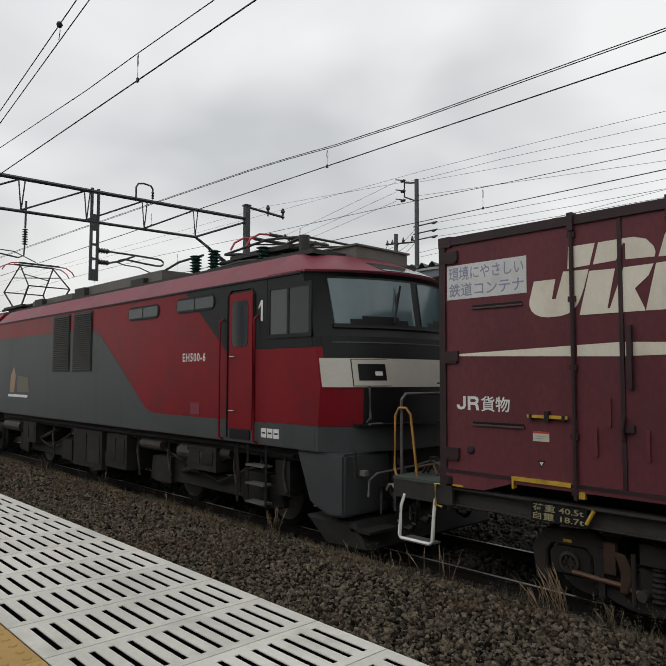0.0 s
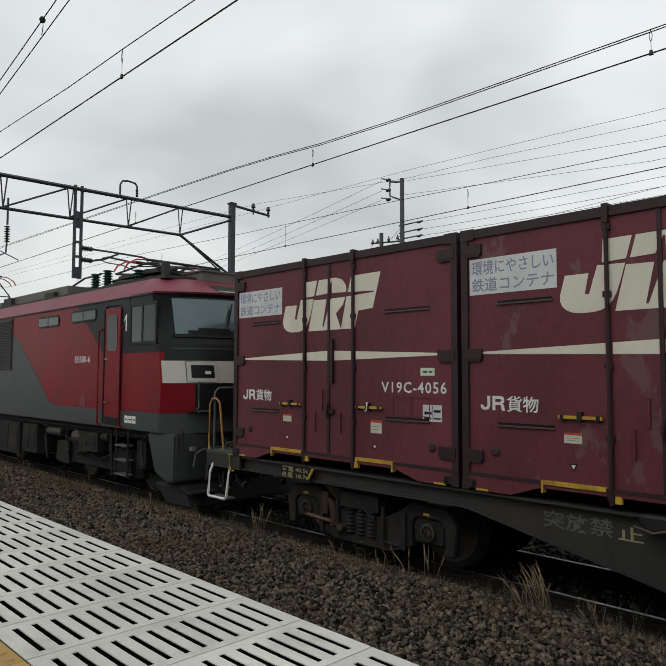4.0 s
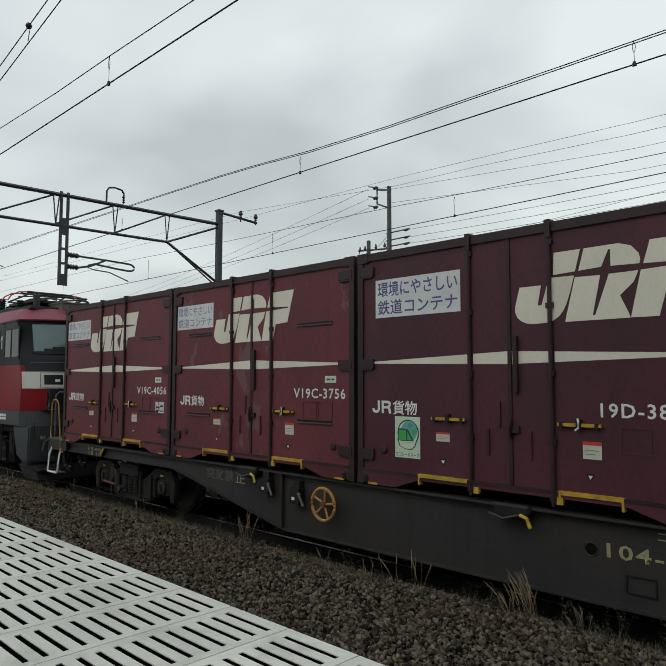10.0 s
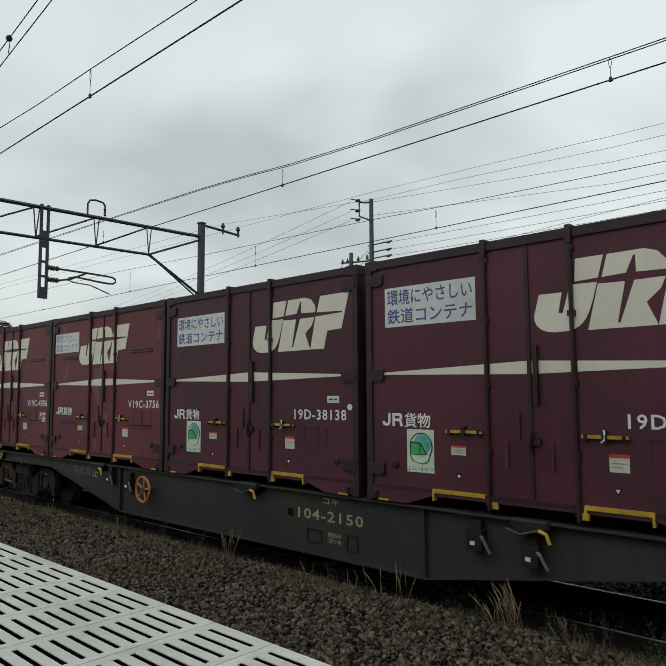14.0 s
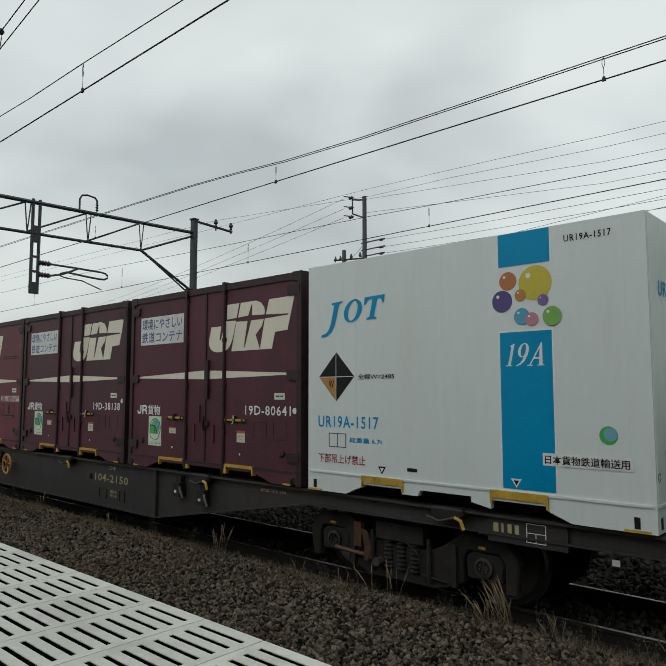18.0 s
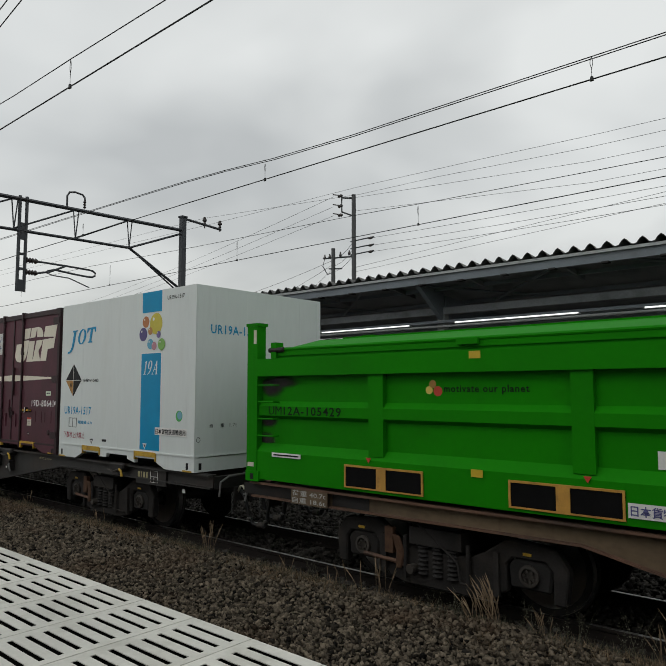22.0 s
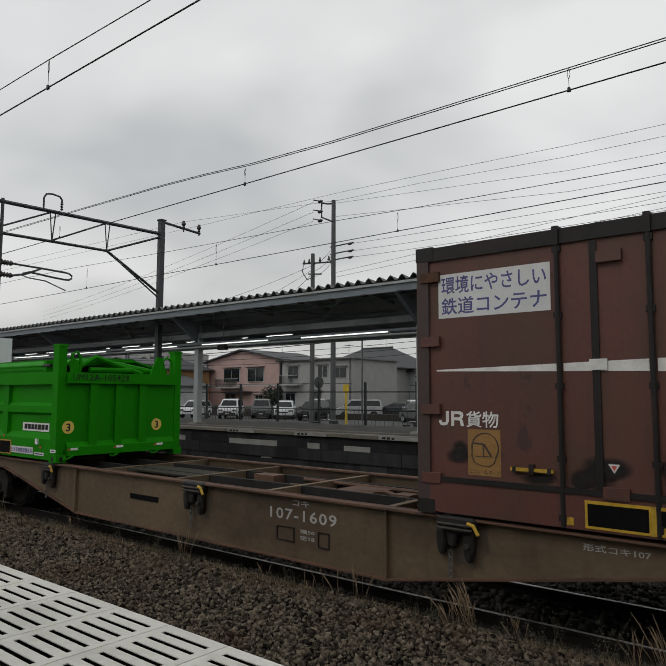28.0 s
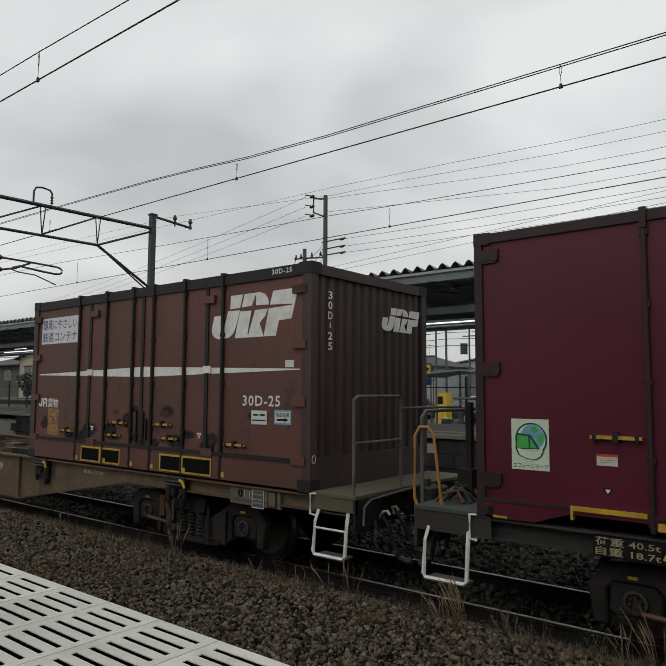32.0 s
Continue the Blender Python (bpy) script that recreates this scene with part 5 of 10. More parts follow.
    bars(pl, [(X(3.27), X(3.33)), (X(3.35), X(3.39))], zp + 0.03, zp + 0.05, d - 0.003, M["gantry"])
    triangle_mark(c, X(1.12), 0.305, d, 0.04, M["white"], M["black"])
    triangle_mark(c, X(2.6), 0.30, d, 0.04, M["white"], M["black"])
    for a0, a1 in ((0.08, 0.28), (3.42, 3.63)):
        bx("base_stripe", c, M["yellow"], X(a0), X(a1), -1.229, -1.224, 0.0, 0.022)
        xh = X(0.13 if a0 < 1 else 3.57)
        part("casting_hole", soft(box(bmesh.new(), xh - 0.022, xh + 0.022, -1.2335, -1.228, 0.015, 0.085), 0.02), M["black"], c)
    return c


TRAIN = []


def rides(ob):
    TRAIN.append(ob)
    return ob


c1 = rides(jr_container(-4.225, M["maroon_red"], "V19C-4056", "C", "faded"))
p = plate("arrow_sticker", c1, M["sticker"], rect(1.12 + 0.29, 1.12 + 0.53, 0.62, 0.79), -1.203, 0.003, label="white sticker with black arrow bars")
plate("arrow", p, M["black"], [(1.425, 0.705), (1.455, 0.735), (1.455, 0.717), (1.525, 0.717), (1.525, 0.693), (1.455, 0.693), (1.455, 0.675)], -1.206, 0.001)
plate("divider", p, M["black"], rect(1.535, 1.541, 0.63, 0.78), -1.206, 0.001)
bars(p, [(1.55, 1.635)], 0.715, 0.74, -1.206, M["black"])
bars(p, [(1.43, 1.52), (1.55, 1.635)], 0.645, 0.66, -1.206, M["black"])
c2 = rides(jr_container(-0.46, M["maroon_worn"], "V19C-3756", "C", "faded"))
c3 = rides(jr_container(3.315, M["maroon"], "19D-38138", "D", eco=(0.514, 0.84, 0.315, 0.74)))
c4 = rides(jr_container(7.155, M["maroon"], "19D-80641", "D", eco=(0.514, 0.84, 0.315, 0.74)))
for c, a in ((c3, 3.5), (c4, 3.51)):
    part("round_badge", disc_profile(bmesh.new(), (a + 0.08 - L19 / 2, -1.203, 0.955 if c is c3 else 0.87), "y", [(0.036, 0.0), (0.036, -0.003)], 16), M["white"], c, "small white round badge")
cn = rides(jr_container(36.59, M["magenta"], None, "M", eco=(0.325, 0.655, 0.43, 0.86)))


def white_container(u_left):
    L, H, W = 3.715, 2.53, 1.2425
    c = thing("white_freight_container", "clean white box container with blue panel and coloured bubbles", "container", "rail containers on the train", (u_left + L / 2, CY, 1.0))
    h, d, w = L / 2, -W, M["jot_white"]

    def X(a):
        return a - h
    part("body", soft(box(bmesh.new(), -h, h, -W, W, 0.20, H), 0.02, 2), w, c)
    for sy in (-1, 1):
        pts = [(X(0.0), 0.0), (X(0.56), 0.0), (X(0.8), 0.1), (X(0.8), 0.12), (X(1.31), 0.12), (X(1.31), 0.07), (X(1.5), 0.07), (X(1.53), 0.13), (X(2.1), 0.13), (X(2.1), 0.08), (X(2.3), 0.04), (X(2.3), 0.12), (X(2.84), 0.12), (X(2.84), 0.08), (X(3.05), 0.0),
               (X(L), 0.0), (X(L), 0.20), (X(0.0), 0.20)]
        part("bottom_rail", prism(bmesh.new(), pts, "y", sy * W, sy * (W - 0.06)), w, c)
    bx("end_rail", c, w, h - 0.06, h, -W + 0.06, W - 0.06, 0.0, 0.19)
    bx("end_rail", c, w, -h, -h + 0.06, -W + 0.06, W - 0.06, 0.0, 0.19)
    bx("side_ledge", c, w, -h + 0.03, h - 0.03, -W - 0.012, -W + 0.004, 0.20, 0.222, 0.003)
    bx("end_ledge", c, w, h - 0.004, h + 0.012, -W + 0.03, W - 0.03, 0.20, 0.222, 0.003)
    for a in (0.69, 1.77, 3.50):
        bx("panel_joint", c, w, X(a), X(a + 0.035), d - 0.0012, d + 0.01, 0.23, H - 0.04)
    for y in (-0.9, -0.35, 0.2, 0.75):
        bx("panel_joint", c, w, h - 0.01, h + 0.0012, y, y + 0.035, 0.23, H - 0.04)
    for a0, a1 in ((0.79, 1.33), (2.3, 2.85)):
        fork_pocket(c, X(a0), X(a1), 0.09, 0.215, d - 0.004, deep=0.07)
    for a0, a1, z0, z1 in ((2.43, 2.92, 2.225, 2.525), (2.43, 2.92, 0.24, 1.625)):
        b = plate("white_border", c, M["white"], rect(X(a0 - 0.015), X(a1 + 0.015), z0 - 0.0, min(z1 + 0.015, 2.52)), d, 0.002)
        plate("blue_panel", b, M["teal"], rect(X(a0), X(a1), z0, z1), d - 0.002, 0.002, label="strong blue panel")
    def numeral(pts, x0, lift):
        plate("numeral_stroke", c, M["white"], [(X(2.485 + (x0 + a) * 0.235 + q * 0.045), 1.32 + q * 0.2) for a, q in pts], d - 0.004 - lift, 0.001)

    def ring(rx, rz, turn):
        return [(0.22 + rx * math.cos(k * turn * math.tau / 20), 0.69 + rz * math.sin(k * turn * math.tau / 20)) for k in range(21)]
    numeral([(0.0, 0.0), (0.26, 0.0), (0.26, 0.035), (0.19, 0.05), (0.19, 1.0), (0.16, 1.0), (0.01, 0.9), (0.01, 0.865), (0.08, 0.885), (0.08, 0.05), (0.0, 0.035)], 0.0, 0)
    numeral(ring(0.215, 0.315, 1) + ring(0.10, 0.275, -1), 0.38, 0)
    numeral([(0.32, 0.66), (0.435, 0.69), (0.42, 0.46), (0.34, 0.22), (0.21, 0.06), (0.05, -0.01), (0.045, 0.025), (0.17, 0.12), (0.26, 0.28), (0.31, 0.5)], 0.38, 0.0004)
    numeral([(0.05, 0.03), (0.095, 0.03), (0.36, 0.86), (0.34, 1.0)], 0.9, 0)
    numeral([(0.43, 0.03), (0.57, 0.03), (0.385, 1.0), (0.34, 1.0), (0.31, 0.9)], 0.9, 0.0004)
    numeral([(0.15, 0.30), (0.46, 0.30), (0.45, 0.36), (0.17, 0.36)], 0.9, 0.0008)
    numeral([(-0.03, 0.0), (0.19, 0.0), (0.19, 0.035), (-0.03, 0.035)], 0.9, 0.0008)
    numeral([(0.36, 0.0), (0.64, 0.0), (0.64, 0.035), (0.36, 0.035)], 0.9, 0.0008)
    bubble = [(2.52, 2.09, 0.085, (0.42, 0.15, 0.04)), (2.78, 2.05, 0.155, (0.55, 0.46, 0.04)), (2.46, 1.91, 0.10, (0.075, 0.055, 0.19)), (2.64, 1.95, 0.055, (0.42, 0.19, 0.05)),
              (2.85, 1.89, 0.05, (0.15, 0.11, 0.28)), (2.65, 1.76, 0.075, (0.09, 0.33, 0.47)), (2.745, 1.73, 0.06, (0.48, 0.22, 0.26)), (2.93, 1.745, 0.085, (0.20, 0.42, 0.08))]
    for i, (a, z, r, col) in enumerate(bubble):
        b = plate("bubble", c, paint("bubble_ink", col, 0.4), circle(X(a), z, r, 24), d - 0.001 * i, 0.002)
        plate("bubble_shine", b, M["white"], circle(X(a) - 0.4 * r, z + 0.45 * r, 0.16 * r, 10), d - 0.002 - 0.001 * i, 0.0015)
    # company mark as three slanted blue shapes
    for pts in ([(0.205, 1.705), (0.29, 1.715), (0.36, 1.76), (0.405, 1.83), (0.435, 1.92), (0.475, 2.065), (0.52, 2.075), (0.525, 2.095), (0.37, 2.085), (0.365, 2.065), (0.405, 2.055), (0.37, 1.92), (0.345, 1.83), (0.31, 1.775), (0.27, 1.745), (0.215, 1.735)],
                [(0.845, 2.105), (1.115, 2.115), (1.10, 2.03), (1.085, 2.03), (1.07, 2.08), (1.015, 2.082), (0.968, 1.89), (1.005, 1.88), (1.0, 1.863), (0.865, 1.863), (0.87, 1.88), (0.908, 1.89), (0.952, 2.08), (0.895, 2.075), (0.855, 2.025), (0.835, 2.025)]):
        plate("mark_stroke", c, M["teal"], [(X(a), z) for a, z in pts], d - 0.004, 0.003)

    def oval(rx, rz, turn):
        return [(X(0.675 + rx * math.cos(k * turn * math.tau / 24) + 0.25 * rz * math.sin(k * turn * math.tau / 24)), 1.975 + rz * math.sin(k * turn * math.tau / 24)) for k in range(25)]
    plate("mark_stroke", c, M["teal"], oval(0.125, 0.125, 1)[:-1] + oval(0.125, 0.125, 1)[:1] + oval(0.066, 0.107, -1), d - 0.004, 0.003)
    dm = plate("warning_diamond", c, M["black"], [(X(0.17), 1.26), (X(0.43), 0.99), (X(0.69), 1.26), (X(0.43), 1.53)], d, 0.003, label="black diamond mark with one orange quarter")
    plate("orange_quarter", dm, M["orange"], [(X(0.18), 1.255), (X(0.425), 1.005), (X(0.425), 1.255)], d - 0.003, 0.002)
    plate("cross_line", dm, M["grime_white"], rect(X(0.425), X(0.432), 1.0, 1.52), d - 0.005, 0.001)
    plate("cross_line", dm, M["grime_white"], rect(X(0.18), X(0.68), 1.255, 1.262), d - 0.005, 0.001)
    lettering(dm, "W", X(0.32), X(0.40), 1.14, 1.22, d - 0.006, M["black"])
    lettering(c, "全幅W=2485", X(0.74), X(1.23), 1.225, 1.285, d - 0.003, M["black"])
    lettering(c, "UR19A-1517", X(0.16), X(1.02), 0.70, 0.83, d - 0.003, M["teal"])
    bm = bmesh.new()
    for x0, x1, z0, z1 in ((0.32, 0.57, 0.49, 0.497), (0.32, 0.57, 0.635, 0.642), (0.32, 0.326, 0.497, 0.635), (0.442, 0.448, 0.497, 0.635), (0.564, 0.57, 0.497, 0.635)):
        box(bm, X(x0), X(x1), d - 0.004, d + 0.001, z0, z1)
    part("card_holder", bm, M["gantry"], c)
    lettering(c, "総重量 6.7t", X(0.62), X(1.07), 0.55, 0.605, d - 0.003, M["teal"])
    lettering(c, "下部吊上げ禁止", X(0.16), X(0.84), 0.315, 0.415, d - 0.003, M["red_ink"])
    triangle_mark(c, X(1.06), 0.285, d, 0.05, M["white"], M["black"])
    triangle_mark(c, X(2.56), 0.29, d - 0.005, 0.05, M["black"], M["white"])
    plate("small_plate", c, M["black"], rect(X(1.38), X(1.5), 0.30, 0.335), d, 0.003)
    b = plate("white_strip", c, M["white"], rect(X(2.81), X(3.55), 0.465, 0.57), d - 0.005, 0.002)
    lettering(b, "日本貨物鉄道輸送用", X(2.83), X(3.53), 0.478, 0.555, d - 0.009, M["black"])
    plate("mark_ring", c, M["eco_green"], circle(X(3.37), 0.74, 0.075, 20), d, 0.002)
    plate("mark_disc", c, M["eco_blue"], circle(X(3.385), 0.75, 0.055, 20), d - 0.002, 0.002)
    lettering(c, "UR19A-1517", X(3.05), X(3.45), 2.37, 2.43, d - 0.003, M["black"])
    lettering(c, "UR19A-1517", -W + 0.25, -W + 1.16, 1.87, 2.0, h + 0.005, M["teal"], face="+x")
    for s, y0, y1 in (("自", 0.25, 0.30), ("重", 0.44, 0.50), ("1.7t", 0.60, 0.73)):
        lettering(c, s, -W + y0, -W + y1, 0.585, 0.635, h + 0.005, M["gantry"], face="+x", heavy=0.004)
    bx("corner_trim", c, w, h - 0.004, h + 0.006, -W + 0.025, -W + 0.10, 0.24, H - 0.05, 0.003)
    bx("corner_trim", c, w, h - 0.004, h + 0.006, W - 0.10, W - 0.025, 0.24, H - 0.05, 0.003)
    part("round_mark", tube(bmesh.new(), [(h + 0.007, -W + 0.06 + 0.03 * math.cos(k * math.tau / 14), 0.43 + 0.035 * math.sin(k * math.tau / 14)) for k in range(14)], 0.003, 5, True), M["gantry"], c)
    for a in (0.11, L - 0.15):
        part("casting_hole", soft(box(bmesh.new(), X(a) - 0.022, X(a) + 0.022, d - 0.004, d + 0.01, 0.03, 0.12), 0.015), M["black"], c)
        bx("base_stripe", c, M["yellow"], X(a) - 0.1, X(a) + 0.1, d - 0.003, d + 0.03, -0.001, 0.02)
    for y in (-W + 0.1, W - 0.1):
        part("casting_hole", soft(box(bmesh.new(), h - 0.01, h + 0.004, y - 0.022, y + 0.022, 0.03, 0.12), 0.015), M["black"], c)
    return c


rides(white_container(11.01))


PALE_YELLOW = paint("pale_yellow_disc", (0.70, 0.52, 0.10), 0.5)


def smudge_film(name, colour, strength):
    """A thin film of dirt that breaks up and thins out towards its edge."""
    m = paint(name, colour, 0.75)
    nt = m.node_tree
    bsdf = next(n for n in nt.nodes if n.type == "BSDF_PRINCIPLED")
    co, off, ln, fall, noise, mul = (nt.nodes.new(k) for k in ("ShaderNodeTexCoord", "ShaderNodeVectorMath", "ShaderNodeVectorMath", "ShaderNodeMapRange", "ShaderNodeTexNoise", "ShaderNodeMath"))
    off.operation, off.inputs[1].default_value = "MULTIPLY_ADD", (1, 0, 1)
    off.inputs[2].default_value = (-0.5, 0, -0.5)
    ln.operation, mul.operation = "LENGTH", "MULTIPLY"
    fall.interpolation_type = "SMOOTHSTEP"
    fall.inputs["From Min"].default_value, fall.inputs["From Max"].default_value = 0.1, 0.48
    fall.inputs["To Min"].default_value, fall.inputs["To Max"].default_value = strength, 0.0
    noise.inputs["Scale"].default_value, noise.inputs["Detail"].default_value = 9.0, 4.0
    for a, b in ((co.outputs["Generated"], off.inputs[0]), (off.outputs[0], ln.inputs[0]), (ln.outputs["Value"], fall.inputs["Value"]),
                 (co.outputs["Object"], noise.inputs["Vector"]), (fall.outputs[0], mul.inputs[0]), (noise.outputs["Fac"], mul.inputs[1]), (mul.outputs[0], bsdf.inputs["Alpha"])):
        nt.links.new(a, b)
    return m


SMUDGE = smudge_film("soot_film", (0.02, 0.015, 0.014), 1.5)


def green_container(u_left):
    """An open-top bulk container with a hinged roof, corner pillars and deep side ribs."""
    L, W = 6.07, 1.225
    c = thing("green_bulk_container", "bright green steel bulk container with tall corner pillars", "container", "rail containers on the train", (u_left + L / 2, CY, 1.0))
    h, g = L / 2, M["green"]

    def X(a):
        return a - h
    d = -W + 0.09
    bx("body", c, g, X(0.16), X(L - 0.16), d, -d, 0.30, 1.44, 0.01)
    for sy in (-1, 1):
        part("top_rail", soft(box(bmesh.new(), X(0.18), X(L - 0.26), sy * (W - 0.0), sy * (W - 0.14), 1.26, 1.47), 0.02), g, c)
        pts = [(sy * (W - 0.01), 0.03), (sy * (W - 0.01), 0.36), (sy * (W - 0.10), 0.47), (sy * (W - 0.2), 0.47), (sy * (W - 0.2), 0.03)]
        part("bottom_rail", prism(bmesh.new(), pts, "x", X(0.18), X(L - 0.26)), g, c)
        part("side_rib", prism(bmesh.new(), [(sy * (W - 0.09), 0.75), (sy * (W - 0.03), 0.79), (sy * (W - 0.03), 0.90), (sy * (W - 0.09), 0.96)], "x", X(0.18), X(L - 0.26)), g, c)
        for a in (1.88, 4.04):
            part("side_post", soft(box(bmesh.new(), X(a), X(a + 0.19), sy * (W - 0.028), sy * (W - 0.1), 0.40, 1.28), 0.008), g, c)
        for sx, x0, x1 in ((-1, 0.0, 0.18), (1, L - 0.26, L - 0.085)):
            part("corner_pillar", soft(box(bmesh.new(), X(x0), X(x1), sy * W, sy * (W - 0.14), 0.0, 1.88), 0.012), g, c)
            part("pillar_cap", soft(box(bmesh.new(), X(x0) - 0.015, X(x1) + 0.015, sy * (W + 0.01), sy * (W - 0.16), 1.875, 1.915), 0.01), g, c)
            part("corner_casting", soft(box(bmesh.new(), X(x0) - 0.004, X(x1) + 0.045, sy * (W + 0.012), sy * (W - 0.17), -0.0, 0.12), 0.015), g, c)
    for a in (0.11, L - 0.15):
        part("casting_hole", soft(box(bmesh.new(), X(a) - 0.028, X(a) + 0.028, -W - 0.014, -W - 0.005, 0.02, 0.09), 0.015), M["black"], c)
    part("casting_hole", soft(box(bmesh.new(), h - 0.042, h - 0.034, -W + 0.05, -W + 0.1, 0.02, 0.09), 0.015), M["black"], c)
    plate("pillar_label", c, M["aged_card"], rect(X(0.115), X(0.165), 1.66, 1.83), -W, 0.002, label="faded paper label on the pillar")
    plate("pillar_label", c, M["aged_card"], rect(X(0.02), X(0.13), 0.17, 0.22), -W, 0.002, label="faded paper label on the pillar")
    # hinged roof: two sloping leaves with a folded edge
    for sy in (-1, 1):
        bm = prism(bmesh.new(), [(sy * (W - 0.03), 1.56), (sy * 0.45, 1.73), (sy * 0.45, 1.70), (sy * (W - 0.03), 1.50)], "x", X(0.5), X(L - 0.5))
        leaf = part("roof_leaf", bm, g, c)
        part("leaf_edge", cyl(bmesh.new(), (X(0.5), sy * (W - 0.04), 1.575), (X(L - 0.5), sy * (W - 0.04), 1.575), 0.022, 8), g, leaf)
        part("leaf_upstand", prism(bmesh.new(), [(sy * (W - 0.05), 1.46), (sy * (W - 0.05), 1.55), (sy * (W - 0.09), 1.55), (sy * (W - 0.09), 1.46)], "x", X(0.5), X(L - 0.5)), g, leaf)
    bx("roof_middle", c, g, X(0.9), X(L - 0.5), -0.46, 0.46, 1.68, 1.745, 0.01)
    # end frame and the arms that lift the roof
    bx("end_panel", c, g, h - 0.16, h - 0.095, -W + 0.14, W - 0.14, 0.2, 1.3)
    for y in (-0.67, -0.19, 0.29):
        part("end_rib", soft(box(bmesh.new(), h - 0.1, h - 0.03, y, y + 0.14, 0.2, 1.3), 0.015), g, c)
    part("end_beam", soft(box(bmesh.new(), h - 0.18, h + 0.0, -W + 0.145, W - 0.145, 1.28, 1.46), 0.012), g, c)
    part("end_sill", prism(bmesh.new(), [(h - 0.16, 0.1), (h - 0.02, 0.1), (h - 0.02, 0.24), (h - 0.10, 0.33), (h - 0.16, 0.33)], "y", -W + 0.175, W - 0.175), g, c)
    part("roof_arm", tube(bmesh.new(), [(h - 0.1, -0.95, 1.5), (h - 0.12, -0.55, 1.73), (h - 0.1, 0.35, 1.47)], 0.045, 6), g, c)
    part("roof_arm", tube(bmesh.new(), [(h - 0.22, -0.95, 1.6), (h - 0.22, -0.4, 1.66), (h - 0.22, 0.7, 1.5)], 0.06, 8), g, c)
    part("gusset", prism(bmesh.new(), [(-1.0, 1.46), (-0.86, 1.46), (-0.9, 1.66), (-0.98, 1.68)], "x", h - 0.1, h - 0.06), g, c)
    part("gusset", prism(bmesh.new(), [(0.52, 1.46), (0.88, 1.46), (0.78, 1.78), (0.66, 1.78)], "x", h - 0.1, h - 0.06), g, c)
    part("lock_cylinder", tube(bmesh.new(), [(h - 0.08, -0.68, 1.51), (h - 0.08, 0.1, 1.52)], 0.045, 10), g, c)
    for a in (0.42, 5.5):
        bx("hinge_block", c, g, X(a), X(a + 0.09), -W - 0.0, -W + 0.12, 1.46, 1.66, 0.012)
        part("hinge_pin", cyl(bmesh.new(), (X(a - 0.04), -W + 0.02, 1.57), (X(a + 0.2), -W + 0.02, 1.57), 0.03, 8), M["frame_dark"], c)
    part("end_hoop", tube(bmesh.new(), [(h - 0.07, 0.72, 1.46), (h - 0.07, 0.78, 1.72), (h - 0.07, 0.88, 1.78), (h - 0.07, 0.98, 1.72), (h - 0.07, 1.0, 1.46)], 0.025, 8), g, c)
    part("end_hoop", tube(bmesh.new(), [(h - 0.07, -1.02, 1.4), (h - 0.07, -1.0, 1.76), (h - 0.07, -0.92, 1.8), (h - 0.07, -0.86, 1.72), (h - 0.07, -0.86, 1.46)], 0.025, 8), g, c)
    bx("roof_latch", c, g, X(2.98), X(3.2), -W - 0.02, -W + 0.05, 1.52, 1.58, 0.008)
    for z in (0.55, 0.75, 0.95, 1.15):
        part("ladder_rung", tube(bmesh.new(), [(X(0.24), -W + 0.02, z), (X(0.24), -W - 0.03, z), (X(0.5), -W - 0.03, z), (X(0.5), -W + 0.06, z)], 0.011, 6), g, c)
    for a0, a1, a2 in ((1.57, 2.06, 2.57), (3.47, 3.96, 4.46)):
        bm = bmesh.new()
        for x0, x1, z0, z1 in ((a0, a2, 0.28, 0.30), (a0, a2, 0.06, 0.075), (a0, a0 + 0.02, 0.075, 0.28), (a2 - 0.02, a2, 0.075, 0.28), (a1 - 0.06, a1 + 0.06, 0.075, 0.28)):
            box(bm, X(x0), X(x1), -W - 0.006, -W + 0.05, z0, z1)
        fp = part("fork_pocket", bm, M["pocket_orange"], c, "orange-yellow fork pocket frame")
        # flat black plate stands in for the shaded inside of the pocket
        plate("pocket_hollow", fp, M["slot"], rect(X(a0), X(a2), 0.065, 0.29), -W + 0.008, 0.004)
    q = -W + 0.012
    b = plate("name_board", c, M["white"], rect(X(4.69), X(5.6), 0.475, 0.615), -W + 0.088, 0.004, label="white name board with plain black bars")
    bars(b, [(X(4.76), X(4.86)), (X(4.88), X(4.98)), (X(5.0), X(5.09)), (X(5.11), X(5.2)), (X(5.22), X(5.33)), (X(5.35), X(5.45)), (X(5.48), X(5.56))], 0.505, 0.59, -W + 0.084, M["black"])
    b = plate("transport_sign", c, M["white"], rect(X(4.48), X(5.25), 0.095, 0.21), -W - 0.0, 0.004)
    lettering(b, "日本貨物鉄道輸送用", X(4.5), X(5.23), 0.11, 0.195, -W - 0.008, M["ink"])
    for a0, a1, z0, z1 in ((0.45, 0.92, 0.31, 0.36), (5.3, 5.62, 0.09, 0.14), (5.86, 6.02, 0.16, 0.21)):
        p = plate("small_board", c, M["white"], rect(X(a0), X(a1), z0, z1), -W - 0.013 if a0 > 5.8 else -W + 0.0, 0.004)
        bars(p, [(X(a0 + 0.03), X(a1 - 0.03))], z0 + 0.017, z1 - 0.017, (-W - 0.017) if a0 > 5.8 else -W - 0.004, M["black"])
    bx("card_box", c, M["sticker"], X(5.35), X(5.42), -W - 0.02, -W + 0.01, 0.27, 0.36, 0.006)
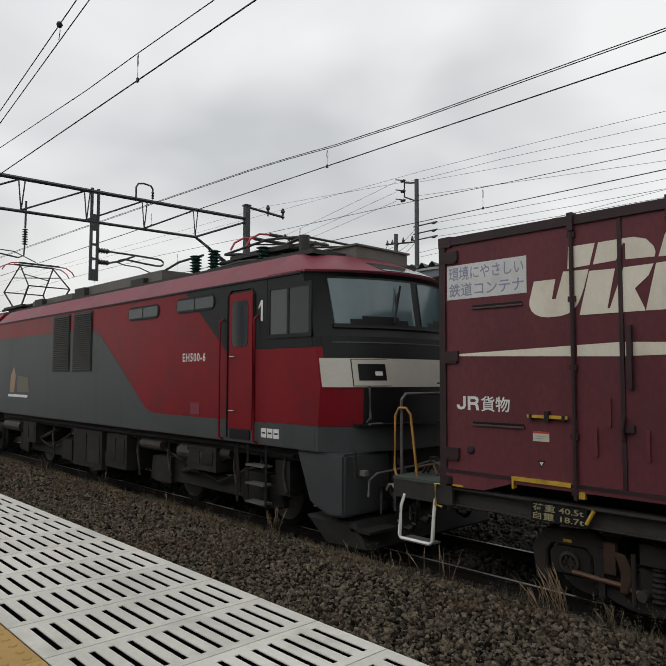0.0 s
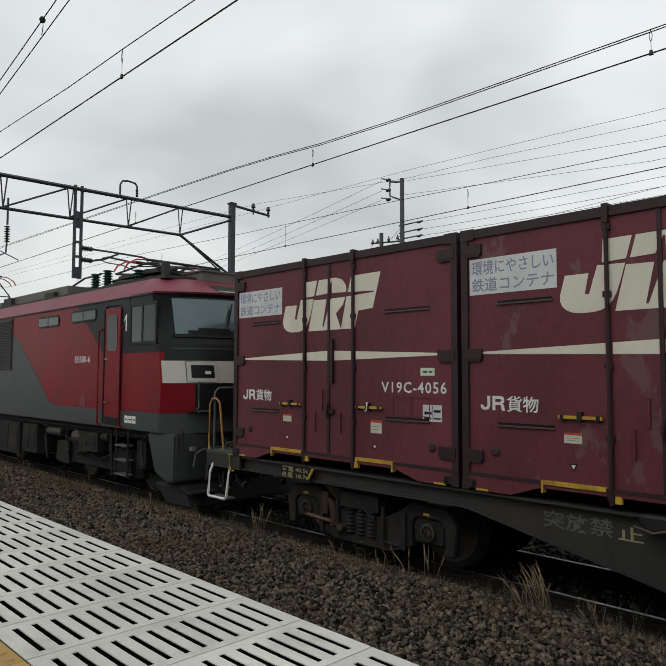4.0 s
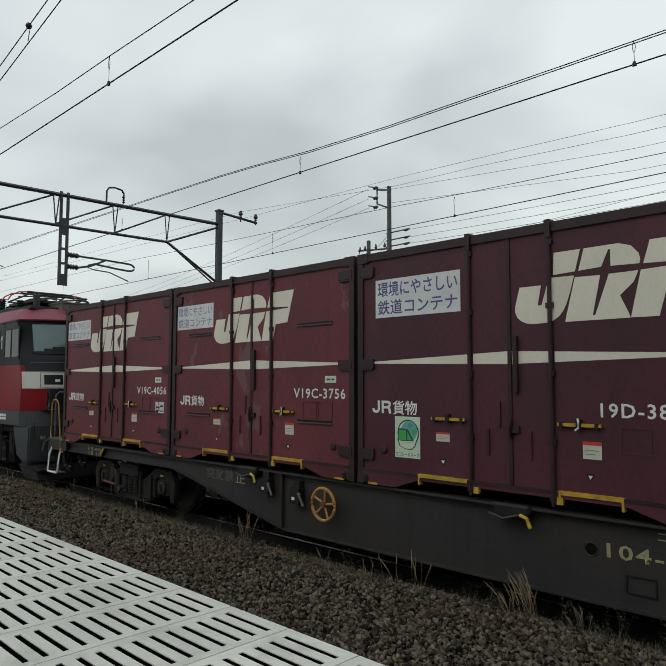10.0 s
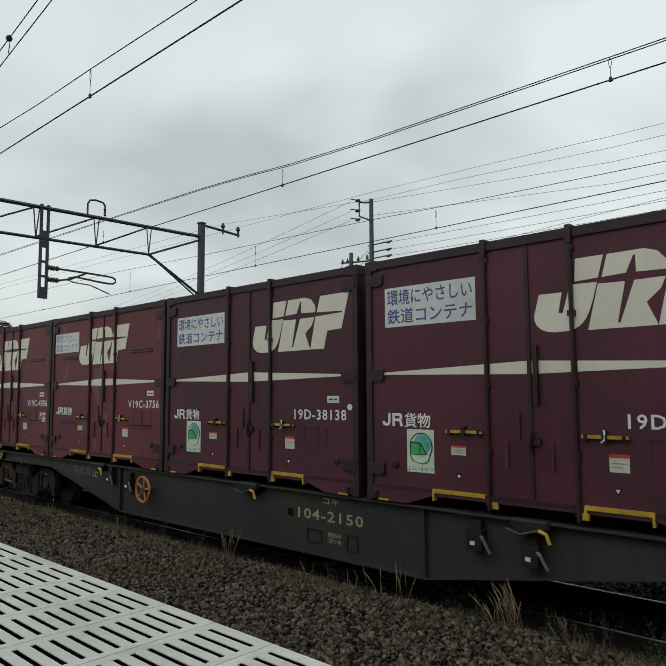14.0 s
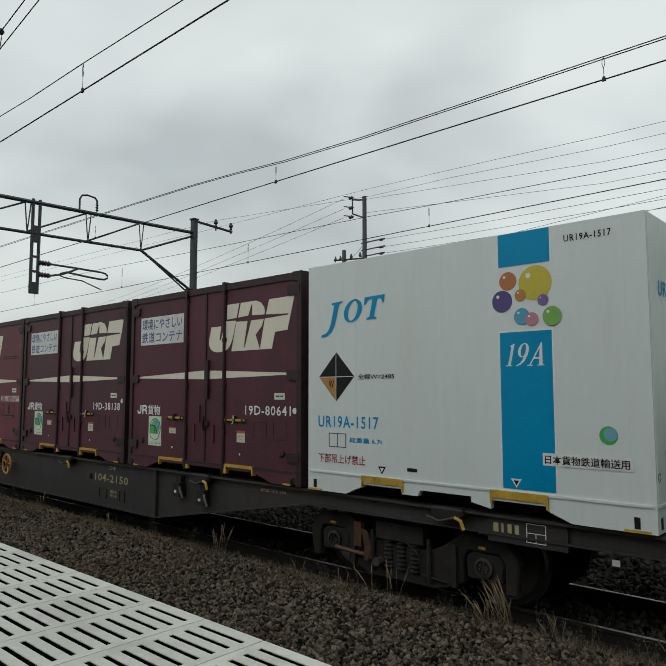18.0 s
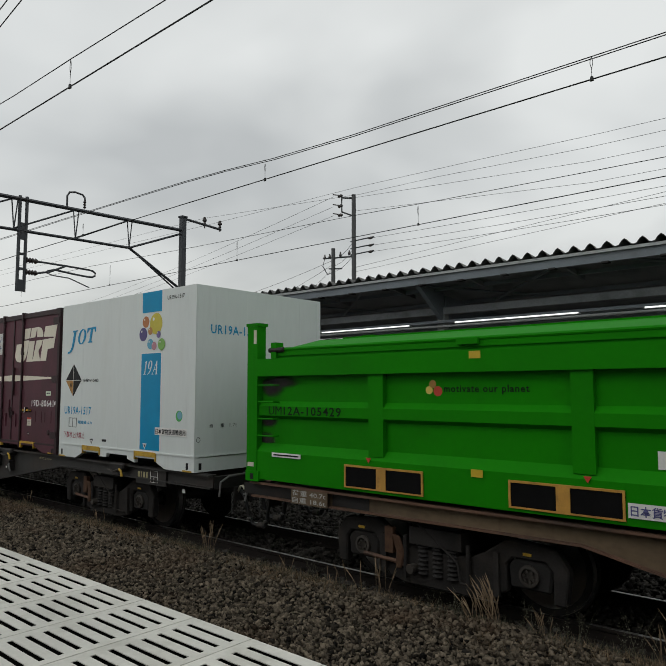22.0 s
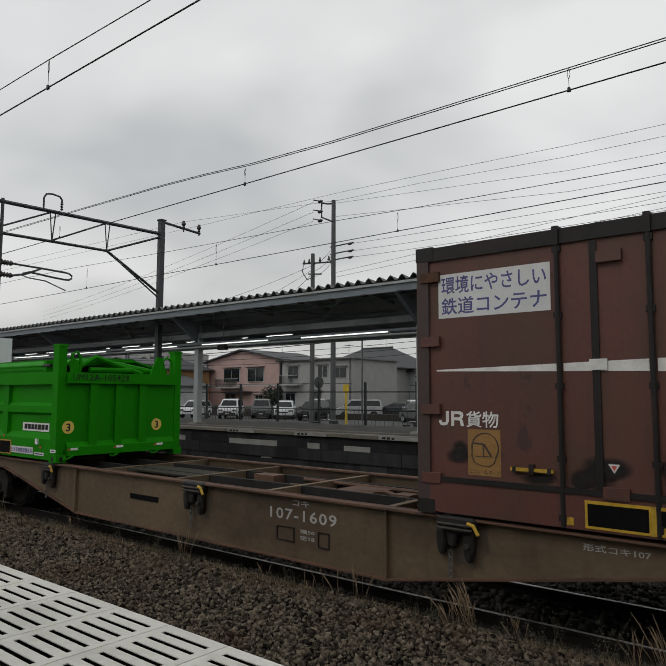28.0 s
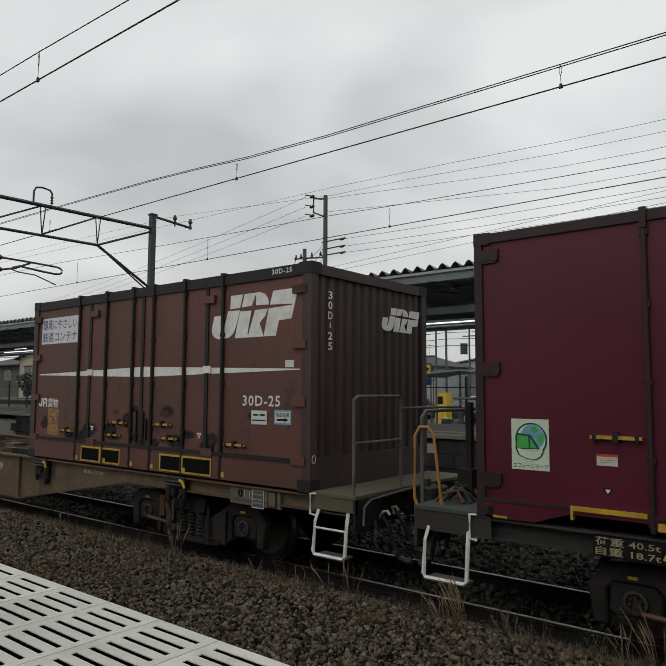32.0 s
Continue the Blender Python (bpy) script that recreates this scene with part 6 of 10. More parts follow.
    for a, z in ((3.16, 1.42), (3.16, 0.33)):
        plate("caution_label", c, M["sign_yellow"], rect(X(a - 0.06), X(a + 0.06), z - 0.035, z + 0.035), -W + 0.0, 0.003)
    for a in (1.9, 4.17, 5.5):
        triangle_mark(c, X(a), 0.36 if a < 5 else 0.22, -W + 0.0, 0.035, M["tag_red"], M["tag_red"])
    lettering(c, "UM", X(0.36), X(0.58), 0.80, 0.90, -W + 0.026, M["green_dark"], heavy=0.0)
    lettering(c, "12A-105429", X(0.615), X(1.5), 0.80, 0.90, -W + 0.026, M["green_dark"], heavy=0.014)
    for a0, a1, z0, z1, q in ((0.17, 0.62, 0.98, 1.27, d), (0.17, 0.5, 0.62, 0.84, d), (0.17, 0.45, 0.36, 0.62, d), (0.17, 0.9, 1.1, 1.28, d - 0.001)):
        plate("soot_smudge", c, SMUDGE, rect(X(a0 - 0.1), X(a1), z0, z1), q - 0.001, 0.0004)
    for dx, dz, m in ((0.04, 0.06, M["orange"]), (0.0, 0.0, PALE_YELLOW), (0.10, -0.01, M["tag_red"])):
        plate("logo_dot", c, m, circle(X(2.6 + dx), 1.09 + dz, 0.04 if m is not M["tag_red"] else 0.05, 16), d, 0.003)
    lettering(c, "motivate our planet", X(2.77), X(3.65), 1.05, 1.14, d - 0.003, M["green_dark"], heavy=0.02)
    lettering(c, "UM", -W + 0.21, -W + 0.41, 1.325, 1.435, h + 0.004, M["black"], face="+x", heavy=0.0)
    lettering(c, "12A-105429", -W + 0.445, -W + 1.26, 1.325, 1.435, h + 0.004, M["black"], face="+x", heavy=0.014)
    for y in (-W + 0.205, W - 0.53):
        k = part("number_disc", disc_profile(bmesh.new(), (h - 0.09, y, 0.56), "x", [(0.105, 0.0), (0.105, 0.008)], 24), PALE_YELLOW, c, "yellow disc with a black number")
        lettering(k, "3", y - 0.038, y + 0.038, 0.495, 0.625, h - 0.08, M["black"], face="+x")
    for y in (-1.0, -0.16, 0.66):
        plate("small_board", c, M["white"], rect(y, y + 0.13, 0.19, 0.228), h - 0.018, 0.004, "+x")
        plate("red_mark", c, M["tag_red"], rect(y - 0.05, y - 0.02, 0.185, 0.22), h - 0.018, 0.003, "+x")
        part("end_hook", tube(bmesh.new(), [(h - 0.06, y - 0.1, 0.1), (h - 0.02, y - 0.1, 0.05), (h + 0.02, y - 0.08, 0.06), (h + 0.02, y + 0.02, 0.1)], 0.016, 6), g, c)
    return c


rides(green_container(15.75))


def brown_container(u_left):
    """The 20-foot container with many door rods and a corrugated end."""
    L, H, W = 6.08, 2.515, 1.225
    c = thing("long_freight_container", "rusty brown 20-foot rail container with corrugated end wall", "container", "rail containers on the train", (u_left + L / 2, CY, 1.0))
    h, d = L / 2, -W + 0.025
    sk = M["brown"]

    def X(a):
        return a - h
    bx("body", c, sk, -h + 0.06, h - 0.12, d, -d, 0.12, H - 0.03)
    bx("roof", c, M["frame_dark"], -h + 0.06, h - 0.06, -W + 0.05, W - 0.05, H - 0.03, H - 0.006)
    for sx in (-1, 1):
        for sy in (-1, 1):
            part("corner_post", soft(box(bmesh.new(), sx * h, sx * (h - 0.13), sy * W, sy * (W - 0.12), 0, H), 0.015), M["brown_dark"], c)
            for z0, z1 in ((0, 0.13), (H - 0.12, H + 0.012)):
                part("corner_casting", soft(box(bmesh.new(), sx * (h + 0.005), sx * (h - 0.18), sy * (W + 0.006), sy * (W - 0.17), z0, z1), 0.015), M["frame_dark"], c)
    for sy in (-1, 1):
        part("top_rail", soft(box(bmesh.new(), -h + 0.13, h - 0.13, sy * W, sy * (W - 0.08), H - 0.13, H), 0.012), M["frame_dark"], c)
        part("bottom_rail", soft(box(bmesh.new(), -h + 0.13, h - 0.13, sy * W, sy * (W - 0.06), 0.02, 0.30), 0.01), sk, c)
        part("rail_ledge", box(bmesh.new(), -h + 0.13, h - 0.13, sy * (W + 0.012), sy * (W - 0.05), 0.30, 0.345), M["frame_dark"], c)
    # corrugated end
    n = 13
    prof = []
    for i in range(n):
        y = -W + 0.14 + i * (2 * W - 0.28) / n
        s = (2 * W - 0.28) / n
        prof += [(y, 0.0), (y + 0.30 * s, 0.0), (y + 0.45 * s, 0.036), (y + 0.85 * s, 0.036)]
    prof.append((W - 0.14, 0.0))
    bm = bmesh.new()
    rows = [[bm.verts.new((h - 0.07 + q, y, z)) for y, q in prof] for z in (0.36, H - 0.1)]
    for i in range(len(prof) - 1):
        bm.faces.new((rows[0][i], rows[0][i + 1], rows[1][i + 1], rows[1][i]))
    part("end_wall", bm, M["brown_dark"], c, "darker brown corrugated end wall")
    bx("end_header", c, M["brown_dark"], h - 0.13, h, -W + 0.12, W - 0.12, H - 0.12, H - 0.005, 0.01)
    bx("end_sill", c, M["brown_dark"], h - 0.13, h, -W + 0.12, W - 0.12, 0.02, 0.36, 0.01)
    for a in (1.39, 2.12, 2.78, 3.24, 3.91, 4.64):
        door_rod(c, X(a), H, d - 0.002, M["frame_dark"], 0.022)
    for a in (1.69, 3.0, 4.34):
        bx("door_seam", c, M["frame_dark"], X(a - 0.03), X(a + 0.03), d - 0.016, d + 0.004, 0.36, H - 0.14)
    for a in (0.05, 1.72, 4.3, L - 0.27):
        for z in (2.18, 1.56, 0.92, 0.28):
            if a in (1.72, 4.3) and z in (1.56, 0.92):
                continue
            bx("hinge", c, M["rust_orange"] if (a > 5 and z > 2) or (a < 1 and z > 2) else M["brown"], X(a), X(a + 0.2), -W - 0.018, d, z, z + 0.095, 0.02)
    for a in (2.9, 3.05, 3.12):
        bx("door_lever", c, M["frame_dark"], X(a), X(a + 0.025), d - 0.03, d, 0.42, 0.8 if a < 3.1 else 0.7, 0.006)
    for a0, a1, z in ((0.94, 1.32, 0.465), (2.32, 2.69, 0.63), (2.19, 2.54, 0.45), (3.31, 3.68, 0.635), (3.45, 3.81, 0.46), (4.7, 5.07, 0.445)):
        pull_bar(c, X(a0), X(a1), z, d)
    for a0, a1, a2 in ((1.57, 2.08, 2.57), (3.47, 3.92, 4.49)):
        bm = bmesh.new()
        for x0, x1, z0, z1 in ((a0, a2, 0.235, 0.26), (a0, a2, 0.04, 0.06), (a0, a0 + 0.02, 0.06, 0.235), (a2 - 0.02, a2, 0.06, 0.235), (a1 - 0.03, a1 + 0.03, 0.06, 0.235)):
            box(bm, X(x0), X(x1), -W - 0.008, -W + 0.03, z0, z1)
        fp = part("fork_pocket", bm, M["yellow"], c, "yellow double fork pocket frame")
        # black plate instead of a hollow, to give the pocket its shade
        plate("pocket_hollow", fp, M["slot"], rect(X(a0), X(a2), 0.045, 0.25), -W, 0.003)
    cuts = [0.2, 1.36, 1.42, 1.66, 1.72, 2.09, 2.15, 2.75, 2.81, 2.97, 3.03, 3.21, 3.27, 3.88, 3.94, 4.31, 4.37, 4.61, 4.67, 5.9]
    for a0, a1 in zip(cuts[::2], cuts[1::2]):
        def zt(a):
            return 1.335 + 0.075 * max(0, 1 - abs(a - 3.03) / 2.9)

        def zb(a):
            return 1.325 - 0.055 * max(0, 1 - abs(a - 3.03) / 2.9)
        plate("stripe", c, M["grime_white"], [(X(a0), zb(a0)), (X(a1), zb(a1)), (X(a1), zt(a1)), (X(a0), zt(a0))], d, 0.003)
    eco_sign(c, X(0.23), X(1.325), 1.825, 2.245, d)
    emblem(c, X(4.42), X(5.87), 1.72, 2.25, d - 0.001, M["grime_white"])
    operator_name(c, X(0.22), 0.815, d)
    eco_mark(c, X(0.52), X(0.84), 0.38, 0.79, d, M["eco_faded"], M["eco_faded"], M["eco_faded"], M["brown_dark"])
    lettering(c, "30D-25", X(5.0), X(5.61), 0.91, 1.035, d - 0.004, M["white"])
    lettering(c, "30D-25", X(5.48), X(5.79), H - 0.085, H - 0.025, -W - 0.003, M["white"])
    p = plate("notice_card", c, M["sticker"], rect(X(5.15), X(5.4), 0.70, 0.86), d, 0.003)
    bars(p, [(X(5.18), X(5.26)), (X(5.29), X(5.37))], 0.80, 0.82, d - 0.003, M["black"])
    bars(p, [(X(5.17), X(5.38))], 0.74, 0.755, d - 0.003, M["black"])
    p = plate("handling_card", c, M["eco_blue"], rect(X(5.52), X(5.78), 0.71, 0.875), d, 0.003, label="blue-edged card with a black arrow")
    plate("card_face", p, M["sticker"], rect(X(5.535), X(5.765), 0.73, 0.855), d - 0.003, 0.001)
    lettering(p, "取扱注意", X(5.55), X(5.75), 0.795, 0.845, d - 0.005, M["black"])
    plate("arrow", p, M["black"], [(X(5.56), 0.75), (X(5.68), 0.75), (X(5.68), 0.735), (X(5.74), 0.762), (X(5.68), 0.79), (X(5.68), 0.775), (X(5.56), 0.775)], d - 0.004, 0.001)
    plate("small_plate", c, M["sticker"], rect(X(5.68), X(5.81), 1.355, 1.435), d, 0.003)
    for a in (1.8, 4.22):
        triangle_mark(c, X(a), 0.52, d, 0.045, M["tag_red"], M["white"])
    r1 = random.Random(12)
    for k in range(22):
        a, z = r1.uniform(0.3, 5.7), r1.choice((0.38, 0.42, 0.5, 0.62, 0.8)) + r1.uniform(-0.03, 0.05)
        sx, sz = r1.uniform(0.08, 0.22), r1.uniform(0.06, 0.15)
        plate("soot_smudge", c, SMUDGE, rect(X(a - sx), X(a + sx), z - sz, z + sz), d - 0.0004, 0.0004 + 0.00004 * k)
    for a in (1.69, 4.34):
        bx("seam_keeper", c, M["grime_white"], X(a - 0.05), X(a + 0.09), d - 0.024, d - 0.004, 1.305, 1.395, 0.006, "cream-painted keeper on the door seam")
    for a0, z0 in ((2.32, 0.74), (3.42, 0.75)):
        plate("faded_patch", c, M["rust_orange"], rect(X(a0), X(a0 + 0.16), z0, z0 + 0.07), d, 0.002)
    for k, ch in enumerate("30D-25"):
        z = 2.14 - k * 0.117
        if ch == "-":
            bars(c, [(-W + 0.36, -W + 0.375)], z + 0.02, z + 0.08, h - 0.03, M["white"], face="+x")
        else:
            lettering(c, ch, -W + 0.33, -W + 0.41, z, z + 0.09, h - 0.028, M["white"], face="+x")
    emblem(c, -W + 1.4, -W + 2.32, 1.86, 2.17, h - 0.03, M["grime_white"], "+x")
    part("ring_mark", tube(bmesh.new(), [(h + 0.002, -W + 0.06 + 0.03 * math.cos(k * math.tau / 14), 0.35 + 0.045 * math.sin(k * math.tau / 14)) for k in range(14)], 0.004, 5, True), M["white"], c)
    return c


rides(brown_container(28.55))


# ---- container wagons ----
WHEEL_R = 0.43


def wheelset(parent, x):
    """Two flanged wheels on an axle; turns about the axle."""
    w = part("wheelset", cyl(bmesh.new(), (0, -0.95, 0), (0, 0.95, 0), 0.075, 12), M["under"], parent)
    w.location = (x, 0, WHEEL_R)
    for sy in (-1, 1):
        bm = disc_profile(bmesh.new(), (0, sy * 0.53, 0), "y", [(0.10, sy * 0.09), (0.12, sy * 0.05), (0.36, sy * 0.03), (0.37, sy * 0.065), (WHEEL_R - 0.002, sy * 0.065), (WHEEL_R, -sy * 0.02), (WHEEL_R + 0.028, -sy * 0.035), (WHEEL_R + 0.02, -sy * 0.06), (0.36, -sy * 0.06), (0.12, -sy * 0.05)], 32)
        part("wheel", bm, M["bogie"], w)
        part("tread", disc_profile(bmesh.new(), (0, sy * 0.53, 0), "y", [(WHEEL_R + 0.001, sy * 0.06), (WHEEL_R + 0.002, -sy * 0.015)], 32), M["steel"], w)
        bm = disc_profile(bmesh.new(), (0, sy * 0.955, 0), "y", [(0.095, -sy * 0.02), (0.095, sy * 0.045), (0.07, sy * 0.05), (0.065, sy * 0.02)], 20)
        for k in range(6):
            a = k * math.tau / 6
            disc_profile(bm, (0.045 * math.cos(a), sy * 0.98, 0.045 * math.sin(a)), "y", [(0.013, 0.0), (0.013, sy * 0.025)], 6)
        part("axle_cap", bm, M["coupler_steel"], w, "grey bolted axle cap")
    return w


WHEELS = []


def bogie(wagon, x, base=0.95, cast=None):
    cast = cast or M["bogie"]
    for sy in (-1, 1):
        y0, y1 = sy * 0.88, sy * 0.99
        pts = [(-1.28, 0.22), (-1.32, 0.52), (-1.2, 0.70), (-0.74, 0.73), (-0.52, 0.58), (-0.35, 0.50), (0.35, 0.50), (0.52, 0.58), (0.74, 0.73), (1.2, 0.70), (1.32, 0.52), (1.28, 0.22), (1.17, 0.22), (1.17, 0.5), (1.11, 0.57), (0.79, 0.57), (0.73, 0.5),
               (0.73, 0.25), (0.55, 0.17), (0.4, 0.13), (-0.4, 0.13), (-0.55, 0.17), (-0.73, 0.25), (-0.73, 0.5), (-0.79, 0.57), (-1.11, 0.57), (-1.17, 0.5), (-1.17, 0.22)]
        f = part("bogie_frame", soft(prism(bmesh.new(), [(x + p[0], p[1]) for p in pts], "y", min(y0, y1), max(y0, y1)), 0.015), cast, wagon)
        for k in (-base, base):
            part("axle_box", soft(prism(bmesh.new(), [(x + k - 0.19, 0.30), (x + k + 0.19, 0.30), (x + k + 0.21, 0.5), (x + k + 0.14, 0.565), (x + k - 0.14, 0.565), (x + k - 0.21, 0.5)], "y", min(sy * 0.86, sy * 0.97), max(sy * 0.86, sy * 0.97)), 0.02), M["under"], f)
        for k in (-0.17, 0.0, 0.17):
            prof = [p_ for q in range(7) for p_ in ((0.046, q * 0.043), (0.062, q * 0.043 + 0.014), (0.046, q * 0.043 + 0.03))]
            part("bolster_spring", disc_profile(bmesh.new(), (x + k, sy * 0.985, 0.25), "z", prof, 10), M["under"], f)
        part("brake_lever", soft(prism(bmesh.new(), [(x - 0.52, 0.62), (x - 0.42, 0.60), (x - 0.36, 0.44), (x - 0.40, 0.28), (x - 0.47, 0.28), (x - 0.46, 0.44)], "y", min(sy * 1.03, sy * 1.06), max(sy * 1.03, sy * 1.06)), 0.012), M["rust_orange"], f)
        for k in (-0.66, 0.62):
            bx("frame_rib", f, cast, x + k, x + k + 0.05, min(sy * 0.99, sy * 1.03), max(sy * 0.99, sy * 1.03), 0.2, 0.6, 0.012)
        bx("bolster_end", f, cast, x - 0.3, x + 0.3, sy * 1.05 if sy < 0 else 0.9, -0.9 if sy < 0 else 1.05, 0.55, 0.72, 0.02)
        bx("friction_shoe", f, M["rust_orange"], x - 0.60, x - 0.5, min(sy * 1.0, sy * 1.06), max(sy * 1.0, sy * 1.06), 0.42, 0.68, 0.012, "rust-orange brake hanger")
        part("brake_rod", tube(bmesh.new(), [(x - 0.9, sy * 1.02, 0.36), (x - 0.45, sy * 1.03, 0.34), (x - 0.3, sy * 1.02, 0.3)], 0.022, 6), M["rust"], f)
        part("brake_pin", cyl(bmesh.new(), (x - 0.28, sy * 0.98, 0.30), (x - 0.28, sy * 1.08, 0.30), 0.045, 12), M["coupler_steel"], f)
        for k in (-base, base):
            bx("yellow_tag", f, M["yellow"], x + k - 0.05, x + k + 0.03, min(sy * 0.99, sy * 1.0), max(sy * 0.99, sy * 1.0), 0.605, 0.63)
        for k, z in ((0.36, 0.3), (-0.36, 0.3)):
            part("guide_post", cyl(bmesh.new(), (x + k, sy * 1.03, z - 0.1), (x + k, sy * 1.03, 0.62), 0.022, 8), M["bogie"], f)
        part("air_pipe", tube(bmesh.new(), [(x - 1.25, sy * 1.01, 0.78), (x - 0.2, sy * 1.05, 0.76), (x + 0.25, sy * 1.05, 0.45), (x + 0.28, sy * 1.04, 0.26), (x + 0.55, sy * 1.0, 0.22)], 0.012, 6), M["bogie"], f)
    bx("bolster", wagon, M["under"], x - 0.25, x + 0.25, -0.95, 0.95, 0.5, 0.75, 0.02)
    bx("transom", wagon, M["under"], x - 0.6, x + 0.6, -0.85, 0.85, 0.3, 0.42, 0.02)
    for k in (-base, base):
        WHEELS.append(wheelset(wagon, x + k))


def sill_outline(x0, x1, t0, t1, t2, t3, zend=0.80, zlow=0.27):
    """Side sill: shallow at the ends, deep in the middle."""
    return [(x0, zend), (t0, zend), (t1, zlow), (t2, zlow), (t3, zend), (x1, zend)]


def coupler(w, x, s):
    """Drawgear of one wagon end: shank, knuckle head, lifting lever, air hoses and hanging chains."""
    bx("coupler_shank", w, M["under"], min(x - s * 0.25, x + s * 0.12), max(x - s * 0.25, x + s * 0.12), -0.08, 0.08, 0.79, 0.95, 0.02)
    bx("draft_collar", w, M["bogie"], min(x - s * 0.02, x + s * 0.04), max(x - s * 0.02, x + s * 0.04), -0.2, 0.2, 0.68, 1.0, 0.02)
    head = part("coupler_head", soft(prism(bmesh.new(), [(x + s * 0.1, -0.1), (x + s * 0.1, 0.11), (x + s * 0.26, 0.19), (x + s * 0.37, 0.15), (x + s * 0.36, 0.02), (x + s * 0.29, 0.0), (x + s * 0.33, -0.13), (x + s * 0.25, -0.17)], "z", 0.74, 1.02), 0.02), M["coupler_steel"], w, "greasy grey-brown cast coupler head")
    part("knuckle_pin", cyl(bmesh.new(), (x + s * 0.27, 0.09, 0.72), (x + s * 0.27, 0.09, 1.06), 0.03, 10), M["bogie"], head)
    bx("lock_lifter", head, M["coupler_steel"], min(x + s * 0.15, x + s * 0.23), max(x + s * 0.15, x + s * 0.23), -0.09, -0.01, 1.0, 1.1, 0.015)
    part("lifting_lever", tube(bmesh.new(), [(x + s * 0.19, -0.05, 1.06), (x + s * 0.09, -0.25, 1.0), (x + s * 0.06, -0.95, 0.96), (x + s * 0.08, -1.1, 0.9), (x + s * 0.1, -1.14, 0.72)], 0.014, 6), M["rail_grey"], w)
    for y, drop, r in ((-0.72, 0.31, 0.024), (-0.42, 0.36, 0.028), (0.36, 0.33, 0.028), (0.66, 0.42, 0.02)):
        hose = part("air_hose", tube(bmesh.new(), [(x - s * 0.1, y, 0.76), (x + s * 0.04, y, 0.75), (x + s * 0.12, y + 0.01, 0.66), (x + s * 0.17, y + 0.03, drop + 0.12), (x + s * 0.23, y + 0.05, drop + 0.02), (x + s * 0.3, y + 0.08, drop)], r, 8), M["rubber_hose"], w, "black rubber air hose")
        part("hose_coupling", soft(cyl(bmesh.new(), (x + s * 0.29, y + 0.08, drop), (x + s * 0.35, y + 0.1, drop + 0.015), r * 1.5, 10), 0.006), M["coupler_steel"], hose)
        for z in (0.70, drop + 0.08):
            part("hose_clip", disc_profile(bmesh.new(), (x + s * (0.11 if z > 0.6 else 0.19), y + 0.015, z), "z", [(r * 1.18, 0.0), (r * 1.18, 0.022)], 10), M["steel"], hose)
    for y, k in ((-0.72, 0.05), (-0.42, -0.04)):
        part("hose_tap", tube(bmesh.new(), [(x + s * 0.02, y - 0.03, 0.74), (x + s * (0.05 + k), y - 0.06, 0.82), (x + s * (0.1 + k), y - 0.06, 0.83), (x + s * (0.13 + k), y - 0.06, 0.79)], 0.016, 6), M["tap_cream"], w, "dull cream tap handle")
    for y, z0, n in ((-0.9, 0.72, 5), (-0.2, 0.68, 4), (0.2, 0.7, 5)):
        for q in range(n):
            part("chain_link", tube(bmesh.new(), [(x + s * 0.08 + (0.012 * math.cos(a_) if q % 2 else 0), y + (0 if q % 2 else 0.012 * math.cos(a_)), z0 - q * 0.05 + 0.03 * math.sin(a_)) for a_ in [k * math.tau / 8 for k in range(8)]], 0.006, 4, True), M["rail_grey"], w)
    part("jumper_cable", tube(bmesh.new(), [(x - s * 0.05, 0.9, 0.9), (x + s * 0.1, 0.92, 0.75), (x + s * 0.22, 0.9, 0.55), (x + s * 0.33, 0.86, 0.5)], 0.016, 6), M["rubber_hose"], w)
    bx("footing_bracket", w, M["bogie"], min(x, x + s * 0.03), max(x, x + s * 0.03), -0.82, -0.62, 0.62, 0.8, 0.008)


def u_rail(pts, r, material, w, name="handrail", label=""):
    return part(name, tube(bmesh.new(), pts, r, 8), material, w, label)


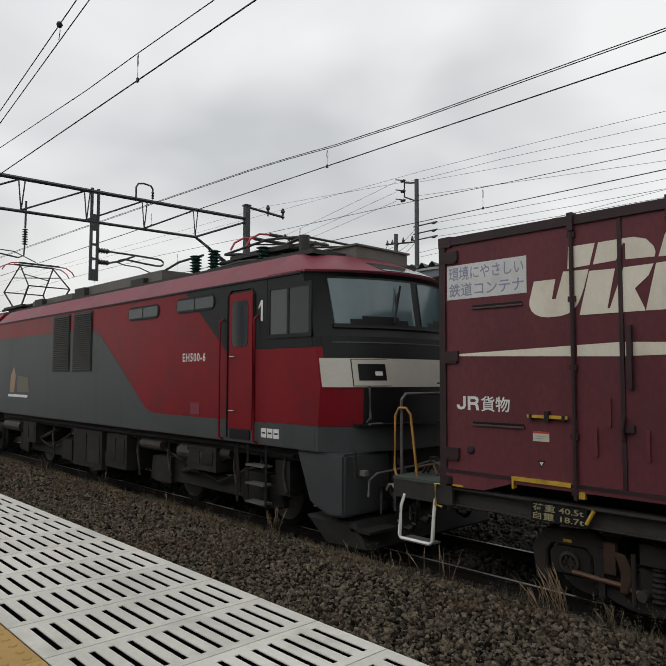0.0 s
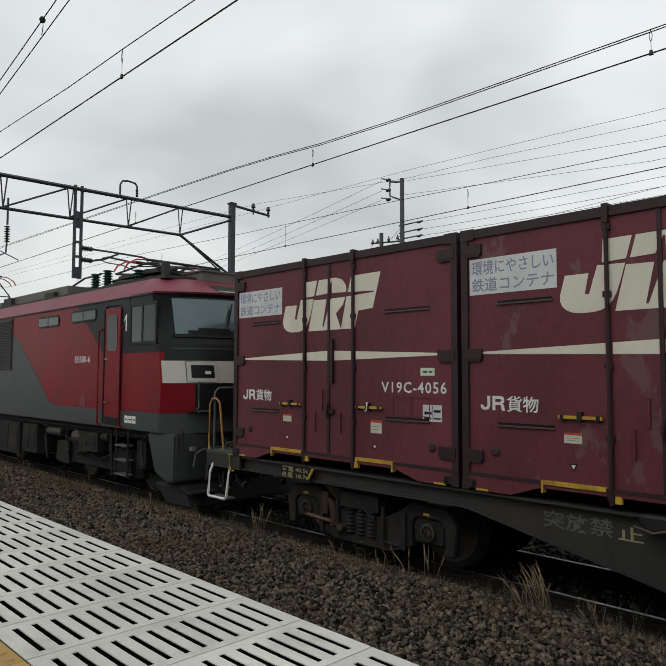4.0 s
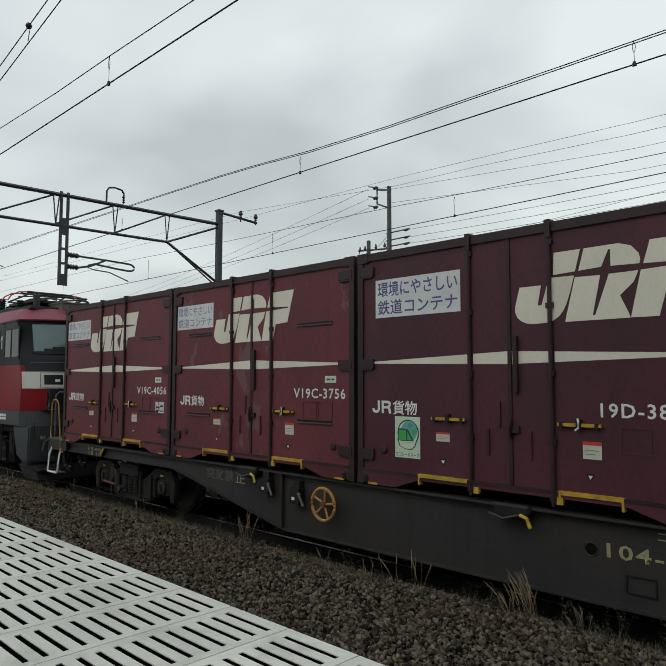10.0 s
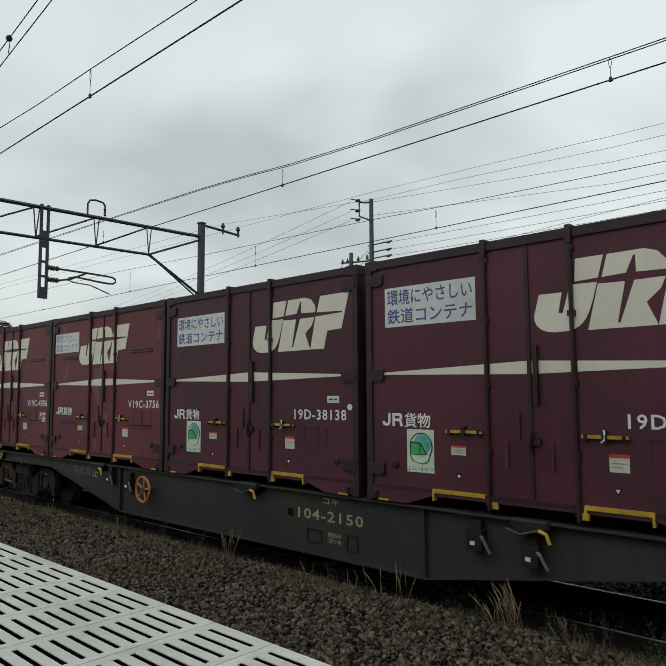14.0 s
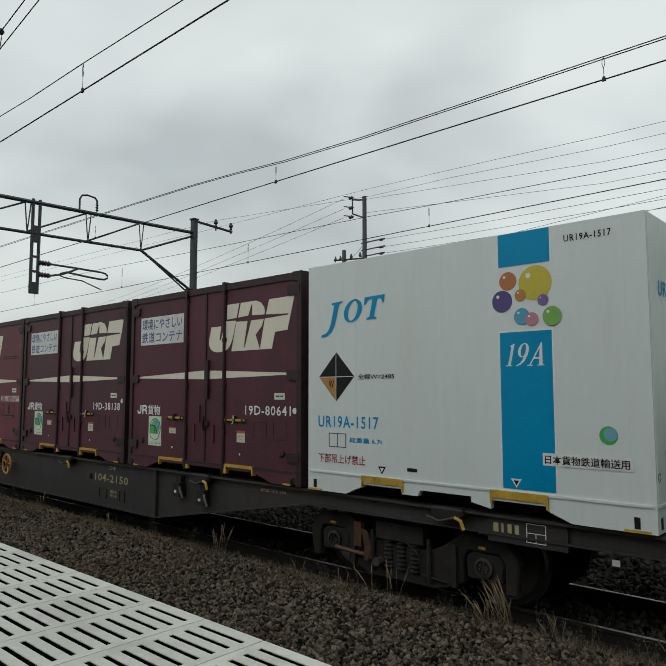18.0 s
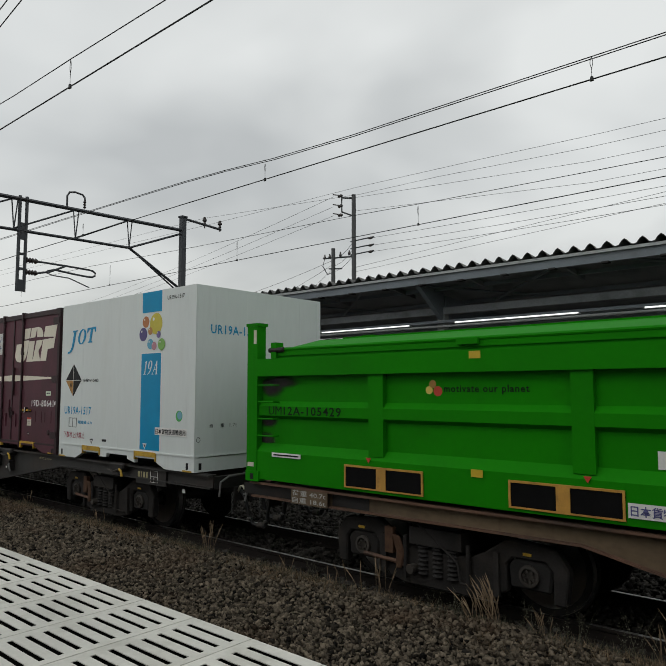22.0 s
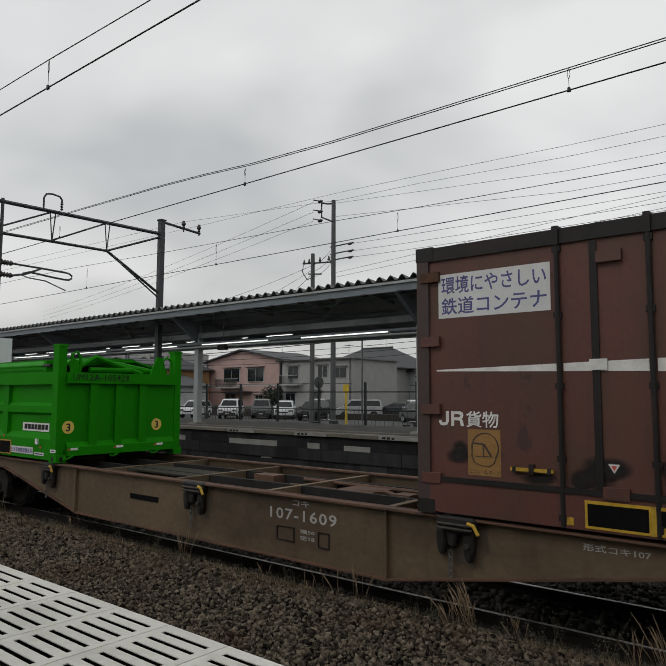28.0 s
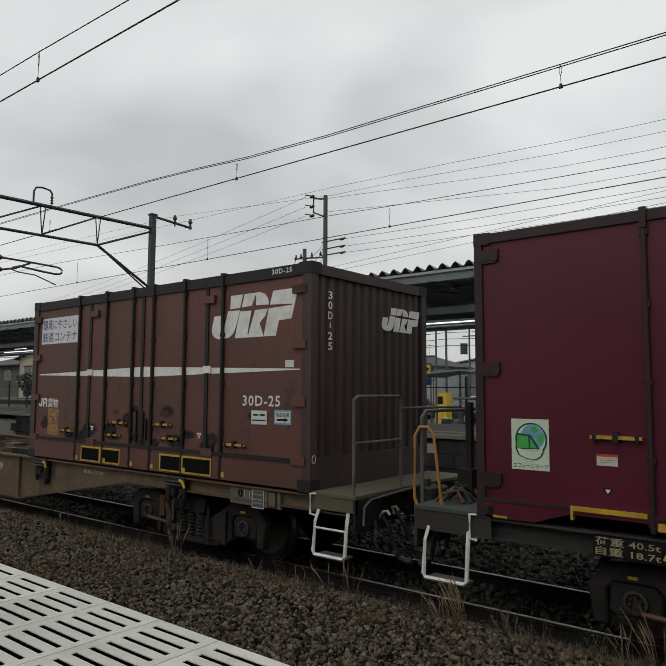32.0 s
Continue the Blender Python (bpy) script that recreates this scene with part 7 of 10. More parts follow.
def flat_wagon(uc, colour, edge, deck_side, number, extra, label, group="container wagons"):
    """A 20 m container flat. x from its middle; deck_side -1 or +1 is the end with the shunter's platform."""
    w = thing("container_wagon", label, "freight wagon", group, (uc, CY, 0.0))
    yo = 1.125
    xa, xb = -10.10 if deck_side < 0 else -9.85, 9.85 if deck_side < 0 else 9.70
    out = sill_outline(xa + 0.1, xb - 0.1, -5.7, -3.2, 2.6, 5.7)
    for sy in (-1, 1):
        y0, y1 = sy * yo, sy * (yo - 0.02)
        poly = out + [(xb - 0.1, 0.985), (xa + 0.1, 0.985)]
        part("side_sill", prism(bmesh.new(), poly, "y", min(y0, y1), max(y0, y1)), colour, w)
        bm = bmesh.new()
        ya, yb = sorted((sy * (yo + 0.075), sy * (yo - 0.06)))
        box(bm, xa + 0.1, xb - 0.1, ya, yb, 0.962, 0.985)
        part("top_flange", bm, edge, w)
        bm = bmesh.new()
        ya, yb = sorted((sy * (yo + 0.05), sy * (yo - 0.06)))
        for (ax, az), (bx_, bz) in zip(out, out[1:]):
            v = [bm.verts.new(p) for p in ((ax, ya, az), (bx_, ya, bz), (bx_, yb, bz), (ax, yb, az), (ax, ya, az + 0.018), (bx_, ya, bz + 0.018), (bx_, yb, bz + 0.018), (ax, yb, az + 0.018))]
            for f in ((0, 3, 2, 1), (4, 5, 6, 7), (0, 1, 5, 4), (1, 2, 6, 5), (2, 3, 7, 6), (3, 0, 4, 7)):
                bm.faces.new([v[i] for i in f])
        part("bottom_flange", bm, edge, w)
        for x in (-3.25, 2.6):
            ya, yb = sorted((sy * (yo + 0.05), sy * yo))
            bx("web_stiffener", w, colour, x - 0.01, x + 0.01, ya, yb, 0.29, 0.962)
    for sy in (-0.36, 0.36):
        bx("centre_sill", w, M["under"], xa + 0.1, xb - 0.1, sy - 0.03, sy + 0.03, 0.62, 0.955, 0.004)
    for x in [xa + 0.12, -8.2, -6.4, -4.9, -2.82, -1.05, 0.72, 2.5, 4.9, 6.4, 8.2, xb - 0.12]:
        bx("cross_member", w, colour if colour is M["sill_tan"] else M["under"], x - 0.04, x + 0.04, -yo + 0.02, yo - 0.02, 0.80, 0.958, 0.006)
    if colour is M["sill_tan"]:
        for a, b in ((-2.7, -1.12),):
            bx("walk_plank", w, M["olive_deck"], a, b, -0.62, 0.0, 0.925, 0.95, 0.004, "olive grating plank")
    for a, b in () if colour is M["sill_tan"] else ((-2.9, -1.2), (0.3, 1.5), (-1.3, 0.2), (1.7, 3.1)):
        part("deck_brace", tube(bmesh.new(), [(a, -0.36, 0.93), (b, -1.08, 0.93)], 0.03, 4), edge, w)
        part("deck_brace", tube(bmesh.new(), [(a, 0.36, 0.93), (b, 1.08, 0.93)], 0.03, 4), edge, w)
    part("brake_pipe", tube(bmesh.new(), [(xa + 0.2, -0.6, 0.86), (-3, -0.55, 0.84), (3, -0.55, 0.84), (xb - 0.2, -0.6, 0.86)], 0.025, 8), M["under"], w)
    part("air_tank", soft(cyl(bmesh.new(), (-1.6, 0.1, 0.52), (-0.4, 0.1, 0.52), 0.19, 16), 0.03), M["under"], w)
    bogie(w, -7.25 if deck_side < 0 else -7.2)
    bogie(w, 6.9 if deck_side < 0 else 6.9)
    coupler(w, xa + 0.05, -1)
    coupler(w, xb - 0.05, 1)
    # container locks along the sill
    for x in extra["locks"]:
        k = part("twist_lock", soft(prism(bmesh.new(), [(x - 0.17, 1.0), (x + 0.19, 1.0), (x + 0.19, 0.92), (x + 0.12, 0.87), (x - 0.1, 0.87), (x - 0.17, 0.92)], "y", -yo - 0.13, -yo), 0.02), M["frame_dark"], w)
        part("lock_handle", tube(bmesh.new(), [(x + 0.12, -yo - 0.15, 0.92), (x + 0.19, -yo - 0.16, 0.9), (x + 0.22, -yo - 0.16, 0.82)], 0.017, 8), M["yellow"], k, "worn yellow lever")
        part("lock_bar", tube(bmesh.new(), [(x - 0.2, -yo - 0.14, 0.9), (x - 0.05, -yo - 0.15, 0.87), (x + 0.12, -yo - 0.15, 0.92)], 0.014, 6), M["coupler_steel"], k)
    for x in extra.get("drop_locks", ()):
        k = part("drop_lock", soft(prism(bmesh.new(), [(x - 0.14, 0.99), (x + 0.26, 0.99), (x + 0.26, 0.89), (x + 0.2, 0.84), (x - 0.02, 0.84), (x - 0.14, 0.9)], "y", -yo - 0.11, -yo), 0.02), M["frame_dark"], w)
        for a, z0, z1, wd in ((-0.11, 0.62, 0.86, 0.05), (0.0, 0.70, 0.86, 0.06), (0.17, 0.58, 0.88, 0.055)):
            part("hanging_cam", soft(prism(bmesh.new(), [(x + a - wd, z1), (x + a + wd, z1), (x + a + wd * 1.1, z0 + 0.12), (x + a + wd * 0.5, z0), (x + a - wd * 0.6, z0 + 0.02), (x + a - wd, z0 + 0.14)], "y", -yo - 0.085, -yo - 0.012), 0.02), M["frame_dark"], k)
        for z in (0.885, 0.925):
            part("lock_bar", cyl(bmesh.new(), (x - 0.12, -yo - 0.125, z), (x + 0.24, -yo - 0.125, z), 0.013, 8), M["coupler_steel"], k)
        part("cam_pin", cyl(bmesh.new(), (x + 0.17, -yo - 0.12, 0.74), (x + 0.17, -yo, 0.74), 0.026, 10), M["coupler_steel"], k)
        part("lock_handle", tube(bmesh.new(), [(x + 0.2, -yo - 0.13, 0.95), (x + 0.26, -yo - 0.14, 0.94), (x + 0.31, -yo - 0.14, 0.86)], 0.017, 8), M["yellow"], k, "worn yellow lever")
        for q in range(4):
            part("chain_link", tube(bmesh.new(), [(x - 0.02 + 0.018 * math.cos(j * math.tau / 8), -yo - 0.05, 0.64 - q * 0.06 + 0.035 * math.sin(j * math.tau / 8)) for j in range(8)], 0.008, 5, True), M["rail_grey"], k)
        if colour is M["sill_tan"] and x < 5:
            pts = [(-0.16, 0.95), (0.36, 0.95), (0.33, 0.8), (0.35, 0.7), (0.27, 0.62), (0.29, 0.53), (0.22, 0.55), (0.15, 0.5), (0.08, 0.56), (0.02, 0.52), (-0.05, 0.6), (-0.12, 0.62), (-0.11, 0.76)]
            part("soot_stain", prism(bmesh.new(), [(x + a, b) for a, b in pts], "y", -yo - 0.0022, -yo), M["sill_soot"], k, "dark greasy stain on the sill")
    f = -yo - 0.004
    for x0, x1, z0, z1, s in extra["words"]:
        lettering(w, s, x0, x1, z0, z1, f, extra["ink"])
    for x0, x1, z0, z1 in extra["frames"]:
        bm = bmesh.new()
        for a, b, c_, d_ in ((x0, x1, z0, z0 + 0.012), (x0, x1, z1 - 0.012, z1), (x0, x0 + 0.012, z0 + 0.012, z1 - 0.012), (x1 - 0.012, x1, z0 + 0.012, z1 - 0.012)):
            box(bm, a, b, f - 0.008, f + 0.004, c_, d_)
        part("card_frame", bm, M["frame_dark"], w)
    # shunter's platform: deck, rails, steps
    s = deck_side
    xe = xa if s < 0 else xb
    d0, d1 = sorted((xe, xe - s * (0.78 if s < 0 else 0.58)))
    bx("end_deck", w, extra["deck"], d0, d1, -1.22, 1.22, 0.985, 1.02, 0.006)
    bx("end_beam", w, M["under"], min(xe - s * 0.06, xe - s * 0.12), max(xe - s * 0.06, xe - s * 0.12), -1.15, 1.15, 0.76, 0.985, 0.01)
    bx("deck_side", w, colour if s < 0 else extra["deck"], d0, d1, -1.21, -1.17, 0.80 if s < 0 else 0.845, 0.985, 0.008)
    part("end_gusset", prism(bmesh.new(), [(-1.214, 0.983), (-0.7, 0.983), (-0.86, 0.72), (-1.02, 0.64), (-1.214, 0.64)], "x", min(xe, xe - s * 0.03), max(xe, xe - s * 0.03)), colour if s < 0 else M["frame_dark"], w)
    if s < 0:
        u_rail([(xe + 0.02, -1.16, 0.95), (xe - 0.03, -1.16, 1.08), (xe - 0.03, -1.15, 1.66), (xe + 0.02, -1.14, 1.75), (xe + 0.1, -1.12, 1.75), (xe + 0.15, -1.1, 1.68), (xe + 0.22, -1.08, 1.02)], 0.015, M["orange"], w, label="orange grab rail")
        u_rail([(xe + 0.02, -1.1, 1.0), (xe + 0.02, -1.1, 1.84), (xe + 0.03, -1.04, 1.9), (xe + 0.04, 0.2, 1.9), (xe + 0.04, 1.0, 1.9)], 0.017, M["rail_grey"], w)
        u_rail([(xe + 0.04, 0.3, 1.0), (xe + 0.04, 0.3, 1.9)], 0.017, M["rail_grey"], w)
        part("brake_column", soft(box(bmesh.new(), xe + 0.13, xe + 0.19, -0.41, -0.34, 1.0, 1.98), 0.015), M["under"], w)
        part("brake_wheel_end", tube(bmesh.new(), [(xe + 0.16 + 0.16 * math.cos(k * math.tau / 16), -0.375 + 0.16 * math.sin(k * math.tau / 16), 2.02) for k in range(16)], 0.014, 6, True), M["rail_grey"], w)
        bx("brake_gear_box", w, M["under"], xe + 0.08, xe + 0.24, -0.5, -0.26, 1.02, 1.3, 0.03)
        r2 = random.Random(41)
        for q in range(7):
            yq, xq = -0.95 + 0.07 * q, xe + 0.2 + r2.uniform(-0.05, 0.1)
            part("slack_hose", tube(bmesh.new(), [(xq - 0.12, yq, 1.03), (xq - 0.05, yq + r2.uniform(-0.05, 0.05), 1.09 + r2.uniform(0, 0.08)), (xq + 0.06, yq + r2.uniform(-0.05, 0.1), 1.1 + r2.uniform(0, 0.06)), (xq + 0.15, yq + 0.05, 1.03)], 0.017, 6), (M["rust"], M["coupler_steel"], M["rubber_hose"])[q % 3], w)
        xs0, xs1 = xe + 0.13, xe + 0.57
    else:
        u_rail([(xe - 0.06, -1.16, 1.02), (xe - 0.06, -1.16, 2.0), (xe - 0.04, -1.12, 2.035), (xe - 0.04, -0.34, 2.035), (xe - 0.04, -0.3, 2.0), (xe - 0.04, -0.3, 1.02)], 0.018, M["rail_grey"], w)
        u_rail([(xe - 0.05, -1.16, 1.55), (xe - 0.04, -0.3, 1.55)], 0.014, M["rail_grey"], w)
        u_rail([(xe - 0.04, -0.3, 1.9), (xe - 0.01, 1.0, 1.9)], 0.014, M["rail_grey"], w)
        xs0, xs1 = xe - 0.51, xe - 0.09
    st = part("step", tube(bmesh.new(), [(xs0 + 0.02, -1.2, 0.84), (xs0, -1.24, 0.72), (xs0, -1.27, 0.42), (xs0 + 0.02, -1.27, 0.385), (xs1 - 0.03, -1.27, 0.385), (xs1, -1.27, 0.42), (xs1, -1.24, 0.72), (xs1 - 0.01, -1.2, 0.84)], 0.02, 4), M["grime_white"], w, "white-painted bent step iron")
    bx("step_tread", st, M["rail_grey"], xs0 + 0.02, xs1 - 0.02, -1.27, -1.1, 0.375, 0.392)
    if s > 0:
        part("step_rung", tube(bmesh.new(), [(xs0, -1.25, 0.66), (xs1, -1.25, 0.66)], 0.012, 6), M["grime_white"], st)
    gx = xs1 + 0.02 if s < 0 else xs0 - 0.07
    part("grab_iron", tube(bmesh.new(), [(gx + 0.07, -1.2, 1.0), (gx, -1.24, 1.0), (gx, -1.24, 0.79), (gx + 0.05, -1.2, 0.77)], 0.014, 6), M["yellow"] if extra.get("yellow_grab") else M["grime_white"], w)
    return w


W1C = 5.23
WORDS1 = [(0.93 - 0.16, 1.78, 0.655, 0.775, "104-2150"), (1.18, 1.42, 0.85, 0.925, "コキ"), (1.25, 1.45, 0.49, 0.545, "積50"), (1.25, 1.45, 0.43, 0.48, "空18"),
          (4.85, 5.3, 0.87, 0.91, "形式コキ104")]
SILL_INK = paint("weathered_cream_stencil", (0.34, 0.30, 0.16), 0.6, 0.3)
w1 = rides(flat_wagon(W1C, M["sill"], M["sill"], -1, "104", dict(locks=(-3.85, -0.05, 3.75, 7.6), drop_locks=(), words=WORDS1, frames=((0.92, 1.16, 0.40, 0.55), (1.54, 1.70, 0.38, 0.56)), ink=SILL_INK, deck=paint("green_grey_deck", (0.05, 0.065, 0.055), 0.7), yellow_grab=True),
                      "dark grey container flat wagon with deep side sills"))
# load board, brake wheel and cocks of the first wagon
def wagon_104_fittings(w, full):
    lb = bx("load_board", w, M["black"], -8.45, -7.92, -1.20, -1.185, 0.80, 0.97, 0.004, "black board with cream figures")
    lettering(lb, "荷重 40.5t", -8.43, -7.95, 0.89, 0.955, -1.204, SILL_INK)
    lettering(lb, "自重 18.7t", -8.43, -7.95, 0.815, 0.88, -1.204, SILL_INK)
    part("yellow_latch", tube(bmesh.new(), [(-7.86, -1.2, 0.96), (-7.92, -1.22, 0.84)], 0.018, 6), M["yellow"], w)
    if not full:
        return
    bw = part("hand_brake_wheel", tube(bmesh.new(), [(-2.41 + 0.182 * math.cos(k * math.tau / 28), -1.27, 0.70 + 0.182 * math.sin(k * math.tau / 28)) for k in range(28)], 0.019, 8, True), M["orange"], w, "ochre-yellow five-spoked hand wheel")
    for k in range(5):
        a = math.radians(80) + k * math.tau / 5
        part("spoke", tube(bmesh.new(), [(-2.41, -1.25, 0.70), (-2.41 + 0.19 * math.cos(a), -1.27, 0.70 + 0.19 * math.sin(a))], 0.014, 6), M["orange"], bw)
    part("wheel_hub", cyl(bmesh.new(), (-2.41, -1.12, 0.70), (-2.41, -1.285, 0.70), 0.035, 12), M["rust"], bw)
    for x, z in ((-3.52, 0.66), (-2.95, 0.60), (3.2, 0.62), (3.75, 0.56)):
        cb = bx("brake_cock_box", w, M["frame_dark"], x - 0.075, x + 0.085, -1.235, -1.125, z + 0.03, z + 0.22, 0.025)
        bx("cock_label", cb, M["grime_white"], x - 0.035, x + 0.015, -1.239, -1.235, z + 0.08, z + 0.115)
        part("cock_bracket", soft(box(bmesh.new(), x - 0.05, x + 0.06, -1.2, -1.125, z + 0.2, z + 0.3), 0.015), M["frame_dark"], cb)
        part("cock_lever", tube(bmesh.new(), [(x + 0.07, -1.22, z + 0.17), (x + 0.11, -1.25, z + 0.15), (x + 0.18, -1.25, z + 0.03)], 0.016, 6), M["rail_grey"], cb)
    cd = bx("check_board", w, M["sill"], 8.0, 8.75, -1.16, -1.13, 0.74, 0.955, 0.004)
    bars(cd, [(8.06, 8.11), (8.14, 8.16), (8.2, 8.24), (8.27, 8.31)], 0.83, 0.91, -1.164, SILL_INK)
    for x0, x1, z0, z1 in ((8.38, 8.56, 0.775, 0.78), (8.38, 8.56, 0.935, 0.94), (8.38, 8.385, 0.78, 0.935), (8.555, 8.56, 0.78, 0.935), (8.385, 8.555, 0.855, 0.86), (8.465, 8.47, 0.78, 0.855)):
        bx("grid_line", cd, M["grime_white"], x0, x1, -1.167, -1.16, z0, z1)
    for x0 in (9.1,):
        bx("number_tag", w, M["sticker"], x0, x0 + 0.06, -1.13, -1.124, 0.69, 0.74)


lettering(w1, "止", -4.23, -4.03, 0.745, 0.86, -1.129, SILL_INK)
lettering(w1, "突放禁", -4.9, -4.27, 0.745, 0.90, -1.129, paint("worn_off_stencil", (0.115, 0.11, 0.085), 0.6, 0.35))
wagon_104_fittings(w1, True)
# black disc on the web paints the shade in the hole
hole = part("sill_hole", disc_profile(bmesh.new(), (0.64, -1.125, 0.70), "y", [(0.052, 0.0), (0.052, -0.004)], 20), M["slot"], w1, "flat black disc for the shade in a round sill hole")
part("hole_rim", tube(bmesh.new(), [(0.64 + 0.055 * math.cos(k * math.tau / 18), -1.128, 0.70 + 0.055 * math.sin(k * math.tau / 18)) for k in range(18)], 0.006, 5, True), M["sill"], hole)
TAN_INK = paint("pale_grey_stencil", (0.42, 0.41, 0.38), 0.6, 0.2)
W2C = 25.53
w2 = rides(flat_wagon(W2C, M["sill_tan"], M["rust"], 1, "107", dict(locks=(), drop_locks=(-4.1, -0.4, 3.35, 6.75), words=[(0.95, 1.94, 0.695, 0.82, "107-1609"), (1.3, 1.55, 0.86, 0.93, "コキ"), (1.42, 1.63, 0.57, 0.615, "積50"), (1.42, 1.63, 0.5, 0.55, "空18"), (4.53, 5.05, 0.84, 0.90, "形式コキ107")],
                                            frames=((1.06, 1.33, 0.46, 0.62), (1.68, 1.84, 0.45, 0.62)), ink=TAN_INK, deck=paint("olive_tan_end_deck", (0.105, 0.092, 0.058), 0.75, 0.3)), "rusty tan container flat wagon, empty in the middle"))
for x0, x1, y0, y1, z0, z1 in ((1.2, 1.75, -0.25, 0.2, 0.72, 0.94), (2.1, 2.32, -0.3, -0.1, 0.8, 0.97), (-0.6, -0.2, 0.1, 0.32, 0.8, 0.96)):
    bx("brake_box", w2, M["rust"], x0, x1, y0, y1, z0, z1, 0.02, "rusty brake gear box")
for pts in ([(0.4, -0.2, 0.92), (1.2, -0.12, 0.9), (1.9, -0.15, 0.96), (2.6, -0.5, 0.9)], [(0.2, 0.3, 0.93), (2.4, 0.25, 0.93)], [(-1.0, -0.8, 0.9), (2.4, -0.78, 0.9)], [(2.6, 0.6, 0.9), (5.0, 0.5, 0.88)]):
    part("brake_rod", tube(bmesh.new(), pts, 0.026, 6), M["rust"], w2)
# black block on the web paints the shade in the slot
bx("sill_slot", w2, M["slot"], -1.83, -1.18, -1.135, -1.124, 0.635, 0.705, 0.01)
# thin dark plates laid over the tan web at this end
for x0, x1 in ((-9.92, -9.05), (-8.46, -7.95)):
    bx("sill_recess", w2, M["frame_dark"], x0, x1, -1.132, -1.124, 0.825, 0.955, 0.003, "dark plate on the sill web")
lb = bx("load_board", w2, M["sill_tan"], -9.03, -8.48, -1.20, -1.185, 0.80, 0.965, 0.004, "rusty load board with pale figures")
lettering(lb, "荷重 40.7t", -9.01, -8.50, 0.89, 0.955, -1.204, TAN_INK)
lettering(lb, "自重 18.6t", -9.01, -8.50, 0.812, 0.877, -1.204, TAN_INK)
cb = bx("check_board", w2, paint("olive_grey_check_board", (0.13, 0.122, 0.092), 0.7, 0.3), 7.8, 8.62, -1.17, -1.13, 0.76, 0.985, 0.004, "olive-grey weathered check board")
part("board_ring", tube(bmesh.new(), [(7.98 + 0.03 * math.cos(k * math.tau / 14), -1.173, 0.89 + 0.035 * math.sin(k * math.tau / 14)) for k in range(14)], 0.012, 6, True), M["black"], cb)
for x0, x1 in ((8.04, 8.045), (8.125, 8.13)):
    bx("card_line", cb, M["sticker"], x0, x1, -1.173, -1.17, 0.84, 0.92)
ic = bx("inspection_card", cb, paint("dull_green_grey_card", (0.085, 0.092, 0.078), 0.7, 0.25), 8.17, 8.37, -1.176, -1.17, 0.735, 0.95, 0.002, "dull grey card with a white outline")
for x0, x1, z0, z1 in ((8.175, 8.365, 0.74, 0.748), (8.175, 8.365, 0.937, 0.945), (8.175, 8.183, 0.748, 0.937), (8.357, 8.365, 0.748, 0.937)):
    bx("card_line", ic, M["sticker"], x0, x1, -1.179, -1.176, z0, z1)
for z in (0.79, 0.83, 0.885):
    bars(ic, [(8.2, 8.25), (8.262, 8.29), (8.3, 8.34)], z, z + 0.018, -1.176, M["plate"])
bx("card_slot", cb, M["frame_dark"], 8.42, 8.57, -1.176, -1.17, 0.765, 0.95)
bx("slot_card", cb, M["sill_tan"], 8.445, 8.545, -1.181, -1.176, 0.785, 0.935)
w3 = rides(flat_wagon(W1C + 40.8, M["sill"], M["sill"], -1, "104", dict(locks=(-3.85,), drop_locks=(), words=[], frames=(), ink=SILL_INK, deck=paint("green_grey_deck_paint", (0.05, 0.065, 0.055), 0.7), yellow_grab=False),
                      "dark grey container flat wagon with a railed end deck"))
wagon_104_fittings(w3, False)


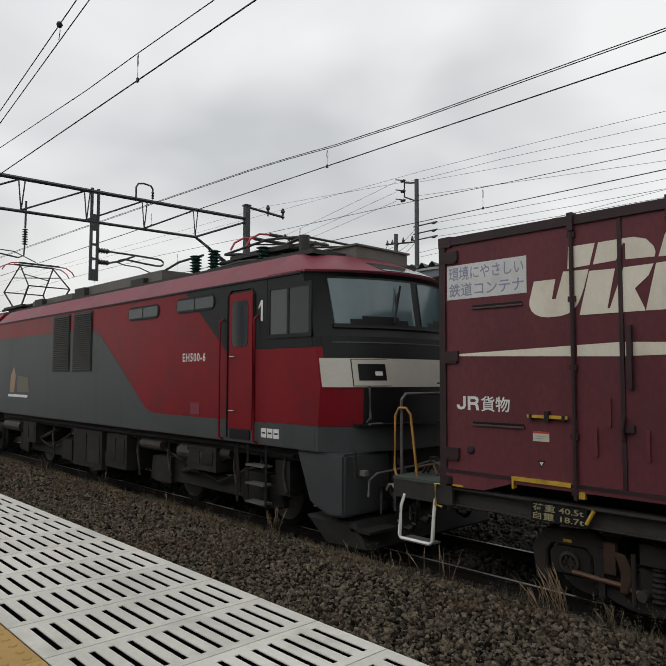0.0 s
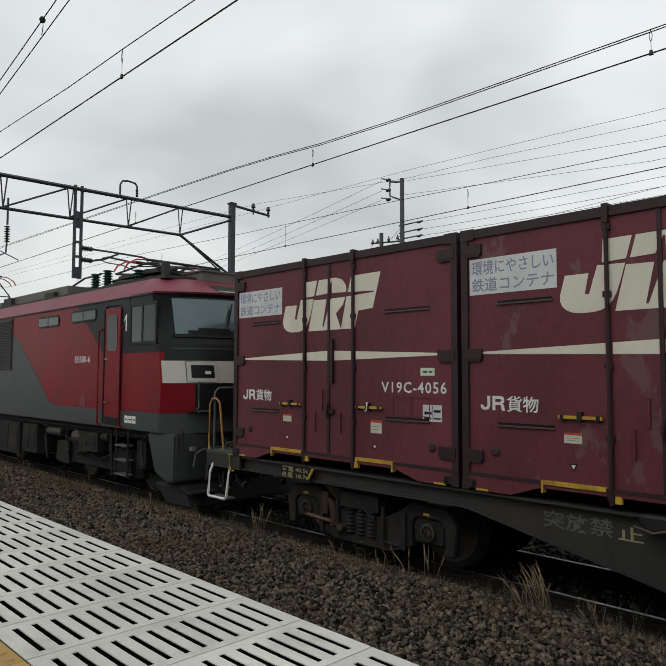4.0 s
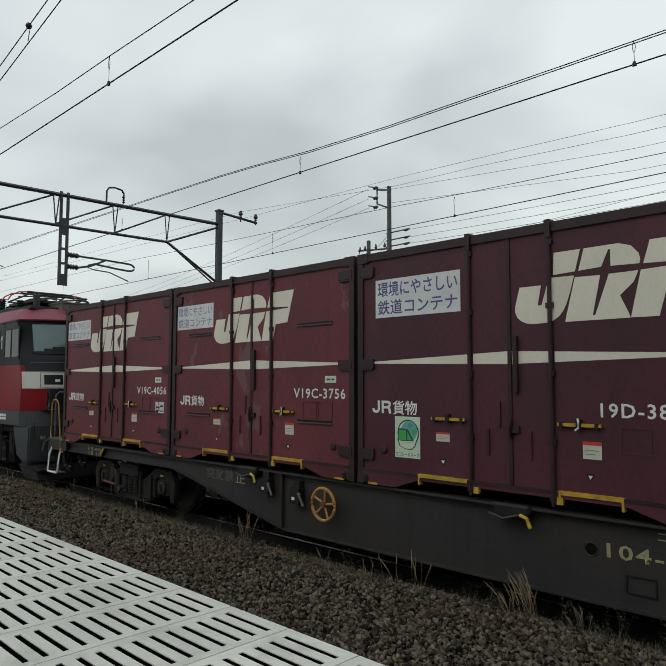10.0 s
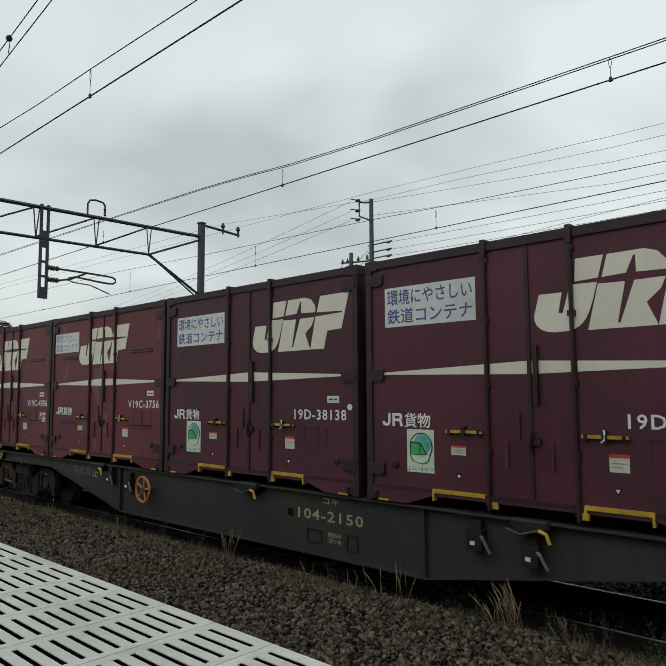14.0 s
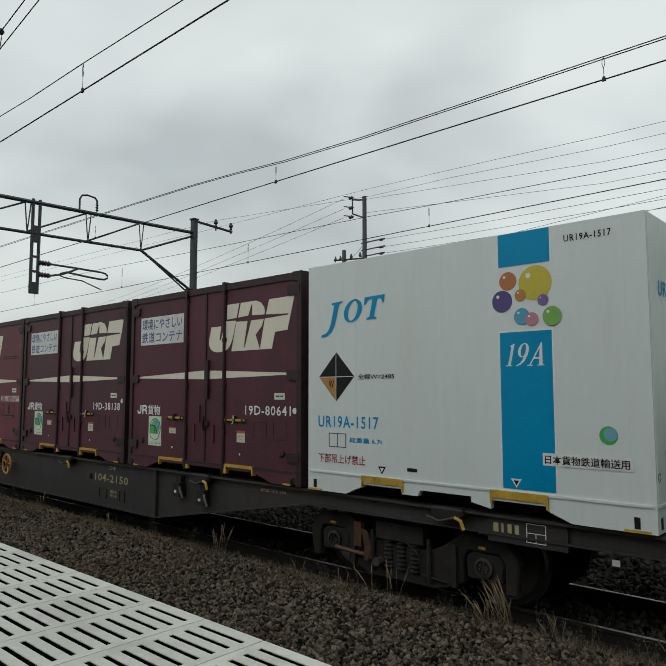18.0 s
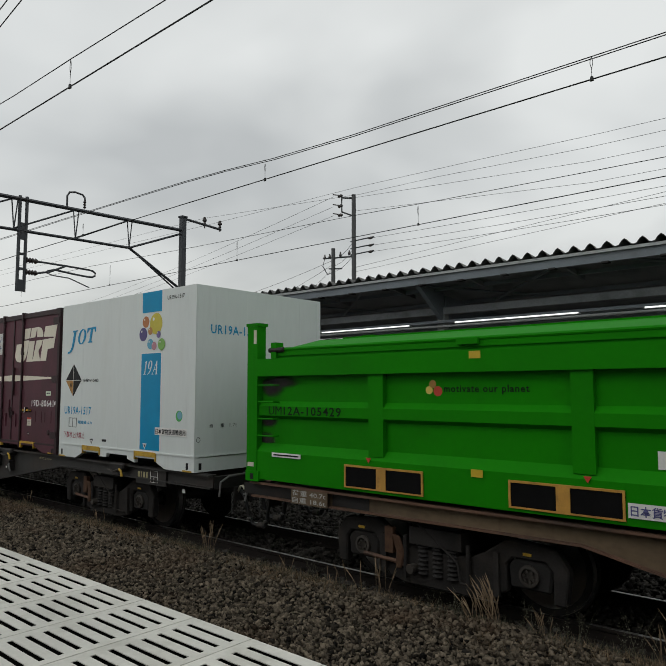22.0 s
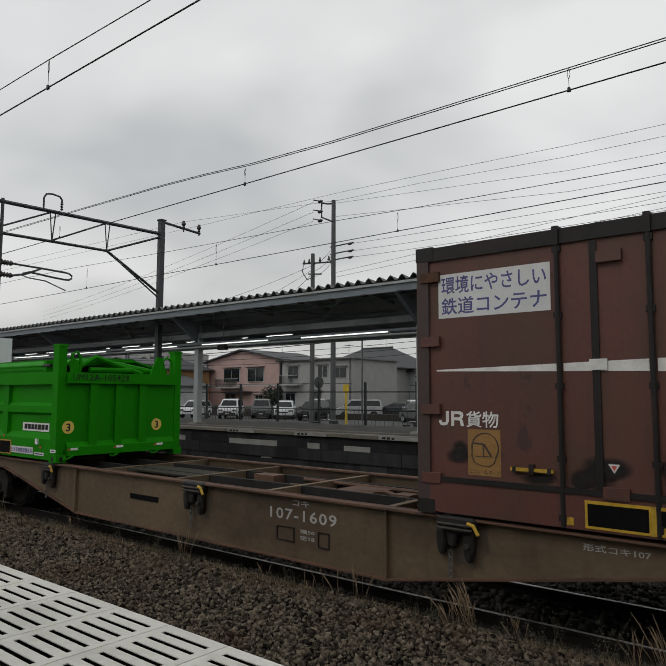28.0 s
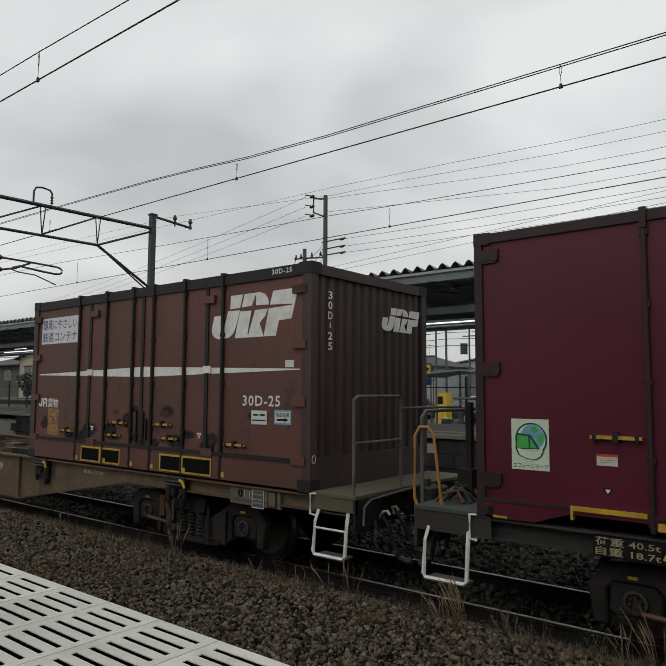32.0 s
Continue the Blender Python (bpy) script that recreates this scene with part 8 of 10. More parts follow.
# ---- locomotive ----
def build_locomotive():
    U0 = -11.7
    loco = thing("electric_locomotive", "red and grey two-part electric freight locomotive with black cab", "locomotive", at=(U0, CY, 0.0))

    def X(u):
        return u - U0
    W = 1.4
    section = [(-W, 1.2), (-W, 3.39), (-1.12, 3.70), (1.12, 3.70), (W, 3.39), (W, 1.2)]
    part("body", prism(bmesh.new(), [(-W, 1.2), (-W, 3.39), (W, 3.39), (W, 1.2)], "x", X(-17.95), X(-6.9)), M["loco_red"], loco)
    part("roof_shoulder", prism(bmesh.new(), [(-W - 0.015, 3.392), (-1.12, 3.70), (1.12, 3.70), (W + 0.015, 3.392)], "x", X(-17.95), X(-6.6)), M["loco_roof"], loco, "pinkish red roof, pinker than the body")
    part("second_body", prism(bmesh.new(), section, "x", X(-30.5), X(-18.45)), M["loco_red"], loco)
    bx("gangway", loco, M["under"], X(-18.5), X(-17.9), -1.0, 1.0, 1.1, 3.4)
    bx("roof_walk", loco, M["roof_gear"], X(-17.9), X(-6.4), -1.05, 1.05, 3.70, 3.76, 0.01)
    bx("roof_walk", loco, M["roof_gear"], X(-30.3), X(-18.5), -1.05, 1.05, 3.70, 3.76, 0.01)
    for sy in (-1, 1):
        ya, yb = sorted((sy * (W + 0.022), sy * (W - 0.01)))
        bx("gutter", loco, M["loco_black"], X(-17.95), X(-6.2), ya, yb, 3.372, 3.396)
    # cab, lofted from level to level: (z, side, shoulder, middle), positions along the train
    levels = [(1.20, -5.90, -5.62, -5.35, 1.0), (1.50, -5.90, -5.62, -5.35, 1.0), (1.96, -5.86, -5.60, -5.36, 1.0), (2.31, -5.92, -5.66, -5.42, 1.0), (2.58, -5.97, -5.75, -5.47, 1.0), (2.70, -6.0, -5.82, -5.50, 1.0),
              (3.34, -6.18, -5.97, -5.60, 1.0), (3.42, -6.15, -5.92, -5.55, 1.0), (3.70, -6.62, -6.45, -6.2, 0.8)]

    def ring(z):
        zs = [l[0] for l in levels]
        a, b, c, k = (float(np.interp(z, zs, [l[i] for l in levels])) for i in range(1, 5))
        p = math.log((c - b) / (c - a)) / math.log(0.8)
        front = [(c - (c - a) * abs(q / 10) ** p, q / 10 * W * k) for q in range(-10, 11)]
        return [(-6.9, -W * k)] + front + [(-6.9, W * k)]

    def loft(name, zs, material, label=""):
        bm = bmesh.new()
        rows = [[bm.verts.new((X(u), y, z)) for u, y in ring(z)] for z in zs]
        for p, q in zip(rows, rows[1:]):
            for i in range(len(p)):
                bm.faces.new((p[i], p[(i + 1) % len(p)], q[(i + 1) % len(p)], q[i]))
        bm.faces.new(rows[0])
        bm.faces.new(rows[-1])
        return part(name, bm, material, loco, label, smooth=True)
    loft("cab_skirt", (1.20, 1.497), M["loco_grey"])
    loft("cab_lower", (1.50, 1.96, 2.31, 2.449), M["loco_red"])
    loft("cab_band", (2.451, 2.577), M["loco_black"])
    loft("cab_upper", (2.58, 2.70, 3.34, 3.39), M["loco_black"], "black cab surround")
    loft("cab_roof", (3.393, 3.42, 3.70), M["loco_roof"])

    def face(y, z, off=0.0):
        r = ring(z)
        u = float(np.interp(y, [q[1] for q in r[1:-1]], [q[0] for q in r[1:-1]]))
        return (X(u) + off, y * 1.0, z)

    def patch(name, y0, y1, z0, z1, off, material, label="", thick=0.012):
        ys = sorted({y0, y1, *[y for y in (q / 10 * W for q in range(-10, 11)) if y0 < y < y1]})
        zs = sorted({z0, z1, *[l[0] for l in levels if z0 < l[0] < z1]})
        bm = bmesh.new()
        f = [[bm.verts.new(face(y, z, off)) for y in ys] for z in zs]
        g = [[bm.verts.new(face(y, z, off - thick)) for y in ys] for z in zs]
        for s in (f, g):
            for i in range(len(zs) - 1):
                for j in range(len(ys) - 1):
                    bm.faces.new((s[i][j], s[i][j + 1], s[i + 1][j + 1], s[i + 1][j]))
        for j in range(len(ys) - 1):
            bm.faces.new((f[0][j], f[0][j + 1], g[0][j + 1], g[0][j]))
            bm.faces.new((f[-1][j], f[-1][j + 1], g[-1][j + 1], g[-1][j]))
        for i in range(len(zs) - 1):
            bm.faces.new((f[i][0], f[i + 1][0], g[i + 1][0], g[i][0]))
            bm.faces.new((f[i][-1], f[i + 1][-1], g[i + 1][-1], g[i][-1]))
        return part(name, bm, material, loco, label, smooth=True)
    patch("nose_panel", -1.34, 1.34, 2.315, 2.578, 0.006, M["loco_black"])
    patch("nose_panel", -1.0, 1.0, 1.50, 1.965, 0.006, M["loco_black"])
    patch("cream_band", -1.385, 1.385, 1.965, 2.312, 0.014, M["loco_cream"], "cream front band")
    patch("bumper_ledge", -1.1, 1.1, 1.50, 1.53, 0.09, M["loco_black"], thick=0.1)
    for y0, y1 in ((-1.17, -0.07), (0.07, 1.17)):
        patch("windscreen", y0, y1, 2.74, 3.31, 0.014, M["windscreen"], "tinted windscreen reflecting the sky", 0.02)
    for y0, y1, zt in ((-1.0, -0.2, 2.80), (-0.85, -0.35, 2.84), (0.2, 1.0, 2.80), (0.35, 0.85, 2.84)):
        patch("dashboard_hood", y0, y1, 2.742, zt, 0.0165 if zt < 2.82 else 0.0175, M["loco_black"], thick=0.003)
    patch("screen_base", -1.2, 1.2, 2.69, 2.74, 0.03, M["loco_black"], thick=0.03)
    patch("trim_line", -1.25, 1.25, 2.50, 2.515, 0.012, M["loco_grey"], thick=0.01)
    for y in (-0.89, 0.89):
        patch("lamp_outline", y - 0.226, y + 0.226, 1.979, 2.301, 0.024, M["loco_black"], thick=0.02)
        patch("lamp_housing", y - 0.22, y + 0.22, 1.985, 2.295, 0.03, M["loco_cream"], "cream lamp surround", 0.03)
        lamp = patch("head_lamp", y - 0.165, y + 0.165, 2.045, 2.245, 0.034, M["loco_black"], "dark recessed lamp unit", 0.02)
        # white patch paints a glint on the dark lamp unit
        patch("lamp_lens", y + 0.02, y + 0.11, 2.105, 2.155, 0.042, M["white"], "small white patch painted as a glint", 0.006)
    patch("roof_lamp", -0.5, 0.5, 3.44, 3.58, 0.03, M["pale_pane"], "clear roof lamp glass", 0.04)
    # wipers
    for y in (-0.45, 0.55):
        a, b = face(y, 2.76, 0.05), face(y + 0.1, 3.15, 0.05)
        wp = part("wiper", tube(bmesh.new(), [a, b], 0.012, 6), M["loco_black"], loco)
        part("wiper_blade", tube(bmesh.new(), [(b[0] - 0.01, b[1] - 0.02, b[2] - 0.25), (b[0] + 0.02, b[1] + 0.03, b[2] + 0.1)], 0.014, 6), M["loco_black"], wp)
    # front handrails, couplings, plough
    for y in (-1.0, 1.0):
        u_rail([face(y, 1.55, 0.06), face(y, 1.6, 0.12), face(y, 1.98, 0.10)], 0.016, M["rail_grey"], loco)
    u_rail([face(-1.0, 1.53, 0.1), face(1.0, 1.53, 0.1)], 0.014, M["rail_grey"], loco)
    part("end_skirt", soft(prism(bmesh.new(), [(X(-6.35), 1.195), (X(-5.5), 1.195), (X(-5.5), 0.48), (X(-5.75), 0.45), (X(-6.1), 0.58)], "y", -1.36, -0.55), 0.03, 2), M["loco_grey"], loco)
    part("end_skirt", soft(prism(bmesh.new(), [(X(-6.35), 1.195), (X(-5.5), 1.195), (X(-5.5), 0.48), (X(-5.75), 0.45), (X(-6.1), 0.58)], "y", 0.55, 1.36), 0.03, 2), M["loco_grey"], loco)
    bx("coupler_pocket", loco, M["under"], X(-6.2), X(-5.42), -0.55, 0.55, 0.5, 1.19, 0.02)
    part("snow_plough", soft(prism(bmesh.new(), [(X(-6.3), 0.40), (X(-5.45), 0.42), (X(-5.25), 0.12), (X(-5.9), 0.1)], "y", -1.25, 1.25), 0.03), M["under"], loco)
    bx("shunting_step", loco, M["under"], X(-5.5), X(-5.2), -1.25, -0.75, 0.32, 0.35, 0.006)
    coupler(loco, X(-5.42), 1)
    part("cock_valve", soft(box(bmesh.new(), X(-5.47), X(-5.39), -1.13, -1.06, 0.94, 1.0), 0.02), M["plate"], loco, "white coupling cock")
    part("jumper", tube(bmesh.new(), [(X(-5.5), -1.25, 1.26), (X(-5.38), -1.3, 1.22), (X(-5.36), -1.3, 0.95)], 0.02, 8), M["under"], loco)
    part("jumper", tube(bmesh.new(), [(X(-5.45), -0.5, 1.1), (X(-5.2), -0.5, 0.8), (X(-5.0), -0.4, 0.75)], 0.03, 8), M["under"], loco)
    # side livery, proud of the red body
    d = -W
    grey = [(-17.94, 1.205), (-5.95, 1.205), (-5.95, 1.49), (-9.6, 1.49), (-9.95, 1.50), (-10.15, 1.56), (-11.75, 2.72), (-12.05, 2.90), (-12.4, 2.98), (-12.8, 2.995), (-17.94, 2.995)]
    plate("grey_livery", loco, M["loco_grey"], [(X(u), z) for u, z in grey], d, 0.004, label="grey slanting livery panel")
    plate("black_livery", loco, M["loco_black"], [(X(-8.95), 3.37), (X(-7.83), 2.45), (X(-6.9), 2.45), (X(-6.9), 3.37)], d, 0.004)
    plate("black_livery", loco, M["loco_black"], [(X(-6.9), 2.45), (X(-6.0), 2.45), (X(-6.02), 2.58), (X(-6.9), 2.58)], d, 0.004)
    door = bx("cab_door", loco, M["loco_red"], X(-7.74), X(-7.2), d - 0.016, d + 0.01, 1.38, 3.24, 0.006)
    part("door_frame", tube(bmesh.new(), [(X(-7.78), d - 0.012, 1.25), (X(-7.78), d - 0.012, 3.2), (X(-7.7), d - 0.012, 3.28), (X(-7.24), d - 0.012, 3.28), (X(-7.16), d - 0.012, 3.2), (X(-7.16), d - 0.012, 1.25)], 0.012, 4), M["loco_black"], door)
    plate("door_window", door, M["window"], [(X(-7.62), 2.5), (X(-7.34), 2.5), (X(-7.3), 2.56), (X(-7.3), 3.07), (X(-7.34), 3.13), (X(-7.62), 3.13), (X(-7.66), 3.07), (X(-7.66), 2.56)], d - 0.016, 0.006)
    bx("door_step_hole", door, M["black"], X(-7.7), X(-7.25), d - 0.02, d - 0.005, 1.24, 1.37)
    for z in (1.62, 2.36):
        part("door_handle", cyl(bmesh.new(), (X(-7.68), d - 0.05, z), (X(-7.56), d - 0.05, z), 0.012, 8), M["steel"], door, "bright steel handle")
    for u, hi in ((-7.9, 2.9), (-7.1, 2.9)):
        u_rail([(X(u), d - 0.0, 1.22), (X(u), d - 0.06, 1.25), (X(u), d - 0.06, hi - 0.05), (X(u), d, hi)], 0.018, M["loco_red"], loco)
    sw = plate("cab_side_window", loco, M["pale_pane"], rect(X(-6.82), X(-6.05), 2.63, 3.21), d - 0.005, 0.006)
    bm = bmesh.new()
    for x0, x1, z0, z1 in ((-6.86, -6.0, 2.58, 2.63), (-6.86, -6.0, 3.21, 3.26), (-6.86, -6.82, 2.63, 3.21), (-6.47, -6.43, 2.63, 3.21), (-6.05, -6.0, 2.63, 3.21)):
        box(bm, X(x0), X(x1), d - 0.022, d - 0.004, z0, z1)
    part("window_frame", bm, M["loco_black"], sw)
    plate("rear_pane", sw, M["window"], rect(X(-6.42), X(-6.06), 2.64, 3.2), d - 0.011, 0.003)
    for u0, u1, z0, z1 in ((-10.83, -9.75, 3.04, 3.27), (-9.2, -8.12, 3.06, 3.29)):
        um = (u0 + u1) / 2
        r = (z1 - z0) / 2
        rounded = [(u1 - r + r * math.sin(k * math.pi / 8), z0 + r - r * math.cos(k * math.pi / 8)) for k in range(9)] + [(u0 + r - r * math.sin(k * math.pi / 8), z1 - r + r * math.cos(k * math.pi / 8)) for k in range(9)]
        fr = plate("machine_window_frame", loco, M["black"], [(X(a), b) for a, b in rounded], d - 0.004, 0.01)
        for a, b in ((u0 + 0.04, um - 0.02), (um + 0.02, u1 - 0.04)):
            plate("pane", fr, M["pale_pane"], rect(X(a), X(b), z0 + 0.035, z1 - 0.035), d - 0.014, 0.003)
    for u0, u1 in ((-14.25, -13.36), (-13.2, -12.3)):
        g = bx("louvre_grille", loco, M["loco_black"], X(u0), X(u1), d - 0.012, d - 0.003, 2.18, 3.34)
        me = mesh_of("slat", prism(bmesh.new(), [(d - 0.035, 0.0), (d - 0.012, 0.028), (d - 0.012, 0.014)], "x", X(u0 + 0.03), X(u1 - 0.03)))
        for k in range(28):
            part("slat", me, M["roof_gear"], g).location.z = 2.21 + k * 0.0398
    lettering(loco, "EH500-6", X(-9.0), X(-8.36), 2.31, 2.44, d - 0.003, M["white"])
    plate("number_one", loco, M["white"], [(X(u), z) for u, z in ((-7.075, 3.02), (-7.02, 3.10), (-6.985, 3.10), (-6.985, 2.82), (-7.025, 2.82), (-7.025, 3.035), (-7.075, 2.985))], d - 0.006, 0.004)
    for u in (-7.0, -6.87, -6.74):
        p_ = plate("inspection_tag", loco, M["white"], rect(X(u), X(u + 0.11), 1.3, 1.42), d - 0.005, 0.003)
        bars(p_, [(X(u + 0.02), X(u + 0.09))], 1.35, 1.37, d - 0.008, M["black"])
    plate("service_hatch", loco, M["loco_roof"], rect(X(-8.75), X(-8.5), 1.53, 1.70), d, 0.006)
    bars(loco, [(X(-17.0), X(-15.7))], 1.60, 1.66, d - 0.004, M["white"], "decal_bar")
    plate("decal_patch", loco, paint("beige_decal", (0.30, 0.20, 0.12), 0.5), [(X(-16.9), 1.7), (X(-16.6), 1.7), (X(-16.5), 2.1), (X(-16.65), 2.3), (X(-16.85), 2.1)], d - 0.004, 0.003, label="small beige decal shape")
    plate("decal_patch", loco, paint("gold_grey_decal", (0.12, 0.11, 0.075), 0.5), [(X(-16.4), 1.72), (X(-15.6), 1.72), (X(-15.7), 2.05), (X(-16.35), 2.1)], d - 0.004, 0.003)
    # roof gear
    bx("roof_box", loco, M["roof_grey"], X(-6.85), X(-6.2), -0.45, 0.6, 3.68, 3.85, 0.02)
    bx("roof_box_lid", loco, M["roof_grey"], X(-6.88), X(-6.17), -0.48, 0.63, 3.85, 3.875, 0.008)
    bx("roof_box", loco, M["roof_grey"], X(-13.8), X(-10.6), -0.9, 0.9, 3.76, 3.98, 0.04)
    bx("roof_box", loco, M["roof_grey"], X(-17.0), X(-14.6), -0.9, 0.9, 3.76, 3.92, 0.04)
    part("whistle", cyl(bmesh.new(), (X(-6.95), -0.72, 3.70), (X(-6.95), -0.72, 4.06), 0.075, 14), M["roof_gear"], loco)
    for y, z, r in ((-0.8, 3.80, 0.03), (-0.3, 4.08, 0.022), (0.45, 4.1, 0.022)):
        part("roof_conduit", tube(bmesh.new(), [(X(-9.3), y, z), (X(-8.4), y, z + 0.05), (X(-7.4), y + 0.05, z), (X(-7.0), y + 0.05, z - 0.08)], r, 8), M["roof_gear"], loco)
    for u in (-9.05, -8.6, -7.7, -7.3):
        bx("roof_bearer", loco, M["roof_gear"], X(u), X(u + 0.07), -0.85, 0.85, 3.76, 3.83, 0.01)
    for u, h in ((-16.6, 0.16), (-14.2, 0.2), (-11.6, 0.12)):
        bx("roof_hatch", loco, M["roof_gear"], X(u), X(u + 0.5), -1.0, -0.55, 3.76, 3.76 + h, 0.03)
    bus = [(X(-17.5), -0.5, 4.0), (X(-14), -0.5, 4.02), (X(-11.4), -0.5, 4.05), (X(-10.7), -0.5, 4.18), (X(-9.9), -0.5, 4.2)]
    part("roof_busbar", tube(bmesh.new(), bus, 0.022, 8), M["roof_gear"], loco)

    def stack(u, y, z, h, r=0.11):
        n = max(3, int(h / 0.05))
        prof = []
        for k in range(n):
            prof += [(r * 0.55, k * h / n), (r, (k + 0.35) * h / n), (r * 0.6, (k + 0.7) * h / n)]
        part("roof_insulator", disc_profile(bmesh.new(), (X(u), y, z), "z", prof, 14), M["insulator"], loco, "green ribbed insulator")
    for u, y, z, h in ((-10.05, -0.55, 3.9, 0.32), (-9.4, -0.6, 3.8, 0.42), (-9.4, 0.4, 3.8, 0.42), (-7.85, -0.75, 3.76, 0.28), (-7.85, 0.6, 3.76, 0.28), (-12.2, -0.5, 3.95, 0.12), (-15.4, -0.5, 3.9, 0.12)):
        stack(u, y, z, h)

    def pantograph(uc, up):
        for y in (-0.42, 0.0, 0.42):
            bx("pantograph_spring_case", loco, M["roof_gear"], X(uc - 0.62), X(uc + 0.5), y - 0.11, y + 0.11, 3.80, 3.965, 0.03)
        pn = part("pantograph", soft(box(bmesh.new(), X(uc - 0.75), X(uc + 0.75), -0.62, 0.62, 3.96, 4.02), 0.01), M["roof_gear"], loco)
        for y in (-0.5, 0.5):
            part("base_rail", cyl(bmesh.new(), (X(uc - 1.2), y, 3.98), (X(uc + 1.2), y, 3.98), 0.035, 8), M["roof_gear"], pn)
            for sx in (-1, 1):
                k = (X(uc + sx * (1.0 if up else 1.35)), y * 1.1, 4.05 + up * 0.45)
                part("lower_arm", tube(bmesh.new(), [(X(uc + sx * 0.35), y, 4.03), k], 0.024, 6), M["roof_gear"], pn)
                part("upper_arm", tube(bmesh.new(), [k, (X(uc), y * 0.9, 4.09 + up * 1.08)], 0.02, 6), M["roof_gear"], pn)
        for sx in (-1, 1):
            part("knee_bar", tube(bmesh.new(), [(X(uc + sx * (1.0 if up else 1.35)), -0.56, 4.05 + up * 0.45), (X(uc + sx * (1.0 if up else 1.35)), 0.56, 4.05 + up * 0.45)], 0.018, 6), M["roof_gear"], pn)
            part("cross_bar", tube(bmesh.new(), [(X(uc + sx * 0.5), -0.5, 4.12 + up * 0.75), (X(uc - sx * 0.4), 0.5, 4.12 + up * 0.75)], 0.014, 6), M["roof_gear"], pn)
            zt = 4.12 + up * 1.1
            hd = part("collector_head", tube(bmesh.new(), [(X(uc + sx * 0.2), -0.55, zt), (X(uc + sx * 0.2), 0.55, zt)], 0.028, 6), M["roof_gear"], pn)
            for sy in (-1, 1):
                part("horn", tube(bmesh.new(), [(X(uc + sx * 0.2), sy * 0.55, zt), (X(uc + sx * 0.2), sy * 0.75, zt - 0.02), (X(uc + sx * 0.2), sy * 0.92, zt - 0.12), (X(uc + sx * 0.2), sy * 0.99, zt - 0.24)], 0.016, 6), M["red_horn"], hd, "red insulating horn")
    pantograph(-8.15, 0.12)
    pantograph(-19.4, 1.0)
    # underframe
    bx("underframe", loco, M["under"], X(-17.9), X(-6.3), -1.2, 1.2, 1.02, 1.2, 0.01)
    bx("underframe", loco, M["under"], X(-30.4), X(-18.5), -1.2, 1.2, 1.02, 1.2, 0.01)
    for u0, u1, z0, m in ((-13.3, -12.0, 0.35, M["bogie"]), (-11.8, -11.0, 0.45, M["bogie"]), (-9.0, -8.2, 0.7, M["bogie"]), (-16.2, -15.4, 0.6, M["under"])):
        e = part("equipment_box", soft(box(bmesh.new(), X(u0), X(u1), -1.3, -0.5, z0, 1.05), 0.03), m, loco)
        bx("box_lid", e, m, X(u0 + 0.08), X((u0 + u1) / 2 - 0.03), -1.312, -1.3, z0 + 0.1, 0.98, 0.004)
        bx("box_lid", e, m, X((u0 + u1) / 2 + 0.03), X(u1 - 0.08), -1.312, -1.3, z0 + 0.1, 0.98, 0.004)
    for u0, u1, z, r in ((-9.3, -8.4, 0.92, 0.13), (-8.3, -7.95, 0.98, 0.07), (-9.1, -8.75, 0.68, 0.06), (-10.6, -9.9, 0.95, 0.09), (-17.6, -16.5, 0.9, 0.13)):
        part("air_reservoir", soft(cyl(bmesh.new(), (X(u0), -1.18, z), (X(u1), -1.18, z), r, 14), 0.02), M["coupler_steel"], loco, "dusty grey air cylinder")
    for u, z0 in ((-7.86, 0.35), (-9.7, 0.5), (-10.75, 0.4), (-12.05, 0.3), (-14.6, 0.4), (-6.75, 0.6)):
        part("drop_pipe", tube(bmesh.new(), [(X(u), -1.2, 1.1), (X(u), -1.22, 0.8), (X(u + 0.06), -1.22, 0.6), (X(u + 0.06), -1.2, z0)], 0.022, 6), M["coupler_steel"], loco)
    part("long_pipe", tube(bmesh.new(), [(X(-17.5), -1.28, 1.12), (X(-11), -1.28, 1.10), (X(-8), -1.28, 1.13), (X(-6.5), -1.26, 1.08)], 0.025, 6), M["under"], loco)
    for uc in (-8.7, -15.2, -21.4, -27.6):
        for sy in (-1, 1):
            pts = [(-1.75, 0.75), (-0.9, 0.8), (-0.6, 0.62), (0.6, 0.62), (0.9, 0.8), (1.75, 0.75), (1.8, 0.35), (1.3, 0.28), (0.9, 0.38), (-0.9, 0.38), (-1.3, 0.28), (-1.8, 0.35)]
            ya, yb = sorted((sy * 0.98, sy * 1.1))
            f = part("bogie_frame", soft(prism(bmesh.new(), [(X(uc + p_[0]), p_[1]) for p_ in pts], "y", ya, yb), 0.02), M["under"], loco)
            for k in (-1.25, 1.25):
                part("axle_box", soft(box(bmesh.new(), X(uc + k - 0.25), X(uc + k + 0.25), min(sy * 1.0, sy * 1.17), max(sy * 1.0, sy * 1.17), 0.36, 0.78), 0.04), M["bogie"], f)
            part("damper", tube(bmesh.new(), [(X(uc - 0.6), sy * 1.16, 0.6), (X(uc + 0.7), sy * 1.16, 0.95)], 0.045, 8), M["bogie"], f)
            part("brake_pipework", tube(bmesh.new(), [(X(uc - 1.5), sy * 1.15, 0.95), (X(uc - 0.3), sy * 1.18, 0.7), (X(uc + 0.4), sy * 1.18, 0.55), (X(uc + 1.4), sy * 1.15, 0.9)], 0.02, 6), M["bogie"], f)
